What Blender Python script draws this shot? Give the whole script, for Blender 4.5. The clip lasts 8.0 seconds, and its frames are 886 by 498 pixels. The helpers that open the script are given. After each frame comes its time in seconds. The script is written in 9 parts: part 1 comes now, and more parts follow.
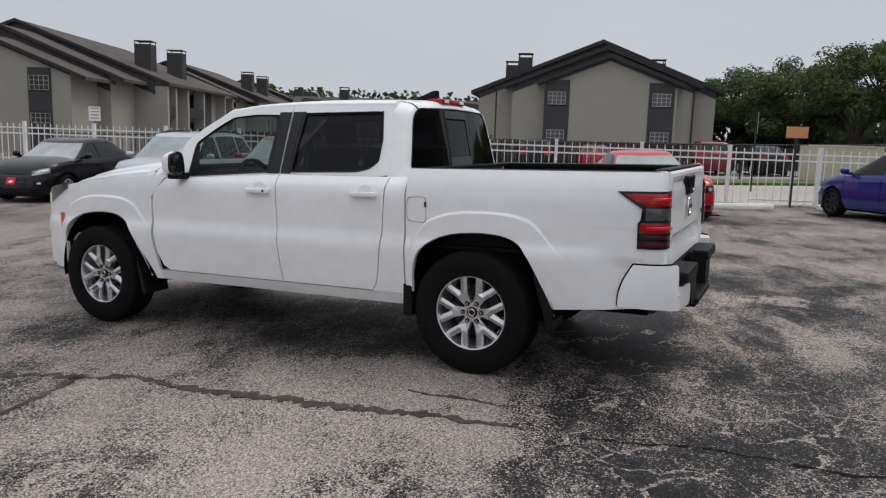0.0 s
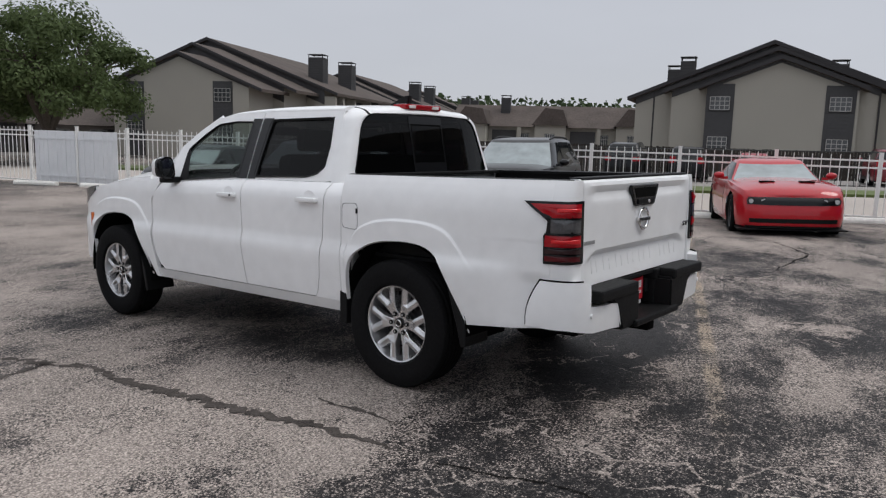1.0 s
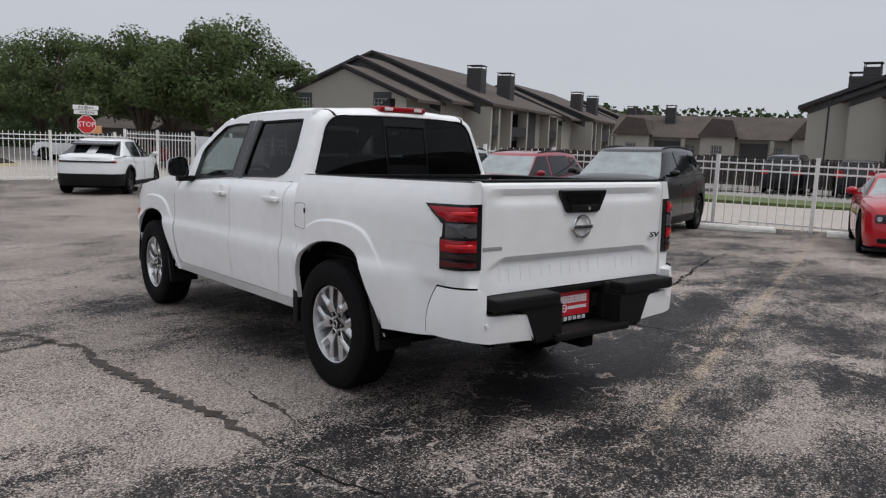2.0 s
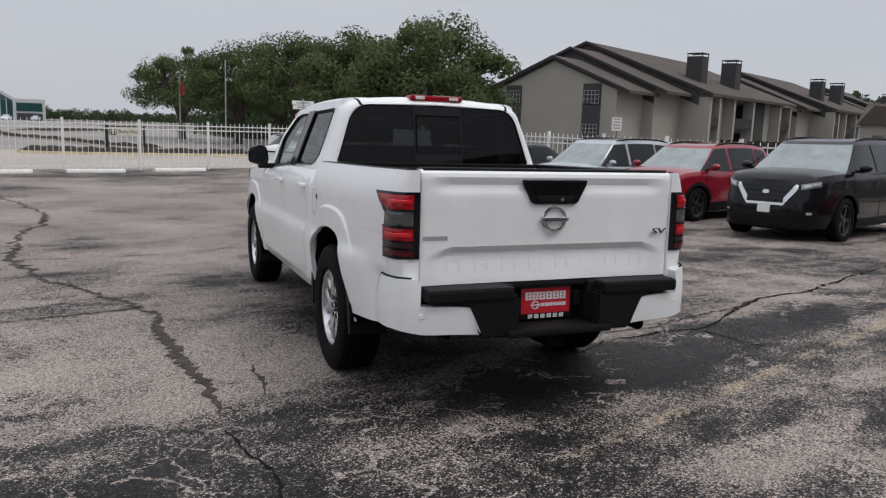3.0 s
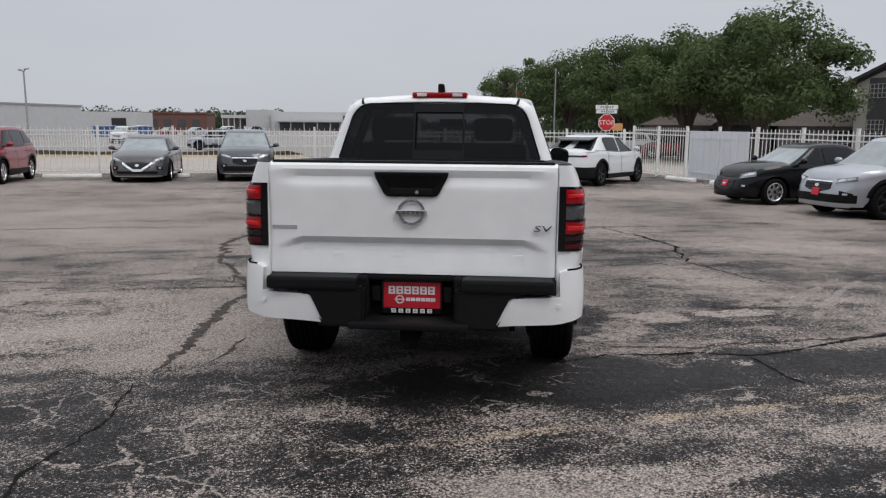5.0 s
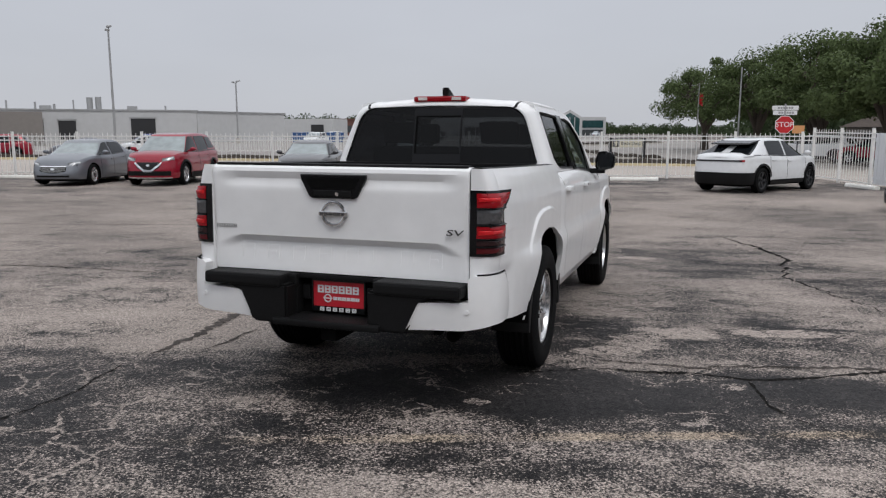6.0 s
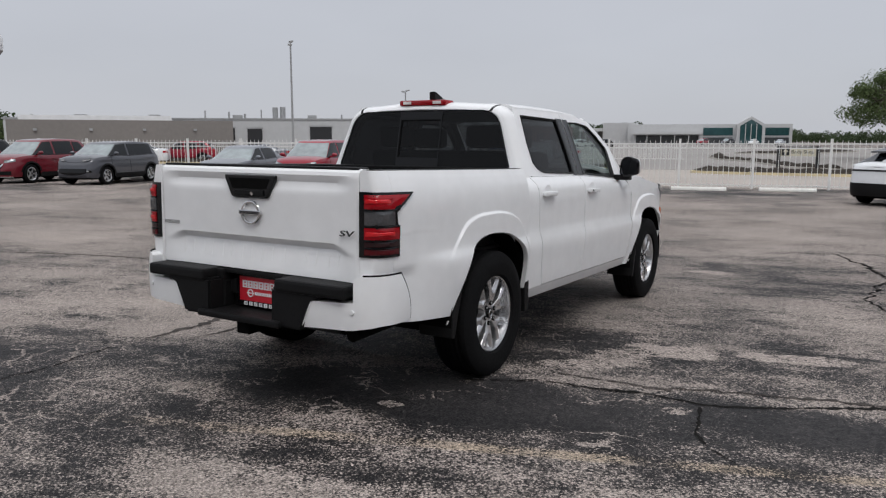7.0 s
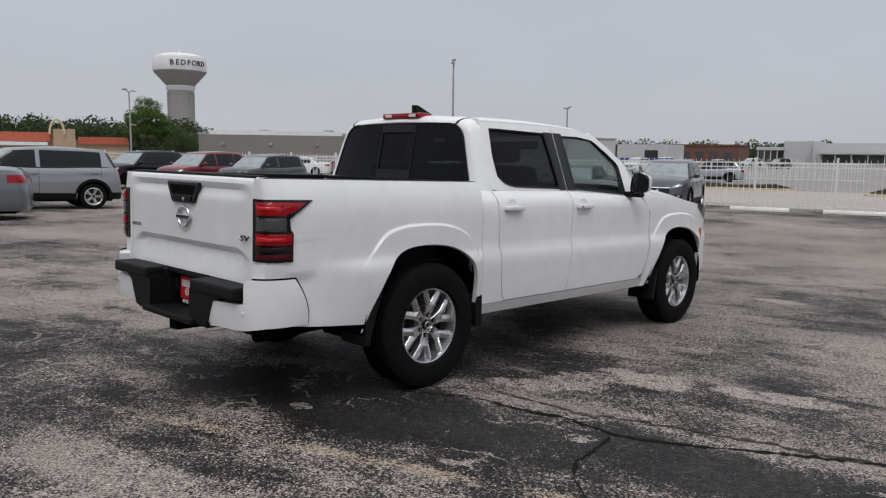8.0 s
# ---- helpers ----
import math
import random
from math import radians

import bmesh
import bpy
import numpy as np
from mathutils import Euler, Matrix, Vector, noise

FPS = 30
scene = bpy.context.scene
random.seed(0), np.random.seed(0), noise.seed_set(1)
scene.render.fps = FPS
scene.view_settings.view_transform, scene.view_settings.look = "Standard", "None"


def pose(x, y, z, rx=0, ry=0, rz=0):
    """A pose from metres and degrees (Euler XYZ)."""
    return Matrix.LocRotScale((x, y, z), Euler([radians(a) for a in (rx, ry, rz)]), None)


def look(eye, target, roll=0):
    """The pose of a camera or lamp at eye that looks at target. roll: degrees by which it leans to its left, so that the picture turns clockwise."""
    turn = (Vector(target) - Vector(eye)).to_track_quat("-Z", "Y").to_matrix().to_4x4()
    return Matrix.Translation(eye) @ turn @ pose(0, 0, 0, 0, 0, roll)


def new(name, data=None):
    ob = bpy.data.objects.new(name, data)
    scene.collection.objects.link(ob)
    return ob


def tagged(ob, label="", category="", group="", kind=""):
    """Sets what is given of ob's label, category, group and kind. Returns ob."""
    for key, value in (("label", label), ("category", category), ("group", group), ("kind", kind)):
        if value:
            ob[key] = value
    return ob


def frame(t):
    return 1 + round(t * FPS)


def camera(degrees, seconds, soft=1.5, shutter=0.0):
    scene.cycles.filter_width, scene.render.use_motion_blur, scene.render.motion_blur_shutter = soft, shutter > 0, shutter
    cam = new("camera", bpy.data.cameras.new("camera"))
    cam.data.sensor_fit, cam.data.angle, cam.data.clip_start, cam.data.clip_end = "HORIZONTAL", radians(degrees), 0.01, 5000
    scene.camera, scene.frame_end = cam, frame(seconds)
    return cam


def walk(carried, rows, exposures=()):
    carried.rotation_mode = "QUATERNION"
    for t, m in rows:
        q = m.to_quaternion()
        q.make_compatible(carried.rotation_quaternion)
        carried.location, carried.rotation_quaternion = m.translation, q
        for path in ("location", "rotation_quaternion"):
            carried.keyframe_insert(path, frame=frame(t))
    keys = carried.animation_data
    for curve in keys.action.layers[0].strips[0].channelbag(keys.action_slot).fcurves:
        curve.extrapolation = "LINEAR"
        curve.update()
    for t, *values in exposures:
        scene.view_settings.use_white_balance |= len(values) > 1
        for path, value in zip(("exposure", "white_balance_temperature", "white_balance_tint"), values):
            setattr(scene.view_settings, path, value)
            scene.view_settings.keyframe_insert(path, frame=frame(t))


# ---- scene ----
cam = camera(61.0, 8.0, soft=1.25)
PATH = [
    (0, (-5.034, -1.756, 1.467), (-3.248, -0.91, 1.165), 1.7),
    (0.5, (-4.634, -2.299, 1.483), (-2.947, -1.27, 1.175), 1.8),
    (1, (-4.14, -2.902, 1.494), (-2.588, -1.675, 1.199), 1.6),
    (1.2, (-3.915, -3.095, 1.484), (-2.422, -1.797, 1.192), 1.6),
    (2.3, (-2.826, -3.997, 1.485), (-1.706, -2.367, 1.191), 2.2),
    (2.5, (-2.589, -4.121, 1.498), (-1.573, -2.426, 1.19), 2.1),
    (3, (-1.968, -4.416, 1.502), (-1.219, -2.59, 1.181), 2.0),
    (3.5, (-1.407, -4.591, 1.499), (-0.863, -2.696, 1.166), 1.7),
    (4, (-0.763, -4.779, 1.503), (-0.463, -2.831, 1.165), 1.4),
    (4.5, (-0.179, -4.811, 1.493), (-0.093, -2.839, 1.172), 0.9),
    (5.8, (1.475, -4.657, 1.484), (0.935, -2.758, 1.159), 0.0),
    (6, (1.731, -4.553, 1.485), (1.105, -2.68, 1.169), 0.0),
    (6.5, (2.311, -4.311, 1.469), (1.494, -2.512, 1.161), 0.2),
    (7, (2.95, -3.989, 1.457), (1.919, -2.3, 1.161), 0.0),
    (7.5, (3.468, -3.618, 1.44), (2.266, -2.045, 1.157), 0.2),
    (8, (4.048, -3.171, 1.436), (2.67, -1.744, 1.181), 0.6),
]
EXPOSURES = [(0.0, 0.0), (6.5, 0.0), (7.4, -0.07), (8.0, -0.12)]
walk(cam, [(t, look(eye, target, roll)) for t, eye, target, roll in PATH], EXPOSURES)

# ---- sky, sun, exposure ----
scene.view_settings.exposure = 0.0
world = bpy.data.worlds.new("overcast_sky")
scene.world = world
world.use_nodes = True
wn, wl = world.node_tree.nodes, world.node_tree.links
wn.clear()
w_out = wn.new("ShaderNodeOutputWorld")
w_bg = wn.new("ShaderNodeBackground")
w_sky = wn.new("ShaderNodeTexSky")
w_sky.sky_type = "NISHITA"
w_sky.sun_disc = False
w_sky.sun_elevation, w_sky.sun_rotation = radians(58), radians(200)
w_co = wn.new("ShaderNodeTexCoord")
w_sep = wn.new("ShaderNodeSeparateXYZ")
w_ramp = wn.new("ShaderNodeValToRGB")     # cloud layer: grey, brighter towards the zenith
w_ramp.color_ramp.elements[0].position, w_ramp.color_ramp.elements[0].color = 0.0, (0.53, 0.547, 0.597, 1)
w_ramp.color_ramp.elements[1].position, w_ramp.color_ramp.elements[1].color = 1.0, (1.32, 1.36, 1.43, 1)
e_mid = w_ramp.color_ramp.elements.new(0.34)
e_mid.color = (0.583, 0.606, 0.667, 1)
w_noise = wn.new("ShaderNodeTexNoise")
w_noise.inputs["Scale"].default_value, w_noise.inputs["Detail"].default_value = 2.2, 4.0
w_map = wn.new("ShaderNodeMapping")
w_map.inputs["Scale"].default_value = (1, 1, 3.5)
w_mr = wn.new("ShaderNodeMapRange")
w_mr.inputs["To Min"].default_value, w_mr.inputs["To Max"].default_value = 0.915, 1.085
w_mul = wn.new("ShaderNodeVectorMath")
w_mul.operation = "SCALE"
w_mix = wn.new("ShaderNodeMix")
w_mix.data_type = "RGBA"
w_mix.inputs["Factor"].default_value = 0.06
w_skys = wn.new("ShaderNodeVectorMath")
w_skys.operation = "SCALE"
w_skys.inputs["Scale"].default_value = 0.1
wl.new(w_co.outputs["Generated"], w_sep.inputs[0])
wl.new(w_sep.outputs["Z"], w_ramp.inputs["Fac"])
wl.new(w_co.outputs["Generated"], w_map.inputs["Vector"])
wl.new(w_map.outputs[0], w_noise.inputs["Vector"])
wl.new(w_noise.outputs["Fac"], w_mr.inputs["Value"])
wl.new(w_ramp.outputs["Color"], w_mul.inputs[0])
wl.new(w_mr.outputs[0], w_mul.inputs["Scale"])
wl.new(w_sky.outputs[0], w_skys.inputs[0])
wl.new(w_mul.outputs[0], w_mix.inputs["A"])
wl.new(w_skys.outputs[0], w_mix.inputs["B"])
wl.new(w_mix.outputs["Result"], w_bg.inputs["Color"])
wl.new(w_bg.outputs[0], w_out.inputs["Surface"])
w_bg.inputs["Strength"].default_value = 1.0

sun_data = bpy.data.lights.new("sun", "SUN")
sun_data.energy, sun_data.angle, sun_data.color = 0.9, radians(25), (1.0, 0.97, 0.93)
sun = new("sun", sun_data)
sun.matrix_world = look((12, -12, 26), (0, 0, 0))

# ---- materials ----
def nodes_of(m):
    m.use_nodes = True
    return m.node_tree.nodes, m.node_tree.links


def mat(name, col, rough=0.6, metal=0.0, var=0.12, grain=30.0, large=1.2, bump=0.0, coat=0.0, rvar=0.08, spec=0.5):
    """Plain surface with variation at two scales: grain and broad stains."""
    m = bpy.data.materials.new(name)
    n, l = nodes_of(m)
    b = n["Principled BSDF"]
    b.inputs["Roughness"].default_value, b.inputs["Metallic"].default_value = rough, metal
    b.inputs["Coat Weight"].default_value, b.inputs["Coat Roughness"].default_value = coat, 0.04
    b.inputs["Specular IOR Level"].default_value = spec
    tc = n.new("ShaderNodeTexCoord")
    n1, n2 = n.new("ShaderNodeTexNoise"), n.new("ShaderNodeTexNoise")
    n1.inputs["Scale"].default_value, n1.inputs["Detail"].default_value = grain, 3.0
    n2.inputs["Scale"].default_value, n2.inputs["Detail"].default_value = large, 4.0
    add = n.new("ShaderNodeMath")
    add.operation = "ADD"
    mr = n.new("ShaderNodeMapRange")
    mr.inputs["From Min"].default_value, mr.inputs["From Max"].default_value = 0.6, 1.4
    mr.inputs["To Min"].default_value, mr.inputs["To Max"].default_value = 1 - var, 1 + var
    sc = n.new("ShaderNodeVectorMath")
    sc.operation = "SCALE"
    sc.inputs[0].default_value = col[:3]
    for t in (n1, n2):
        l.new(tc.outputs["Object"], t.inputs["Vector"])
    l.new(n1.outputs["Fac"], add.inputs[0]), l.new(n2.outputs["Fac"], add.inputs[1])
    l.new(add.outputs[0], mr.inputs["Value"]), l.new(mr.outputs[0], sc.inputs["Scale"])
    l.new(sc.outputs[0], b.inputs["Base Color"])
    if rvar:
        mr2 = n.new("ShaderNodeMapRange")
        mr2.inputs["To Min"].default_value, mr2.inputs["To Max"].default_value = max(0, rough - rvar), min(1, rough + rvar)
        l.new(n2.outputs["Fac"], mr2.inputs["Value"]), l.new(mr2.outputs[0], b.inputs["Roughness"])
    if bump:
        bp = n.new("ShaderNodeBump")
        bp.inputs["Strength"].default_value, bp.inputs["Distance"].default_value = bump, 0.01
        l.new(n1.outputs["Fac"], bp.inputs["Height"]), l.new(bp.outputs[0], b.inputs["Normal"])
    return m


def paint(name, col, metal=0.0, rough=0.35):
    """Car paint under a clear coat, with faint dust."""
    return mat(name, col, rough, metal, var=0.05, grain=9, large=1.1, coat=0.5, rvar=0.05, spec=0.12)


def glass(name, tint):
    """Window glass: clear or tinted, with a mirror-like face that grows towards grazing angles."""
    m = bpy.data.materials.new(name)
    n, l = nodes_of(m)
    n.remove(n["Principled BSDF"])
    tr, gl, mx, lw = n.new("ShaderNodeBsdfTransparent"), n.new("ShaderNodeBsdfGlossy"), n.new("ShaderNodeMixShader"), n.new("ShaderNodeLayerWeight")
    tr.inputs["Color"].default_value = (*tint, 1)
    gl.inputs["Roughness"].default_value = 0.015
    pw, ma = n.new("ShaderNodeMath"), n.new("ShaderNodeMath")
    pw.operation, ma.operation = "POWER", "MULTIPLY_ADD"
    pw.inputs[1].default_value = 5.0
    ma.inputs[1].default_value, ma.inputs[2].default_value = 0.80, 0.022
    l.new(lw.outputs["Facing"], pw.inputs[0]), l.new(pw.outputs[0], ma.inputs[0])
    l.new(ma.outputs[0], mx.inputs[0]), l.new(tr.outputs[0], mx.inputs[1]), l.new(gl.outputs[0], mx.inputs[2])
    l.new(mx.outputs[0], n["Material Output"].inputs["Surface"])
    return m


M_white = paint("white_paint", (0.86, 0.86, 0.865), 0.0, 0.3)
M_black_plastic = mat("black_plastic", (0.010, 0.010, 0.0105), 0.5, var=0.25, grain=120, bump=0.15, spec=0.12)
M_gloss_black = mat("gloss_black", (0.006, 0.006, 0.007), 0.15, var=0.1, spec=0.35)
M_rubber = mat("tyre_rubber", (0.0085, 0.0085, 0.009), 0.75, var=0.3, grain=60, bump=0.2, spec=0.07)
M_rim = mat("machined_alloy", (0.66, 0.66, 0.67), 0.27, 0.9, var=0.08)
M_rim_dark = mat("dark_alloy", (0.030, 0.030, 0.032), 0.45, 0.3)
M_chrome = mat("chrome", (0.75, 0.75, 0.76), 0.12, 1.0, var=0.04)
M_red_lens = mat("red_lens", (0.34, 0.004, 0.010), 0.14, var=0.15, coat=0.5, spec=0.2)
M_dark_lens = mat("smoked_lens", (0.028, 0.010, 0.012), 0.14, var=0.15, coat=0.5, spec=0.2)
M_grey_lens = mat("grey_lens", (0.085, 0.085, 0.09), 0.12, 0.2, var=0.3, grain=90, coat=0.5)
M_deep_red = mat("deep_red_lens", (0.09, 0.004, 0.008), 0.14, var=0.15, coat=0.5, spec=0.2)
M_red_glow = mat("bright_red_lens", (0.62, 0.015, 0.02), 0.14, var=0.2, grain=140, coat=0.4, spec=0.3)
M_cargo = mat("cargo_lens", (0.85, 0.78, 0.76), 0.15, 0.0, var=0.15, coat=1.0)
M_mirror = mat("mirror_silver", (0.55, 0.56, 0.57), 0.03, 1.0, var=0.02)
M_slider = mat("black_glass_border", (0.006, 0.006, 0.007), 0.05, var=0.1, spec=0.25, rvar=0.02)
M_head = mat("headlamp_lens", (0.24, 0.25, 0.26), 0.08, 0.3, var=0.35, grain=40, coat=1.0)
M_wood_fence = mat("weathered_dark_fence", (0.030, 0.024, 0.020), 0.9, var=0.4, grain=8, large=1.0)
M_cream = mat("cream_sheet_metal", (0.50, 0.46, 0.35), 0.6, var=0.15, grain=6, large=0.8)
M_faded_red = mat("faded_red_ink", (0.50, 0.25, 0.22), 0.6)
M_clear_lens = mat("clear_lens", (0.55, 0.56, 0.58), 0.1, 0.3, var=0.2, coat=1.0)
M_amber = mat("amber_lens", (0.6, 0.13, 0.02), 0.2, coat=1.0)
M_tint = glass("privacy_glass", (0.075, 0.076, 0.082))
M_clear = glass("door_glass", (0.62, 0.68, 0.66))
M_cabin = mat("cabin_trim", (0.013, 0.013, 0.014), 0.7, var=0.25)
M_plate_red = mat("red_plate", (0.55, 0.015, 0.03), 0.35, var=0.06)
M_plate_white = mat("white_plate", (0.75, 0.75, 0.76), 0.4, var=0.06)
# near-black underside; also stands in for shade in openings and gaps
M_under_and_shade = mat("underbody", (0.006, 0.006, 0.006), 0.95, var=0.3, spec=0.04)
M_car_glass = mat("dark_car_glass", (0.008, 0.010, 0.012), 0.05, var=0.2, rvar=0.02, spec=0.28)
# opaque; the pale base colour stands in for sky mirrored in the glass
M_sky_windscreen = mat("windscreen", (0.20, 0.235, 0.24), 0.05, var=0.35, grain=4, large=0.8, coat=1.0, rvar=0.02)
M_fence = mat("fence_white", (0.80, 0.79, 0.77), 0.5, var=0.1, grain=25, large=1.5)
M_gate = mat("gate_white", (0.72, 0.73, 0.75), 0.5, var=0.06)
M_black_metal = mat("black_metal", (0.02, 0.02, 0.021), 0.5, var=0.2)
M_concrete = mat("concrete", (0.42, 0.39, 0.35), 0.85, var=0.22, grain=14, large=0.35, bump=0.2)
M_stop = mat("wheel_stop_paint", (0.80, 0.78, 0.74), 0.8, var=0.18, grain=12, large=2, bump=0.2)
M_mulch = mat("dark_mulch", (0.040, 0.032, 0.026), 0.95, var=0.5, grain=9, large=0.6, bump=0.6, spec=0.1)
M_yellow_kerb = mat("yellow_kerb", (0.58, 0.49, 0.31), 0.8, var=0.25, grain=8, bump=0.2)
M_street = mat("street_concrete", (0.39, 0.345, 0.31), 0.85, var=0.18, grain=9, large=0.22, bump=0.15)
M_far_asphalt = mat("faded_asphalt", (0.27, 0.25, 0.235), 0.9, var=0.2, grain=5, large=0.08, bump=0.1)
M_grass = mat("grass", (0.10, 0.13, 0.04), 0.95, var=0.4, grain=6, large=0.5, bump=0.4)
M_stucco = mat("taupe_stucco", (0.345, 0.325, 0.285), 0.9, var=0.08, grain=20, large=0.25, bump=0.15)
M_siding = mat("dark_siding", (0.052, 0.051, 0.053), 0.75, var=0.2, grain=6, large=0.5)
M_trim = mat("dark_trim", (0.026, 0.024, 0.026), 0.7, var=0.2)
M_shingle = mat("brown_shingle", (0.095, 0.078, 0.070), 0.92, var=0.35, grain=5, large=0.5, bump=0.5, spec=0.2)
M_pane = mat("window_pane", (0.06, 0.065, 0.07), 0.08, var=0.3, coat=0.5)
M_mullion = mat("window_bars", (0.34, 0.33, 0.315), 0.6)
M_bark = mat("bark", (0.075, 0.06, 0.048), 0.95, var=0.35, grain=12, bump=0.6)
M_whbld = mat("white_metal_wall", (0.50, 0.50, 0.50), 0.7, var=0.08, grain=1, large=0.06)
M_greybld = mat("grey_wall", (0.22, 0.20, 0.185), 0.85, var=0.1, grain=2, large=0.1)
M_brick = mat("brick_wall", (0.14, 0.066, 0.052), 0.85, var=0.2, grain=3, large=0.3)
M_teal_glass = mat("teal_glass", (0.024, 0.070, 0.075), 0.1, var=0.25, grain=0.8, large=0.1, coat=1.0)
M_sign_red = mat("sign_red", (0.55, 0.02, 0.025), 0.4)
M_sign_white = mat("sign_white", (0.78, 0.78, 0.78), 0.5)
M_sign_tan = mat("sign_tan", (0.74, 0.69, 0.55), 0.6)
M_orange = mat("orange_board", (0.62, 0.30, 0.12), 0.6)
M_steel = mat("galvanised_steel", (0.38, 0.38, 0.38), 0.5, 0.6)
M_ink = mat("sign_ink", (0.02, 0.02, 0.022), 0.6)
M_red_roof = mat("red_roof", (0.45, 0.11, 0.06), 0.7)
M_tan_wall = mat("tan_wall", (0.45, 0.33, 0.22), 0.85)
M_blue_bin = mat("blue_bin", (0.03, 0.09, 0.24), 0.6)


def foliage(name, col):
    m = bpy.data.materials.new(name)
    n, l = nodes_of(m)
    b = n["Principled BSDF"]
    b.inputs["Roughness"].default_value = 0.75
    b.inputs["Specular IOR Level"].default_value = 0.25
    g = n.new("ShaderNodeNewGeometry")
    mr = n.new("ShaderNodeMapRange")
    mr.inputs["To Min"].default_value, mr.inputs["To Max"].default_value = 0.38, 1.95
    tc, nz = n.new("ShaderNodeTexCoord"), n.new("ShaderNodeTexNoise")
    nz.inputs["Scale"].default_value = 0.5
    ad = n.new("ShaderNodeMath")
    ad.operation = "MULTIPLY_ADD"
    ad.inputs[1].default_value, ad.inputs[2].default_value = 0.45, 0.0
    ad2 = n.new("ShaderNodeMath")
    ad2.operation = "MULTIPLY_ADD"
    ad2.inputs[1].default_value = 0.6
    sc = n.new("ShaderNodeVectorMath")
    sc.operation = "SCALE"
    sc.inputs[0].default_value = col
    l.new(g.outputs["Random Per Island"], ad.inputs[0])
    l.new(tc.outputs["Object"], nz.inputs["Vector"])
    l.new(nz.outputs["Fac"], ad2.inputs[0]), l.new(ad.outputs[0], ad2.inputs[2])
    l.new(ad2.outputs[0], mr.inputs["Value"]), l.new(mr.outputs[0], sc.inputs["Scale"])
    l.new(sc.outputs[0], b.inputs["Base Color"])
    tl, mx = n.new("ShaderNodeBsdfTranslucent"), n.new("ShaderNodeMixShader")
    mx.inputs[0].default_value = 0.35
    l.new(sc.outputs[0], tl.inputs["Color"])
    l.new(b.outputs[0], mx.inputs[1]), l.new(tl.outputs[0], mx.inputs[2])
    l.new(mx.outputs[0], n["Material Output"].inputs["Surface"])
    return m


M_leaf = foliage("live_oak_leaves", (0.076, 0.103, 0.041))
M_leaf_far = foliage("distant_leaves", (0.045, 0.065, 0.030))
M_leaf_bright = foliage("light_leaves", (0.075, 0.125, 0.03))

# ---- mesh helpers ----
def mesh_ob(name, verts, faces, material, parent=None, label="", smooth=True, sharp=35):
    me = bpy.data.meshes.new(name)
    me.from_pydata([tuple(v) for v in verts], [], faces)
    me.update()
    if smooth:
        me.shade_smooth()
        me.set_sharp_from_angle(angle=radians(sharp))
    me.materials.append(material)
    ob = new(name, me)
    if parent:
        ob.parent = parent
    if label:
        tagged(ob, label)
    return ob


def part(name, bm, material, parent, label="", smooth=False, sharp=35):
    me = bpy.data.meshes.new(name)
    bm.to_mesh(me)
    bm.free()
    if smooth:
        me.shade_smooth()
        me.set_sharp_from_angle(angle=radians(sharp))
    me.materials.append(material)
    ob = new(name, me)
    ob.parent = parent
    if label:
        tagged(ob, label)
    return ob


def again(ob, m, parent):
    """Another part on the same mesh."""
    o = new(ob.name, ob.data)
    o.parent = parent
    o.matrix_basis = m
    if "label" in ob:
        o["label"] = ob["label"]
    return o


def box(bm, x0, x1, y0, y1, z0, z1, bevel=0.0):
    r = bmesh.ops.create_cube(bm, size=1, matrix=Matrix.LocRotScale(((x0 + x1) / 2, (y0 + y1) / 2, (z0 + z1) / 2), None, (abs(x1 - x0), abs(y1 - y0), abs(z1 - z0))))
    if bevel:
        es = list({e for v in r["verts"] for e in v.link_edges})
        bmesh.ops.bevel(bm, geom=es, offset=bevel, segments=2, affect="EDGES", profile=0.6)
    return bm


def boxbm(*a, bevel=0.0):
    return box(bmesh.new(), *a, bevel=bevel)


def tube(bm, p, q, r0, r1=None, seg=10):
    """A tapered bar from p to q."""
    p, q = Vector(p), Vector(q)
    d = q - p
    m = Matrix.Translation((p + q) / 2) @ d.to_track_quat("Z", "Y").to_matrix().to_4x4()
    bmesh.ops.create_cone(bm, cap_ends=True, segments=seg, radius1=r0, radius2=r0 if r1 is None else r1, depth=d.length, matrix=m)
    return bm


def prism(poly, x0, x1, axis="x"):
    """A solid from a polygon of (a, b) drawn out along an axis: x gives (x, a, b), y gives (a, y, b), z gives (a, b, z)."""
    put = {"x": lambda t, a, b: (t, a, b), "y": lambda t, a, b: (a, t, b), "z": lambda t, a, b: (a, b, t)}[axis]
    bm = bmesh.new()
    lo = [bm.verts.new(put(x0, a, b)) for a, b in poly]
    hi = [bm.verts.new(put(x1, a, b)) for a, b in poly]
    k = len(poly)
    bm.faces.new(lo), bm.faces.new(hi[::-1])
    for i in range(k):
        bm.faces.new((lo[i], hi[i], hi[(i + 1) % k], lo[(i + 1) % k]))
    bmesh.ops.recalc_face_normals(bm, faces=bm.faces)
    return bm


def thing(name, m, label, category, group="", kind=""):
    ob = new(name)
    ob.empty_display_size = 0.2
    ob.matrix_world = m
    return tagged(ob, label, category, group, kind)


def lerp(a, b, t):
    return a + (b - a) * t


def curve_at(pts, x):
    """Piecewise line through (x, value)."""
    if x <= pts[0][0]:
        return pts[0][1]
    for (a, va), (b, vb) in zip(pts, pts[1:]):
        if x <= b:
            return va + (vb - va) * (x - a) / (b - a)
    return pts[-1][1]


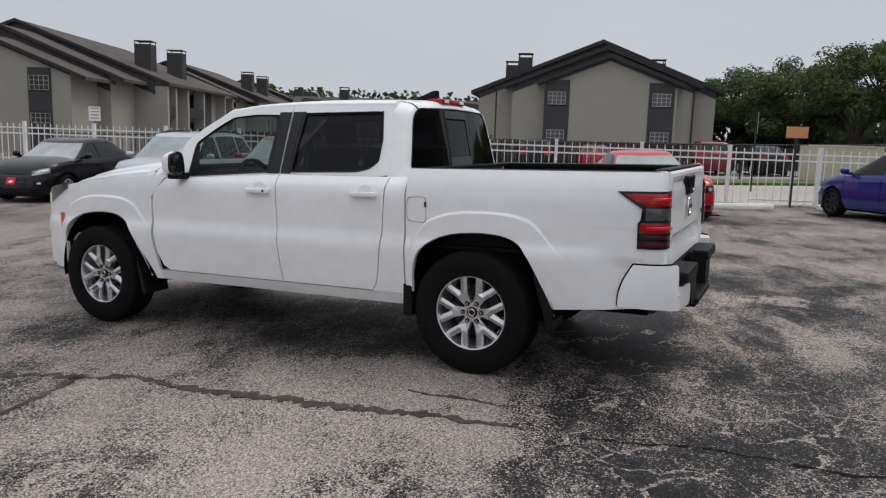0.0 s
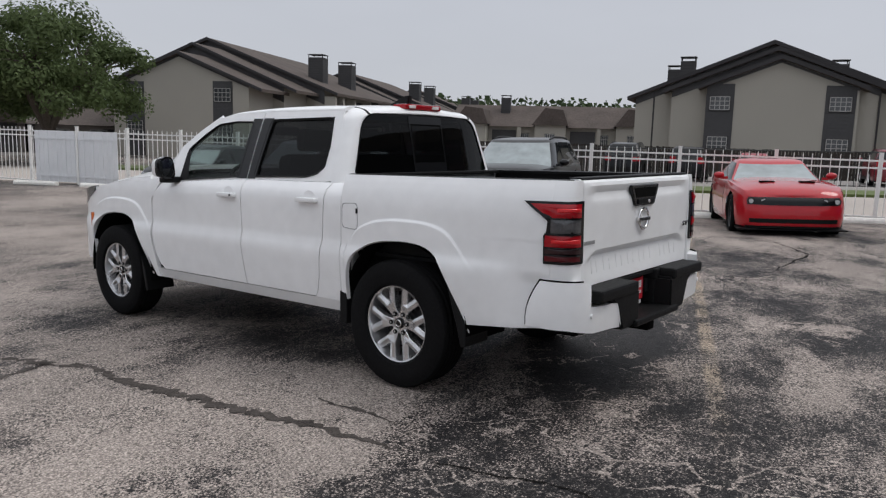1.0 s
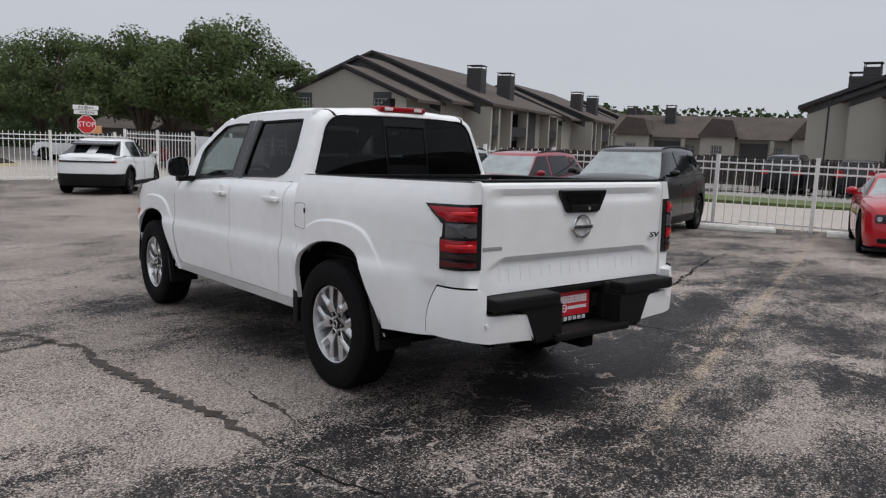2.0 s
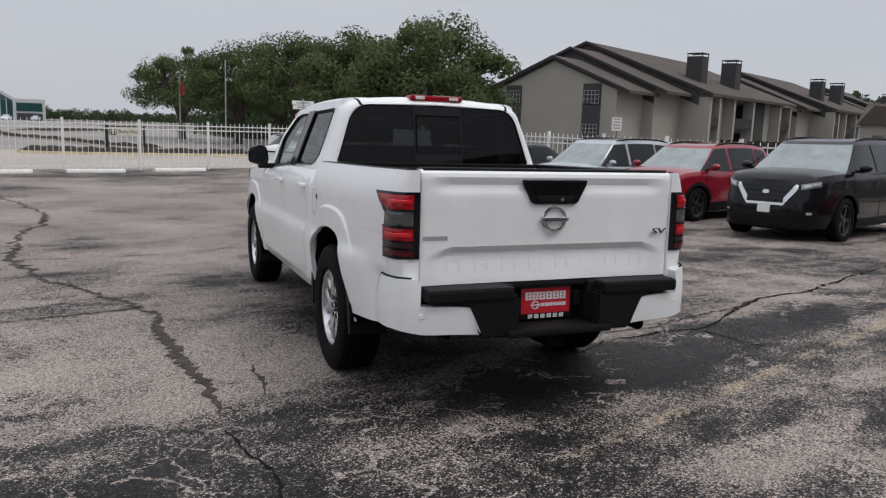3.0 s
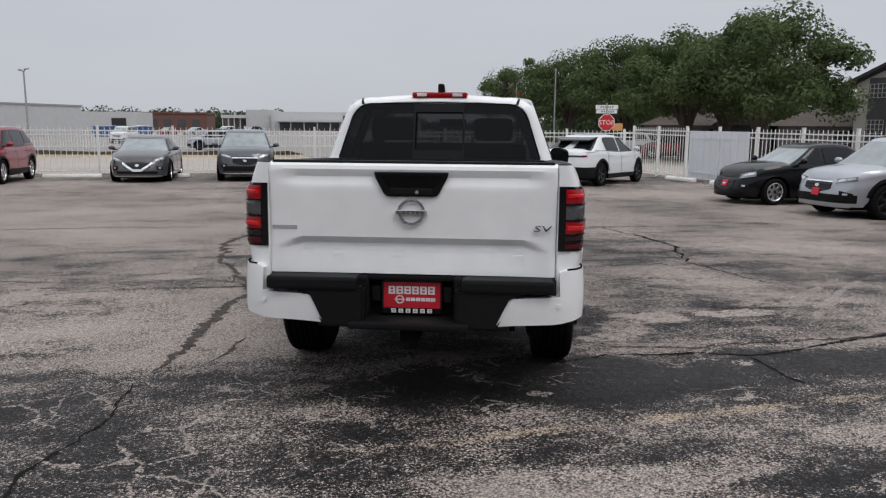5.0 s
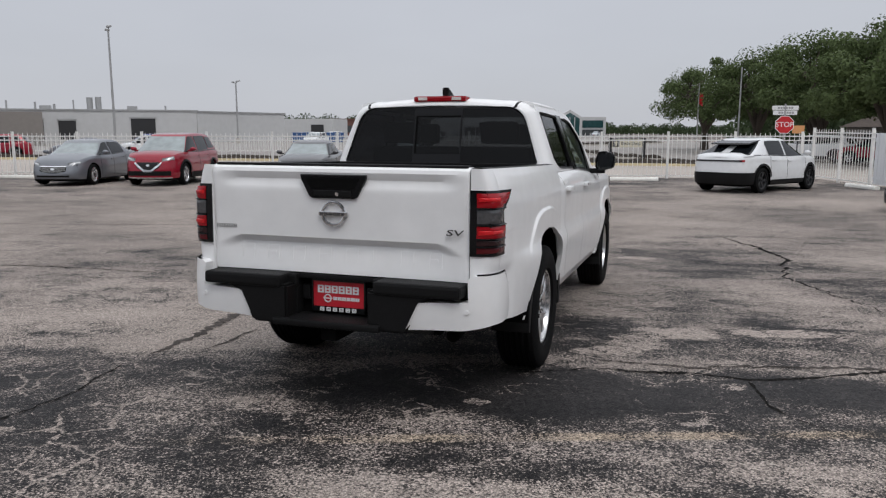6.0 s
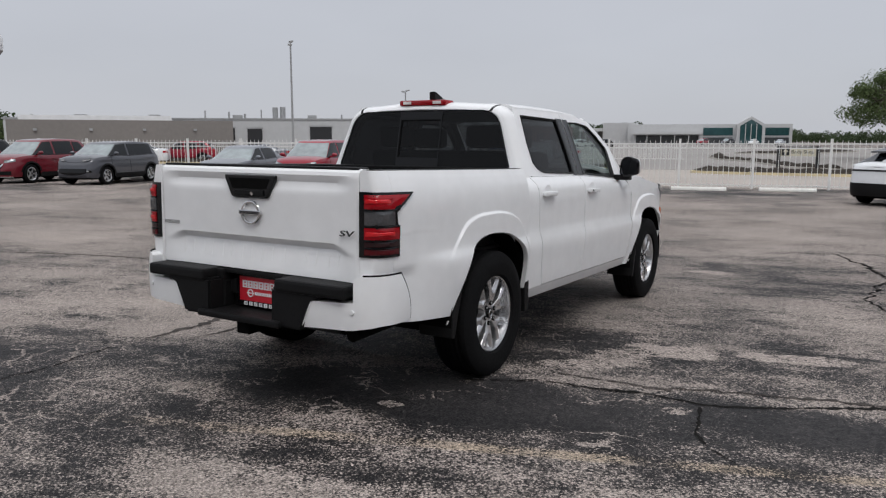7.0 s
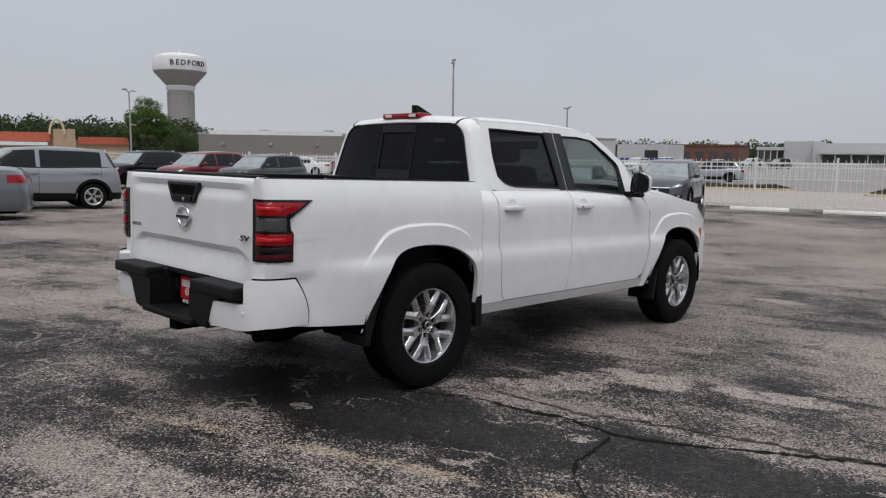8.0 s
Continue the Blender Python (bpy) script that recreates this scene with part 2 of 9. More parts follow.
def smooth_at(pts, x):
    """Catmull-Rom through (x, value)."""
    if x <= pts[0][0]:
        return pts[0][1]
    if x >= pts[-1][0]:
        return pts[-1][1]
    for i in range(len(pts) - 1):
        if x <= pts[i + 1][0]:
            (x1, p1), (x2, p2) = pts[i], pts[i + 1]
            d = x2 - x1
            m1 = (p2 - pts[i - 1][1]) / (x2 - pts[i - 1][0]) * d if i > 0 else p2 - p1
            m2 = (pts[i + 2][1] - p1) / (pts[i + 2][0] - x1) * d if i + 2 < len(pts) else p2 - p1
            t = (x - x1) / d
            return (2 * t**3 - 3 * t**2 + 1) * p1 + (t**3 - 2 * t**2 + t) * m1 + (-2 * t**3 + 3 * t**2) * p2 + (t**3 - t**2) * m2
    return pts[-1][1]


def sheet(name, fn, nu, nv, material, parent=None, label="", lip=None, smooth=True, sharp=35):
    """A grid fn(u, v) -> point, u and v from 0 to 1. lip: a vector or fn(point) by which the rim is turned inwards, for thickness."""
    vs = [Vector(fn(i / nu, j / nv)) for j in range(nv + 1) for i in range(nu + 1)]
    fs = [(j * (nu + 1) + i, j * (nu + 1) + i + 1, (j + 1) * (nu + 1) + i + 1, (j + 1) * (nu + 1) + i) for j in range(nv) for i in range(nu)]
    if lip is not None:
        rim = [i for i in range(nu)] + [j * (nu + 1) + nu for j in range(nv)] + [nv * (nu + 1) + i for i in range(nu, 0, -1)] + [j * (nu + 1) for j in range(nv, 0, -1)]
        base = len(vs)
        for k in rim:
            off = lip(vs[k]) if callable(lip) else Vector(lip)
            vs.append(vs[k] + off)
        k = len(rim)
        for i in range(k):
            fs.append((rim[(i + 1) % k], rim[i], base + i, base + (i + 1) % k))
    return mesh_ob(name, vs, fs, material, parent, label, smooth, sharp)


def lathe(profile, seg=48, axis="x"):
    """Turns (radius, along) about the axis."""
    vs, fs, k = [], [], len(profile)
    for i in range(seg):
        a = 2 * math.pi * i / seg
        for r, t in profile:
            vs.append((t, r * math.cos(a), r * math.sin(a)) if axis == "x" else (r * math.cos(a), r * math.sin(a), t))
    for i in range(seg):
        for j in range(k - 1):
            a, b = i * k + j, ((i + 1) % seg) * k + j
            fs.append((a, b, b + 1, a + 1))
    return vs, fs


def text_part(name, words, size, material, parent, m, depth=0.004, label=""):
    """Lettering as a solid mesh."""
    cu = bpy.data.curves.new(name, "FONT")
    cu.body, cu.size, cu.extrude, cu.align_x, cu.align_y = words, size, depth, "CENTER", "CENTER"
    cu.resolution_u = 2
    tmp = bpy.data.objects.new(name, cu)
    me = bpy.data.meshes.new_from_object(tmp)
    bpy.data.objects.remove(tmp)
    me.materials.clear()
    me.materials.append(material)
    ob = new(name, me)
    ob.parent = parent
    ob.matrix_basis = m
    if label:
        tagged(ob, label)
    return ob


# ---- ground: the lot falls gently forward of the truck, then lies flat ----
TURN = radians(17.27)      # the lot's axes u (along the front fence) and v (towards it)
CU, SU = math.cos(TURN), math.sin(TURN)


def lot(u, v):
    return (u * CU - v * SU, u * SU + v * CU)


def gz(x, y):
    y = max(-14.0, y)
    fall = 0.0075 * min(13.0, max(0.0, x - 1.6))      # the lot also falls gently to the right
    if y < 6:
        return -0.03 * y - fall
    if y < 16:
        return -0.18 - 0.03 * (y - 6) + 0.0015 * (y - 6) ** 2 - fall * (16 - y) / 10
    return -0.33 - 0.0135 * min(29.0, y - 16)      # and on across the front street


def rise(x, y):
    """How far the ground here lies under the street corner's level."""
    return max(0.0, -0.33 - gz(x, y))


def on_lot(u, v, heading=0.0, up=0.0):
    """Pose on the ground at lot coordinates; heading in degrees from +v, counted from above."""
    x, y = lot(u, v)
    s = (gz(x, y + 1.5) - gz(x, y - 1.5)) / 3
    return Matrix.Translation((x, y, gz(x, y) + up)) @ pose(0, 0, 0, math.degrees(math.atan(s)), 0, 0) @ pose(0, 0, 0, 0, 0, 17.27 + heading)


def ground_material():
    m = bpy.data.materials.new("worn_asphalt")
    n, l = nodes_of(m)
    b = n["Principled BSDF"]
    b.inputs["Specular IOR Level"].default_value = 0.16
    tc = n.new("ShaderNodeTexCoord")
    mp = n.new("ShaderNodeMapping")
    mp.inputs["Rotation"].default_value = (0, 0, -TURN)
    l.new(tc.outputs["Object"], mp.inputs["Vector"])

    def nz(scale, detail, rough=0.5, stretch=None):
        t = n.new("ShaderNodeTexNoise")
        t.inputs["Scale"].default_value, t.inputs["Detail"].default_value, t.inputs["Roughness"].default_value = scale, detail, rough
        if stretch:
            q = n.new("ShaderNodeMapping")
            q.inputs["Scale"].default_value = stretch
            l.new(mp.outputs[0], q.inputs["Vector"]), l.new(q.outputs[0], t.inputs["Vector"])
        else:
            l.new(mp.outputs[0], t.inputs["Vector"])
        return t.outputs["Fac"]

    def op(kind, a, b_, c=None):
        q = n.new("ShaderNodeMath")
        q.operation = kind
        for i, val in enumerate((a, b_, c)):
            if val is None:
                continue
            if isinstance(val, (int, float)):
                q.inputs[i].default_value = val
            else:
                l.new(val, q.inputs[i])
        return q.outputs[0]

    def ramp(val, lo, hi, a=0.0, b_=1.0):
        q = n.new("ShaderNodeMapRange")
        q.interpolation_type = "SMOOTHSTEP"
        for k, w in zip(("From Min", "From Max", "To Min", "To Max"), (lo, hi, a, b_)):
            q.inputs[k].default_value = w
        l.new(val, q.inputs["Value"])
        return q.outputs[0]

    def blob(u, v, ru, rv, val):
        """A stain or painted shade of its own: soft ellipse in lot coordinates with a ragged edge."""
        q = n.new("ShaderNodeMapping")
        q.inputs["Location"].default_value = (-u / ru, -v / rv, 0)
        q.inputs["Scale"].default_value = (1 / ru, 1 / rv, 0)
        l.new(ragged.outputs[0], q.inputs["Vector"])
        d = n.new("ShaderNodeVectorMath")
        d.operation = "LENGTH"
        l.new(q.outputs[0], d.inputs[0])
        return op("MULTIPLY", ramp(d.outputs["Value"], 0.72, 1.12, 1.0, 0.0), val)

    ragged = n.new("ShaderNodeVectorMath")      # ragged coordinates for the edges of stains
    ragged.operation = "MULTIPLY_ADD"
    ragged.inputs[1].default_value = (0.55, 0.42, 0)
    shift = n.new("ShaderNodeVectorMath")
    shift.inputs[1].default_value = (-0.275, -0.21, 0)
    edge = n.new("ShaderNodeTexNoise")
    edge.inputs["Scale"].default_value, edge.inputs["Detail"].default_value, edge.inputs["Roughness"].default_value = 2.3, 5.0, 0.65
    l.new(mp.outputs[0], edge.inputs["Vector"]), l.new(mp.outputs[0], shift.inputs[0])
    l.new(edge.outputs["Color"], ragged.inputs[0]), l.new(shift.outputs[0], ragged.inputs[2])

    big = nz(0.33, 4, 0.55)
    mid = nz(1.3, 6, 0.62, (0.75, 1.2, 1))
    streak = nz(2.6, 7, 0.75, (0.6, 1.35, 1))
    fine = nz(24, 4, 0.7)
    grit = nz(80, 2, 0.7)
    sand = nz(210, 2, 0.6)
    off = lambda val, k: op("MULTIPLY_ADD", val, k, -0.5 * k)
    wear = op("ADD", op("ADD", off(big, 1.35), op("ADD", off(mid, 1.8), 0.055)), off(streak, 1.45))
    for u, v, ru, rv, val in STAINS_AND_SHADE:
        wear = op("ADD", wear, blob(u, v, ru, rv, val))
    # pale veins where the seal has crazed
    vo = n.new("ShaderNodeTexVoronoi")
    vo.feature = "DISTANCE_TO_EDGE"
    vo.inputs["Scale"].default_value = 3.2
    wob = n.new("ShaderNodeVectorMath")
    wob.operation = "MULTIPLY_ADD"
    wob.inputs[1].default_value = (0.35, 0.35, 0.35)
    nzc = n.new("ShaderNodeTexNoise")
    nzc.inputs["Scale"].default_value, nzc.inputs["Detail"].default_value = 4.0, 4.0
    l.new(mp.outputs[0], nzc.inputs["Vector"]), l.new(nzc.outputs["Color"], wob.inputs[0]), l.new(mp.outputs[0], wob.inputs[2])
    l.new(wob.outputs[0], vo.inputs["Vector"])
    crazed = op("ADD", ramp(nz(0.9, 3), 0.48, 0.62), op("ADD", blob(-1.3, -0.85, 1.3, 0.7, 1.3), op("ADD", blob(0.3, -0.95, 1.2, 0.35, 0.7), blob(-1.4, -1.6, 1.0, 0.7, 0.8))))
    vein = op("MULTIPLY", ramp(vo.outputs["Distance"], 0.0, 0.05, 1.0, 0.0), op("MULTIPLY", crazed, ramp(nz(1.7, 3), 0.40, 0.60)))
    # single stones of the aggregate
    ag = n.new("ShaderNodeTexVoronoi")
    ag.inputs["Scale"].default_value = 115.0
    agw = n.new("ShaderNodeVectorMath")
    agw.operation = "MULTIPLY_ADD"
    agw.inputs[1].default_value = (0.012, 0.012, 0)
    agn = n.new("ShaderNodeTexNoise")
    agn.inputs["Scale"].default_value = 60.0
    l.new(mp.outputs[0], agn.inputs["Vector"]), l.new(agn.outputs["Color"], agw.inputs[0]), l.new(mp.outputs[0], agw.inputs[2])
    l.new(agw.outputs[0], ag.inputs["Vector"])
    agc = n.new("ShaderNodeSeparateColor")
    l.new(ag.outputs["Color"], agc.inputs[0])
    pebble, gap = agc.outputs["Red"], ramp(ag.outputs["Distance"], 0.30, 0.62)
    pattern = op("ADD", op("ADD", op("ADD", off(fine, 0.75), off(grit, 1.1)), off(sand, 0.8)), op("ADD", op("MULTIPLY_ADD", pebble, 0.50, -0.09), op("MULTIPLY", gap, -0.16)))
    # faded yellow bay line
    sx = n.new("ShaderNodeSeparateXYZ")
    l.new(mp.outputs[0], sx.inputs[0])
    dv = op("ABSOLUTE", op("ADD", op("MULTIPLY_ADD", sx.outputs["X"], -0.075, 1.51), sx.outputs["Y"]), 0)
    line = op("MULTIPLY", op("MULTIPLY", ramp(dv, 0.030, 0.075, 1.0, 0.0), ramp(sx.outputs["X"], -1.8, 0.4)), ramp(nz(2.6, 4, 0.6), 0.34, 0.58, 0.25, 1.0))
    # two pale curved tyre scuffs
    along = op("ADD", op("MULTIPLY", sx.outputs["X"], 0.766), op("MULTIPLY", sx.outputs["Y"], 0.643))
    across = op("ADD", op("MULTIPLY", sx.outputs["X"], -0.643), op("MULTIPLY", sx.outputs["Y"], 0.766))
    bend = op("MULTIPLY", op("POWER", op("ADD", along, -4.1), 2.0), 0.045)
    across = op("ADD", across, bend)
    part_of = op("MULTIPLY", op("MULTIPLY", ramp(along, 2.5, 3.1), ramp(along, 4.9, 5.7, 1.0, 0.0)), ramp(nz(3.0, 3), 0.35, 0.55))
    scuff = op("ADD", ramp(op("ABSOLUTE", op("ADD", across, 1.50), 0), 0.015, 0.05, 1.0, 0.0), ramp(op("ABSOLUTE", op("ADD", across, 1.72), 0), 0.015, 0.05, 1.0, 0.0))
    wear = op("ADD", wear, op("MULTIPLY", op("MULTIPLY", scuff, part_of), 0.62))
    bare = op("MULTIPLY", sx.outputs["X"], 0.0)
    for u, v, ru, rv, val in BARE:
        bare = op("ADD", bare, blob(u, v, ru, rv, val))
    wear = op("ADD", wear, op("MULTIPLY", bare, ramp(nz(9.0, 5, 0.7), 0.38, 0.56, 0.15, 1.0)))
    k = op("ADD", op("ADD", wear, pattern), op("ADD", op("MULTIPLY", vein, 0.62), op("MULTIPLY", line, 0.26)))
    mask = ramp(k, -0.14, 0.36)
    stone = n.new("ShaderNodeMix")
    stone.data_type = "RGBA"
    stone.inputs["A"].default_value, stone.inputs["B"].default_value = (0.195, 0.170, 0.155, 1), (0.490, 0.420, 0.376, 1)
    l.new(ramp(op("ADD", op("MULTIPLY", bare, 0.115), op("ADD", op("MULTIPLY", big, 0.5), op("MULTIPLY", grit, 1.0))), 0.58, 0.92), stone.inputs["Factor"])
    seal = n.new("ShaderNodeMix")
    seal.data_type = "RGBA"
    seal.inputs["A"].default_value, seal.inputs["B"].default_value = (0.0085, 0.0083, 0.0092, 1), (0.068, 0.062, 0.061, 1)
    l.new(ramp(op("ADD", op("ADD", op("MULTIPLY", fine, 0.7), op("ADD", op("MULTIPLY", grit, 0.7), op("MULTIPLY", pebble, 0.30))), op("MULTIPLY", mid, 0.7)), 0.98, 1.62), seal.inputs["Factor"])
    col = n.new("ShaderNodeMix")
    col.data_type = "RGBA"
    worn = n.new("ShaderNodeVectorMath")      # each stone lighter or darker, with dark gaps between
    worn.operation = "SCALE"
    l.new(stone.outputs["Result"], worn.inputs[0]), l.new(op("MULTIPLY", op("MULTIPLY_ADD", pebble, 0.85, 0.56), op("MULTIPLY_ADD", gap, -0.36, 1.06)), worn.inputs["Scale"])
    l.new(mask, col.inputs["Factor"]), l.new(seal.outputs["Result"], col.inputs["A"]), l.new(worn.outputs[0], col.inputs["B"])
    tint = n.new("ShaderNodeMix")
    tint.data_type = "RGBA"
    tint.blend_type = "MULTIPLY"
    tint.inputs["B"].default_value = (1.10, 1.0, 0.76, 1)
    l.new(op("MULTIPLY", line, 0.55), tint.inputs["Factor"]), l.new(col.outputs["Result"], tint.inputs["A"])
    l.new(tint.outputs["Result"], b.inputs["Base Color"])
    l.new(ramp(mask, 0, 1, 0.62, 0.88), b.inputs["Roughness"])
    bp = n.new("ShaderNodeBump")
    bp.inputs["Strength"].default_value, bp.inputs["Distance"].default_value = 0.55, 0.012
    l.new(op("ADD", op("MULTIPLY", fine, 0.5), op("ADD", op("MULTIPLY", grit, 0.5), op("MULTIPLY", gap, -0.5))), bp.inputs["Height"])
    l.new(bp.outputs[0], b.inputs["Normal"])
    return m


STAINS_AND_SHADE = [   # u, v, half sizes, how worn (+) or freshly sealed and shaded (-)
    (1.2, -0.72, 2.2, 0.46, -0.24), (4.6, -0.62, 3.4, 0.42, -0.20), (0.4, 1.2, 1.0, 2.6, -0.12), (-1.6, -0.75, 0.95, 0.55, -0.18), (2.3, 0.55, 1.5, 0.75, -0.16), (-0.7, -1.1, 0.7, 0.5, 0.05), (0.8, -1.9, 3.2, 0.95, -0.24), (4.6, -1.8, 2.4, 1.1, -0.20), (1.9, -3.2, 2.6, 0.8, -0.12), (6.5, 1.2, 2.2, 1.6, -0.10),
    (-2.6, 1.2, 1.4, 1.7, 0.15), (-3.6, -0.6, 1.4, 0.9, 0.06), (-1.59, 2.21, 0.34, 0.20, 0.22), (-0.8, 2.1, 0.34, 0.16, 0.30), (-1.49, 0.16, 0.34, 0.14, 0.28), (-1.94, 0.12, 0.34, 0.18, 0.22),
    (-0.91, -0.65, 0.17, 0.10, 0.40), (0.10, -2.10, 0.42, 0.22, 0.34), (0.75, -2.05, 0.35, 0.16, 0.30), (-0.8, -2.2, 0.9, 0.35, 0.08), (1.75, -1.85, 0.45, 0.18, 0.26),
    (2.5, -0.80, 1.9, 0.36, -0.26), (4.6, -0.85, 2.2, 0.45, -0.16), (2.65, 0.15, 0.5, 0.14, 0.18), (1.7, 2.2, 0.7, 1.1, 0.13), (4.6, 3.4, 1.6, 0.9, -0.08),
    (-2.1, 3.3, 0.34, 0.18, 0.40), (-1.7, 2.9, 0.9, 0.4, -0.20), (-1.1, 5.2, 0.9, 0.5, 0.22), (-6.0, 6.0, 5.0, 3.0, 0.10), (0.5, 9.5, 8.0, 4.0, 0.05), (8.0, 7.0, 3.0, 5.0, 0.06), (-12, 12, 9, 4, 0.06), (-3.0, 14.5, 16.0, 7.5, 0.22), (-1.0, 7.0, 14.0, 4.5, 0.09), (7.0, 12.0, 5.0, 6.0, 0.08), (1.0, 17.2, 7.0, 0.6, -0.16), (3.0, 21.6, 6.0, 0.7, -0.3), (-2.0, 9.6, 4.0, 0.5, -0.14), (-7.0, 9.0, 6.0, 6.0, 0.07), (-1.4, -1.6, 0.9, 0.6, -0.12), (1.4, -1.6, 1.2, 0.7, -0.12),
    (0.41, -0.97, 0.09, 0.05, 0.9), (5.5, -2.8, 1.6, 0.35, 0.14),
    # first entry: dark seal with the shade under the truck's tail painted in
    (0.35, -0.72, 1.35, 0.52, -0.42), (-0.80, -2.05, 0.85, 0.33, 0.14), (-1.0, 0.95, 0.5, 0.8, 0.30), (-0.9, 2.6, 0.8, 0.5, 0.25), (-2.8, 1.7, 0.6, 0.6, -0.28), (-2.5, -0.4, 0.6, 0.45, -0.28), (-2.45, 0.15, 0.45, 0.4, -0.2),
]
BARE = [     # patches where the seal is gone and the pale stone lies open
    (1.96, 0.70, 0.36, 0.24, 0.95), (2.76, 0.75, 0.36, 0.15, 1.0), (1.32, 0.16, 0.28, 0.12, 0.65), (1.62, 0.38, 0.26, 0.20, 0.6), (1.82, -2.28, 0.28, 0.34, 0.6), (2.56, 4.75, 0.24, 0.16, 0.8), (1.90, -0.64, 0.10, 0.07, 0.9), (3.4, 1.0, 0.6, 0.12, 0.35),
]
M_asphalt = ground_material()


def axis_steps(lo, hi, near, step):
    """Even steps within +-near, wider ones out to lo and hi."""
    xs = list(np.arange(-near, near + 1e-6, step))
    while xs[-1] < hi:
        xs.append(xs[-1] + max(step, (xs[-1] - near) * 0.35 + step))
    while xs[0] > lo:
        xs.insert(0, xs[0] - max(step, (-xs[0] - near) * 0.35 + step))
    return xs


def build_ground():
    xs, ys = axis_steps(-2600, 2600, 40, 1.0), axis_steps(-2600, 2600, 40, 1.0)
    nx = len(xs)
    vs = [(x, y, gz(x, y)) for y in ys for x in xs]
    fs = [(j * nx + i, j * nx + i + 1, (j + 1) * nx + i + 1, (j + 1) * nx + i) for j in range(len(ys) - 1) for i in range(nx - 1)]
    ob = mesh_ob("ground", vs, fs, M_asphalt)
    return tagged(ob, "worn patchy grey asphalt parking lot with exposed aggregate", "ground", kind="structure")


def flat_sheet(name, u0, u1, v0, v1, lift, material, label, category="road", du=4.0):
    """A thin paved or planted sheet on the ground, in lot coordinates, following its fall."""
    nu, nv = max(1, int((u1 - u0) / du)), max(1, int((v1 - v0) / du))
    nu, nv = min(nu, 60), min(nv, 60)

    def at(a, b):
        x, y = lot(lerp(u0, u1, a), lerp(v0, v1, b))
        return (x, y, gz(x, y) + lift)
    ob = sheet(name, at, nu, nv, material, lip=(0, 0, -0.15), smooth=False)
    return tagged(ob, label, category, kind="structure")


FENCE_U, FENCE_V = 14.2, 25.2
build_ground()
flat_sheet("street_side", FENCE_U + 0.3, 24.0, -60, 47.5, 0.012, M_street, "pale worn concrete street beside the fenced lot")
flat_sheet("grass_strip", 24.2, 27.5, -60, FENCE_V + 6, 0.10, M_grass, "thin grass verge beside the street", "grass", 6)
flat_sheet("apartment_parking", 27.6, 46.0, -60, FENCE_V - 2, 0.02, M_far_asphalt, "asphalt parking strip before the apartments", "road", 6)
flat_sheet("street_front", -120, FENCE_U + 0.2, FENCE_V + 0.4, 47.5, 0.013, M_street, "pale concrete street in front of the fenced lot")
flat_sheet("far_lot", -260, 40, 47.6, 330, 0.02, M_far_asphalt, "wide faded grey parking lot across the street", "road", 12)

# ---- fences round the lot ----
def wheel_stop(u, v, heading):
    """A low concrete bar with chamfered top."""
    bm = prism([(-0.09, 0.0), (0.09, 0.0), (0.085, 0.07), (0.05, 0.125), (-0.05, 0.125), (-0.085, 0.07)], -0.93, 0.93, "x")
    bmesh.ops.bevel(bm, geom=[e for e in bm.edges], offset=0.008, segments=1, affect="EDGES")
    me = bpy.data.meshes.new("wheel_stop")
    bm.to_mesh(me)
    bm.free()
    me.materials.append(M_stop)
    ob = new("wheel_stop", me)
    ob.matrix_world = on_lot(u, v, heading)
    return tagged(ob, "worn pale painted concrete wheel stop lying on the asphalt", "wheel stop", "wheel stops along the fence")


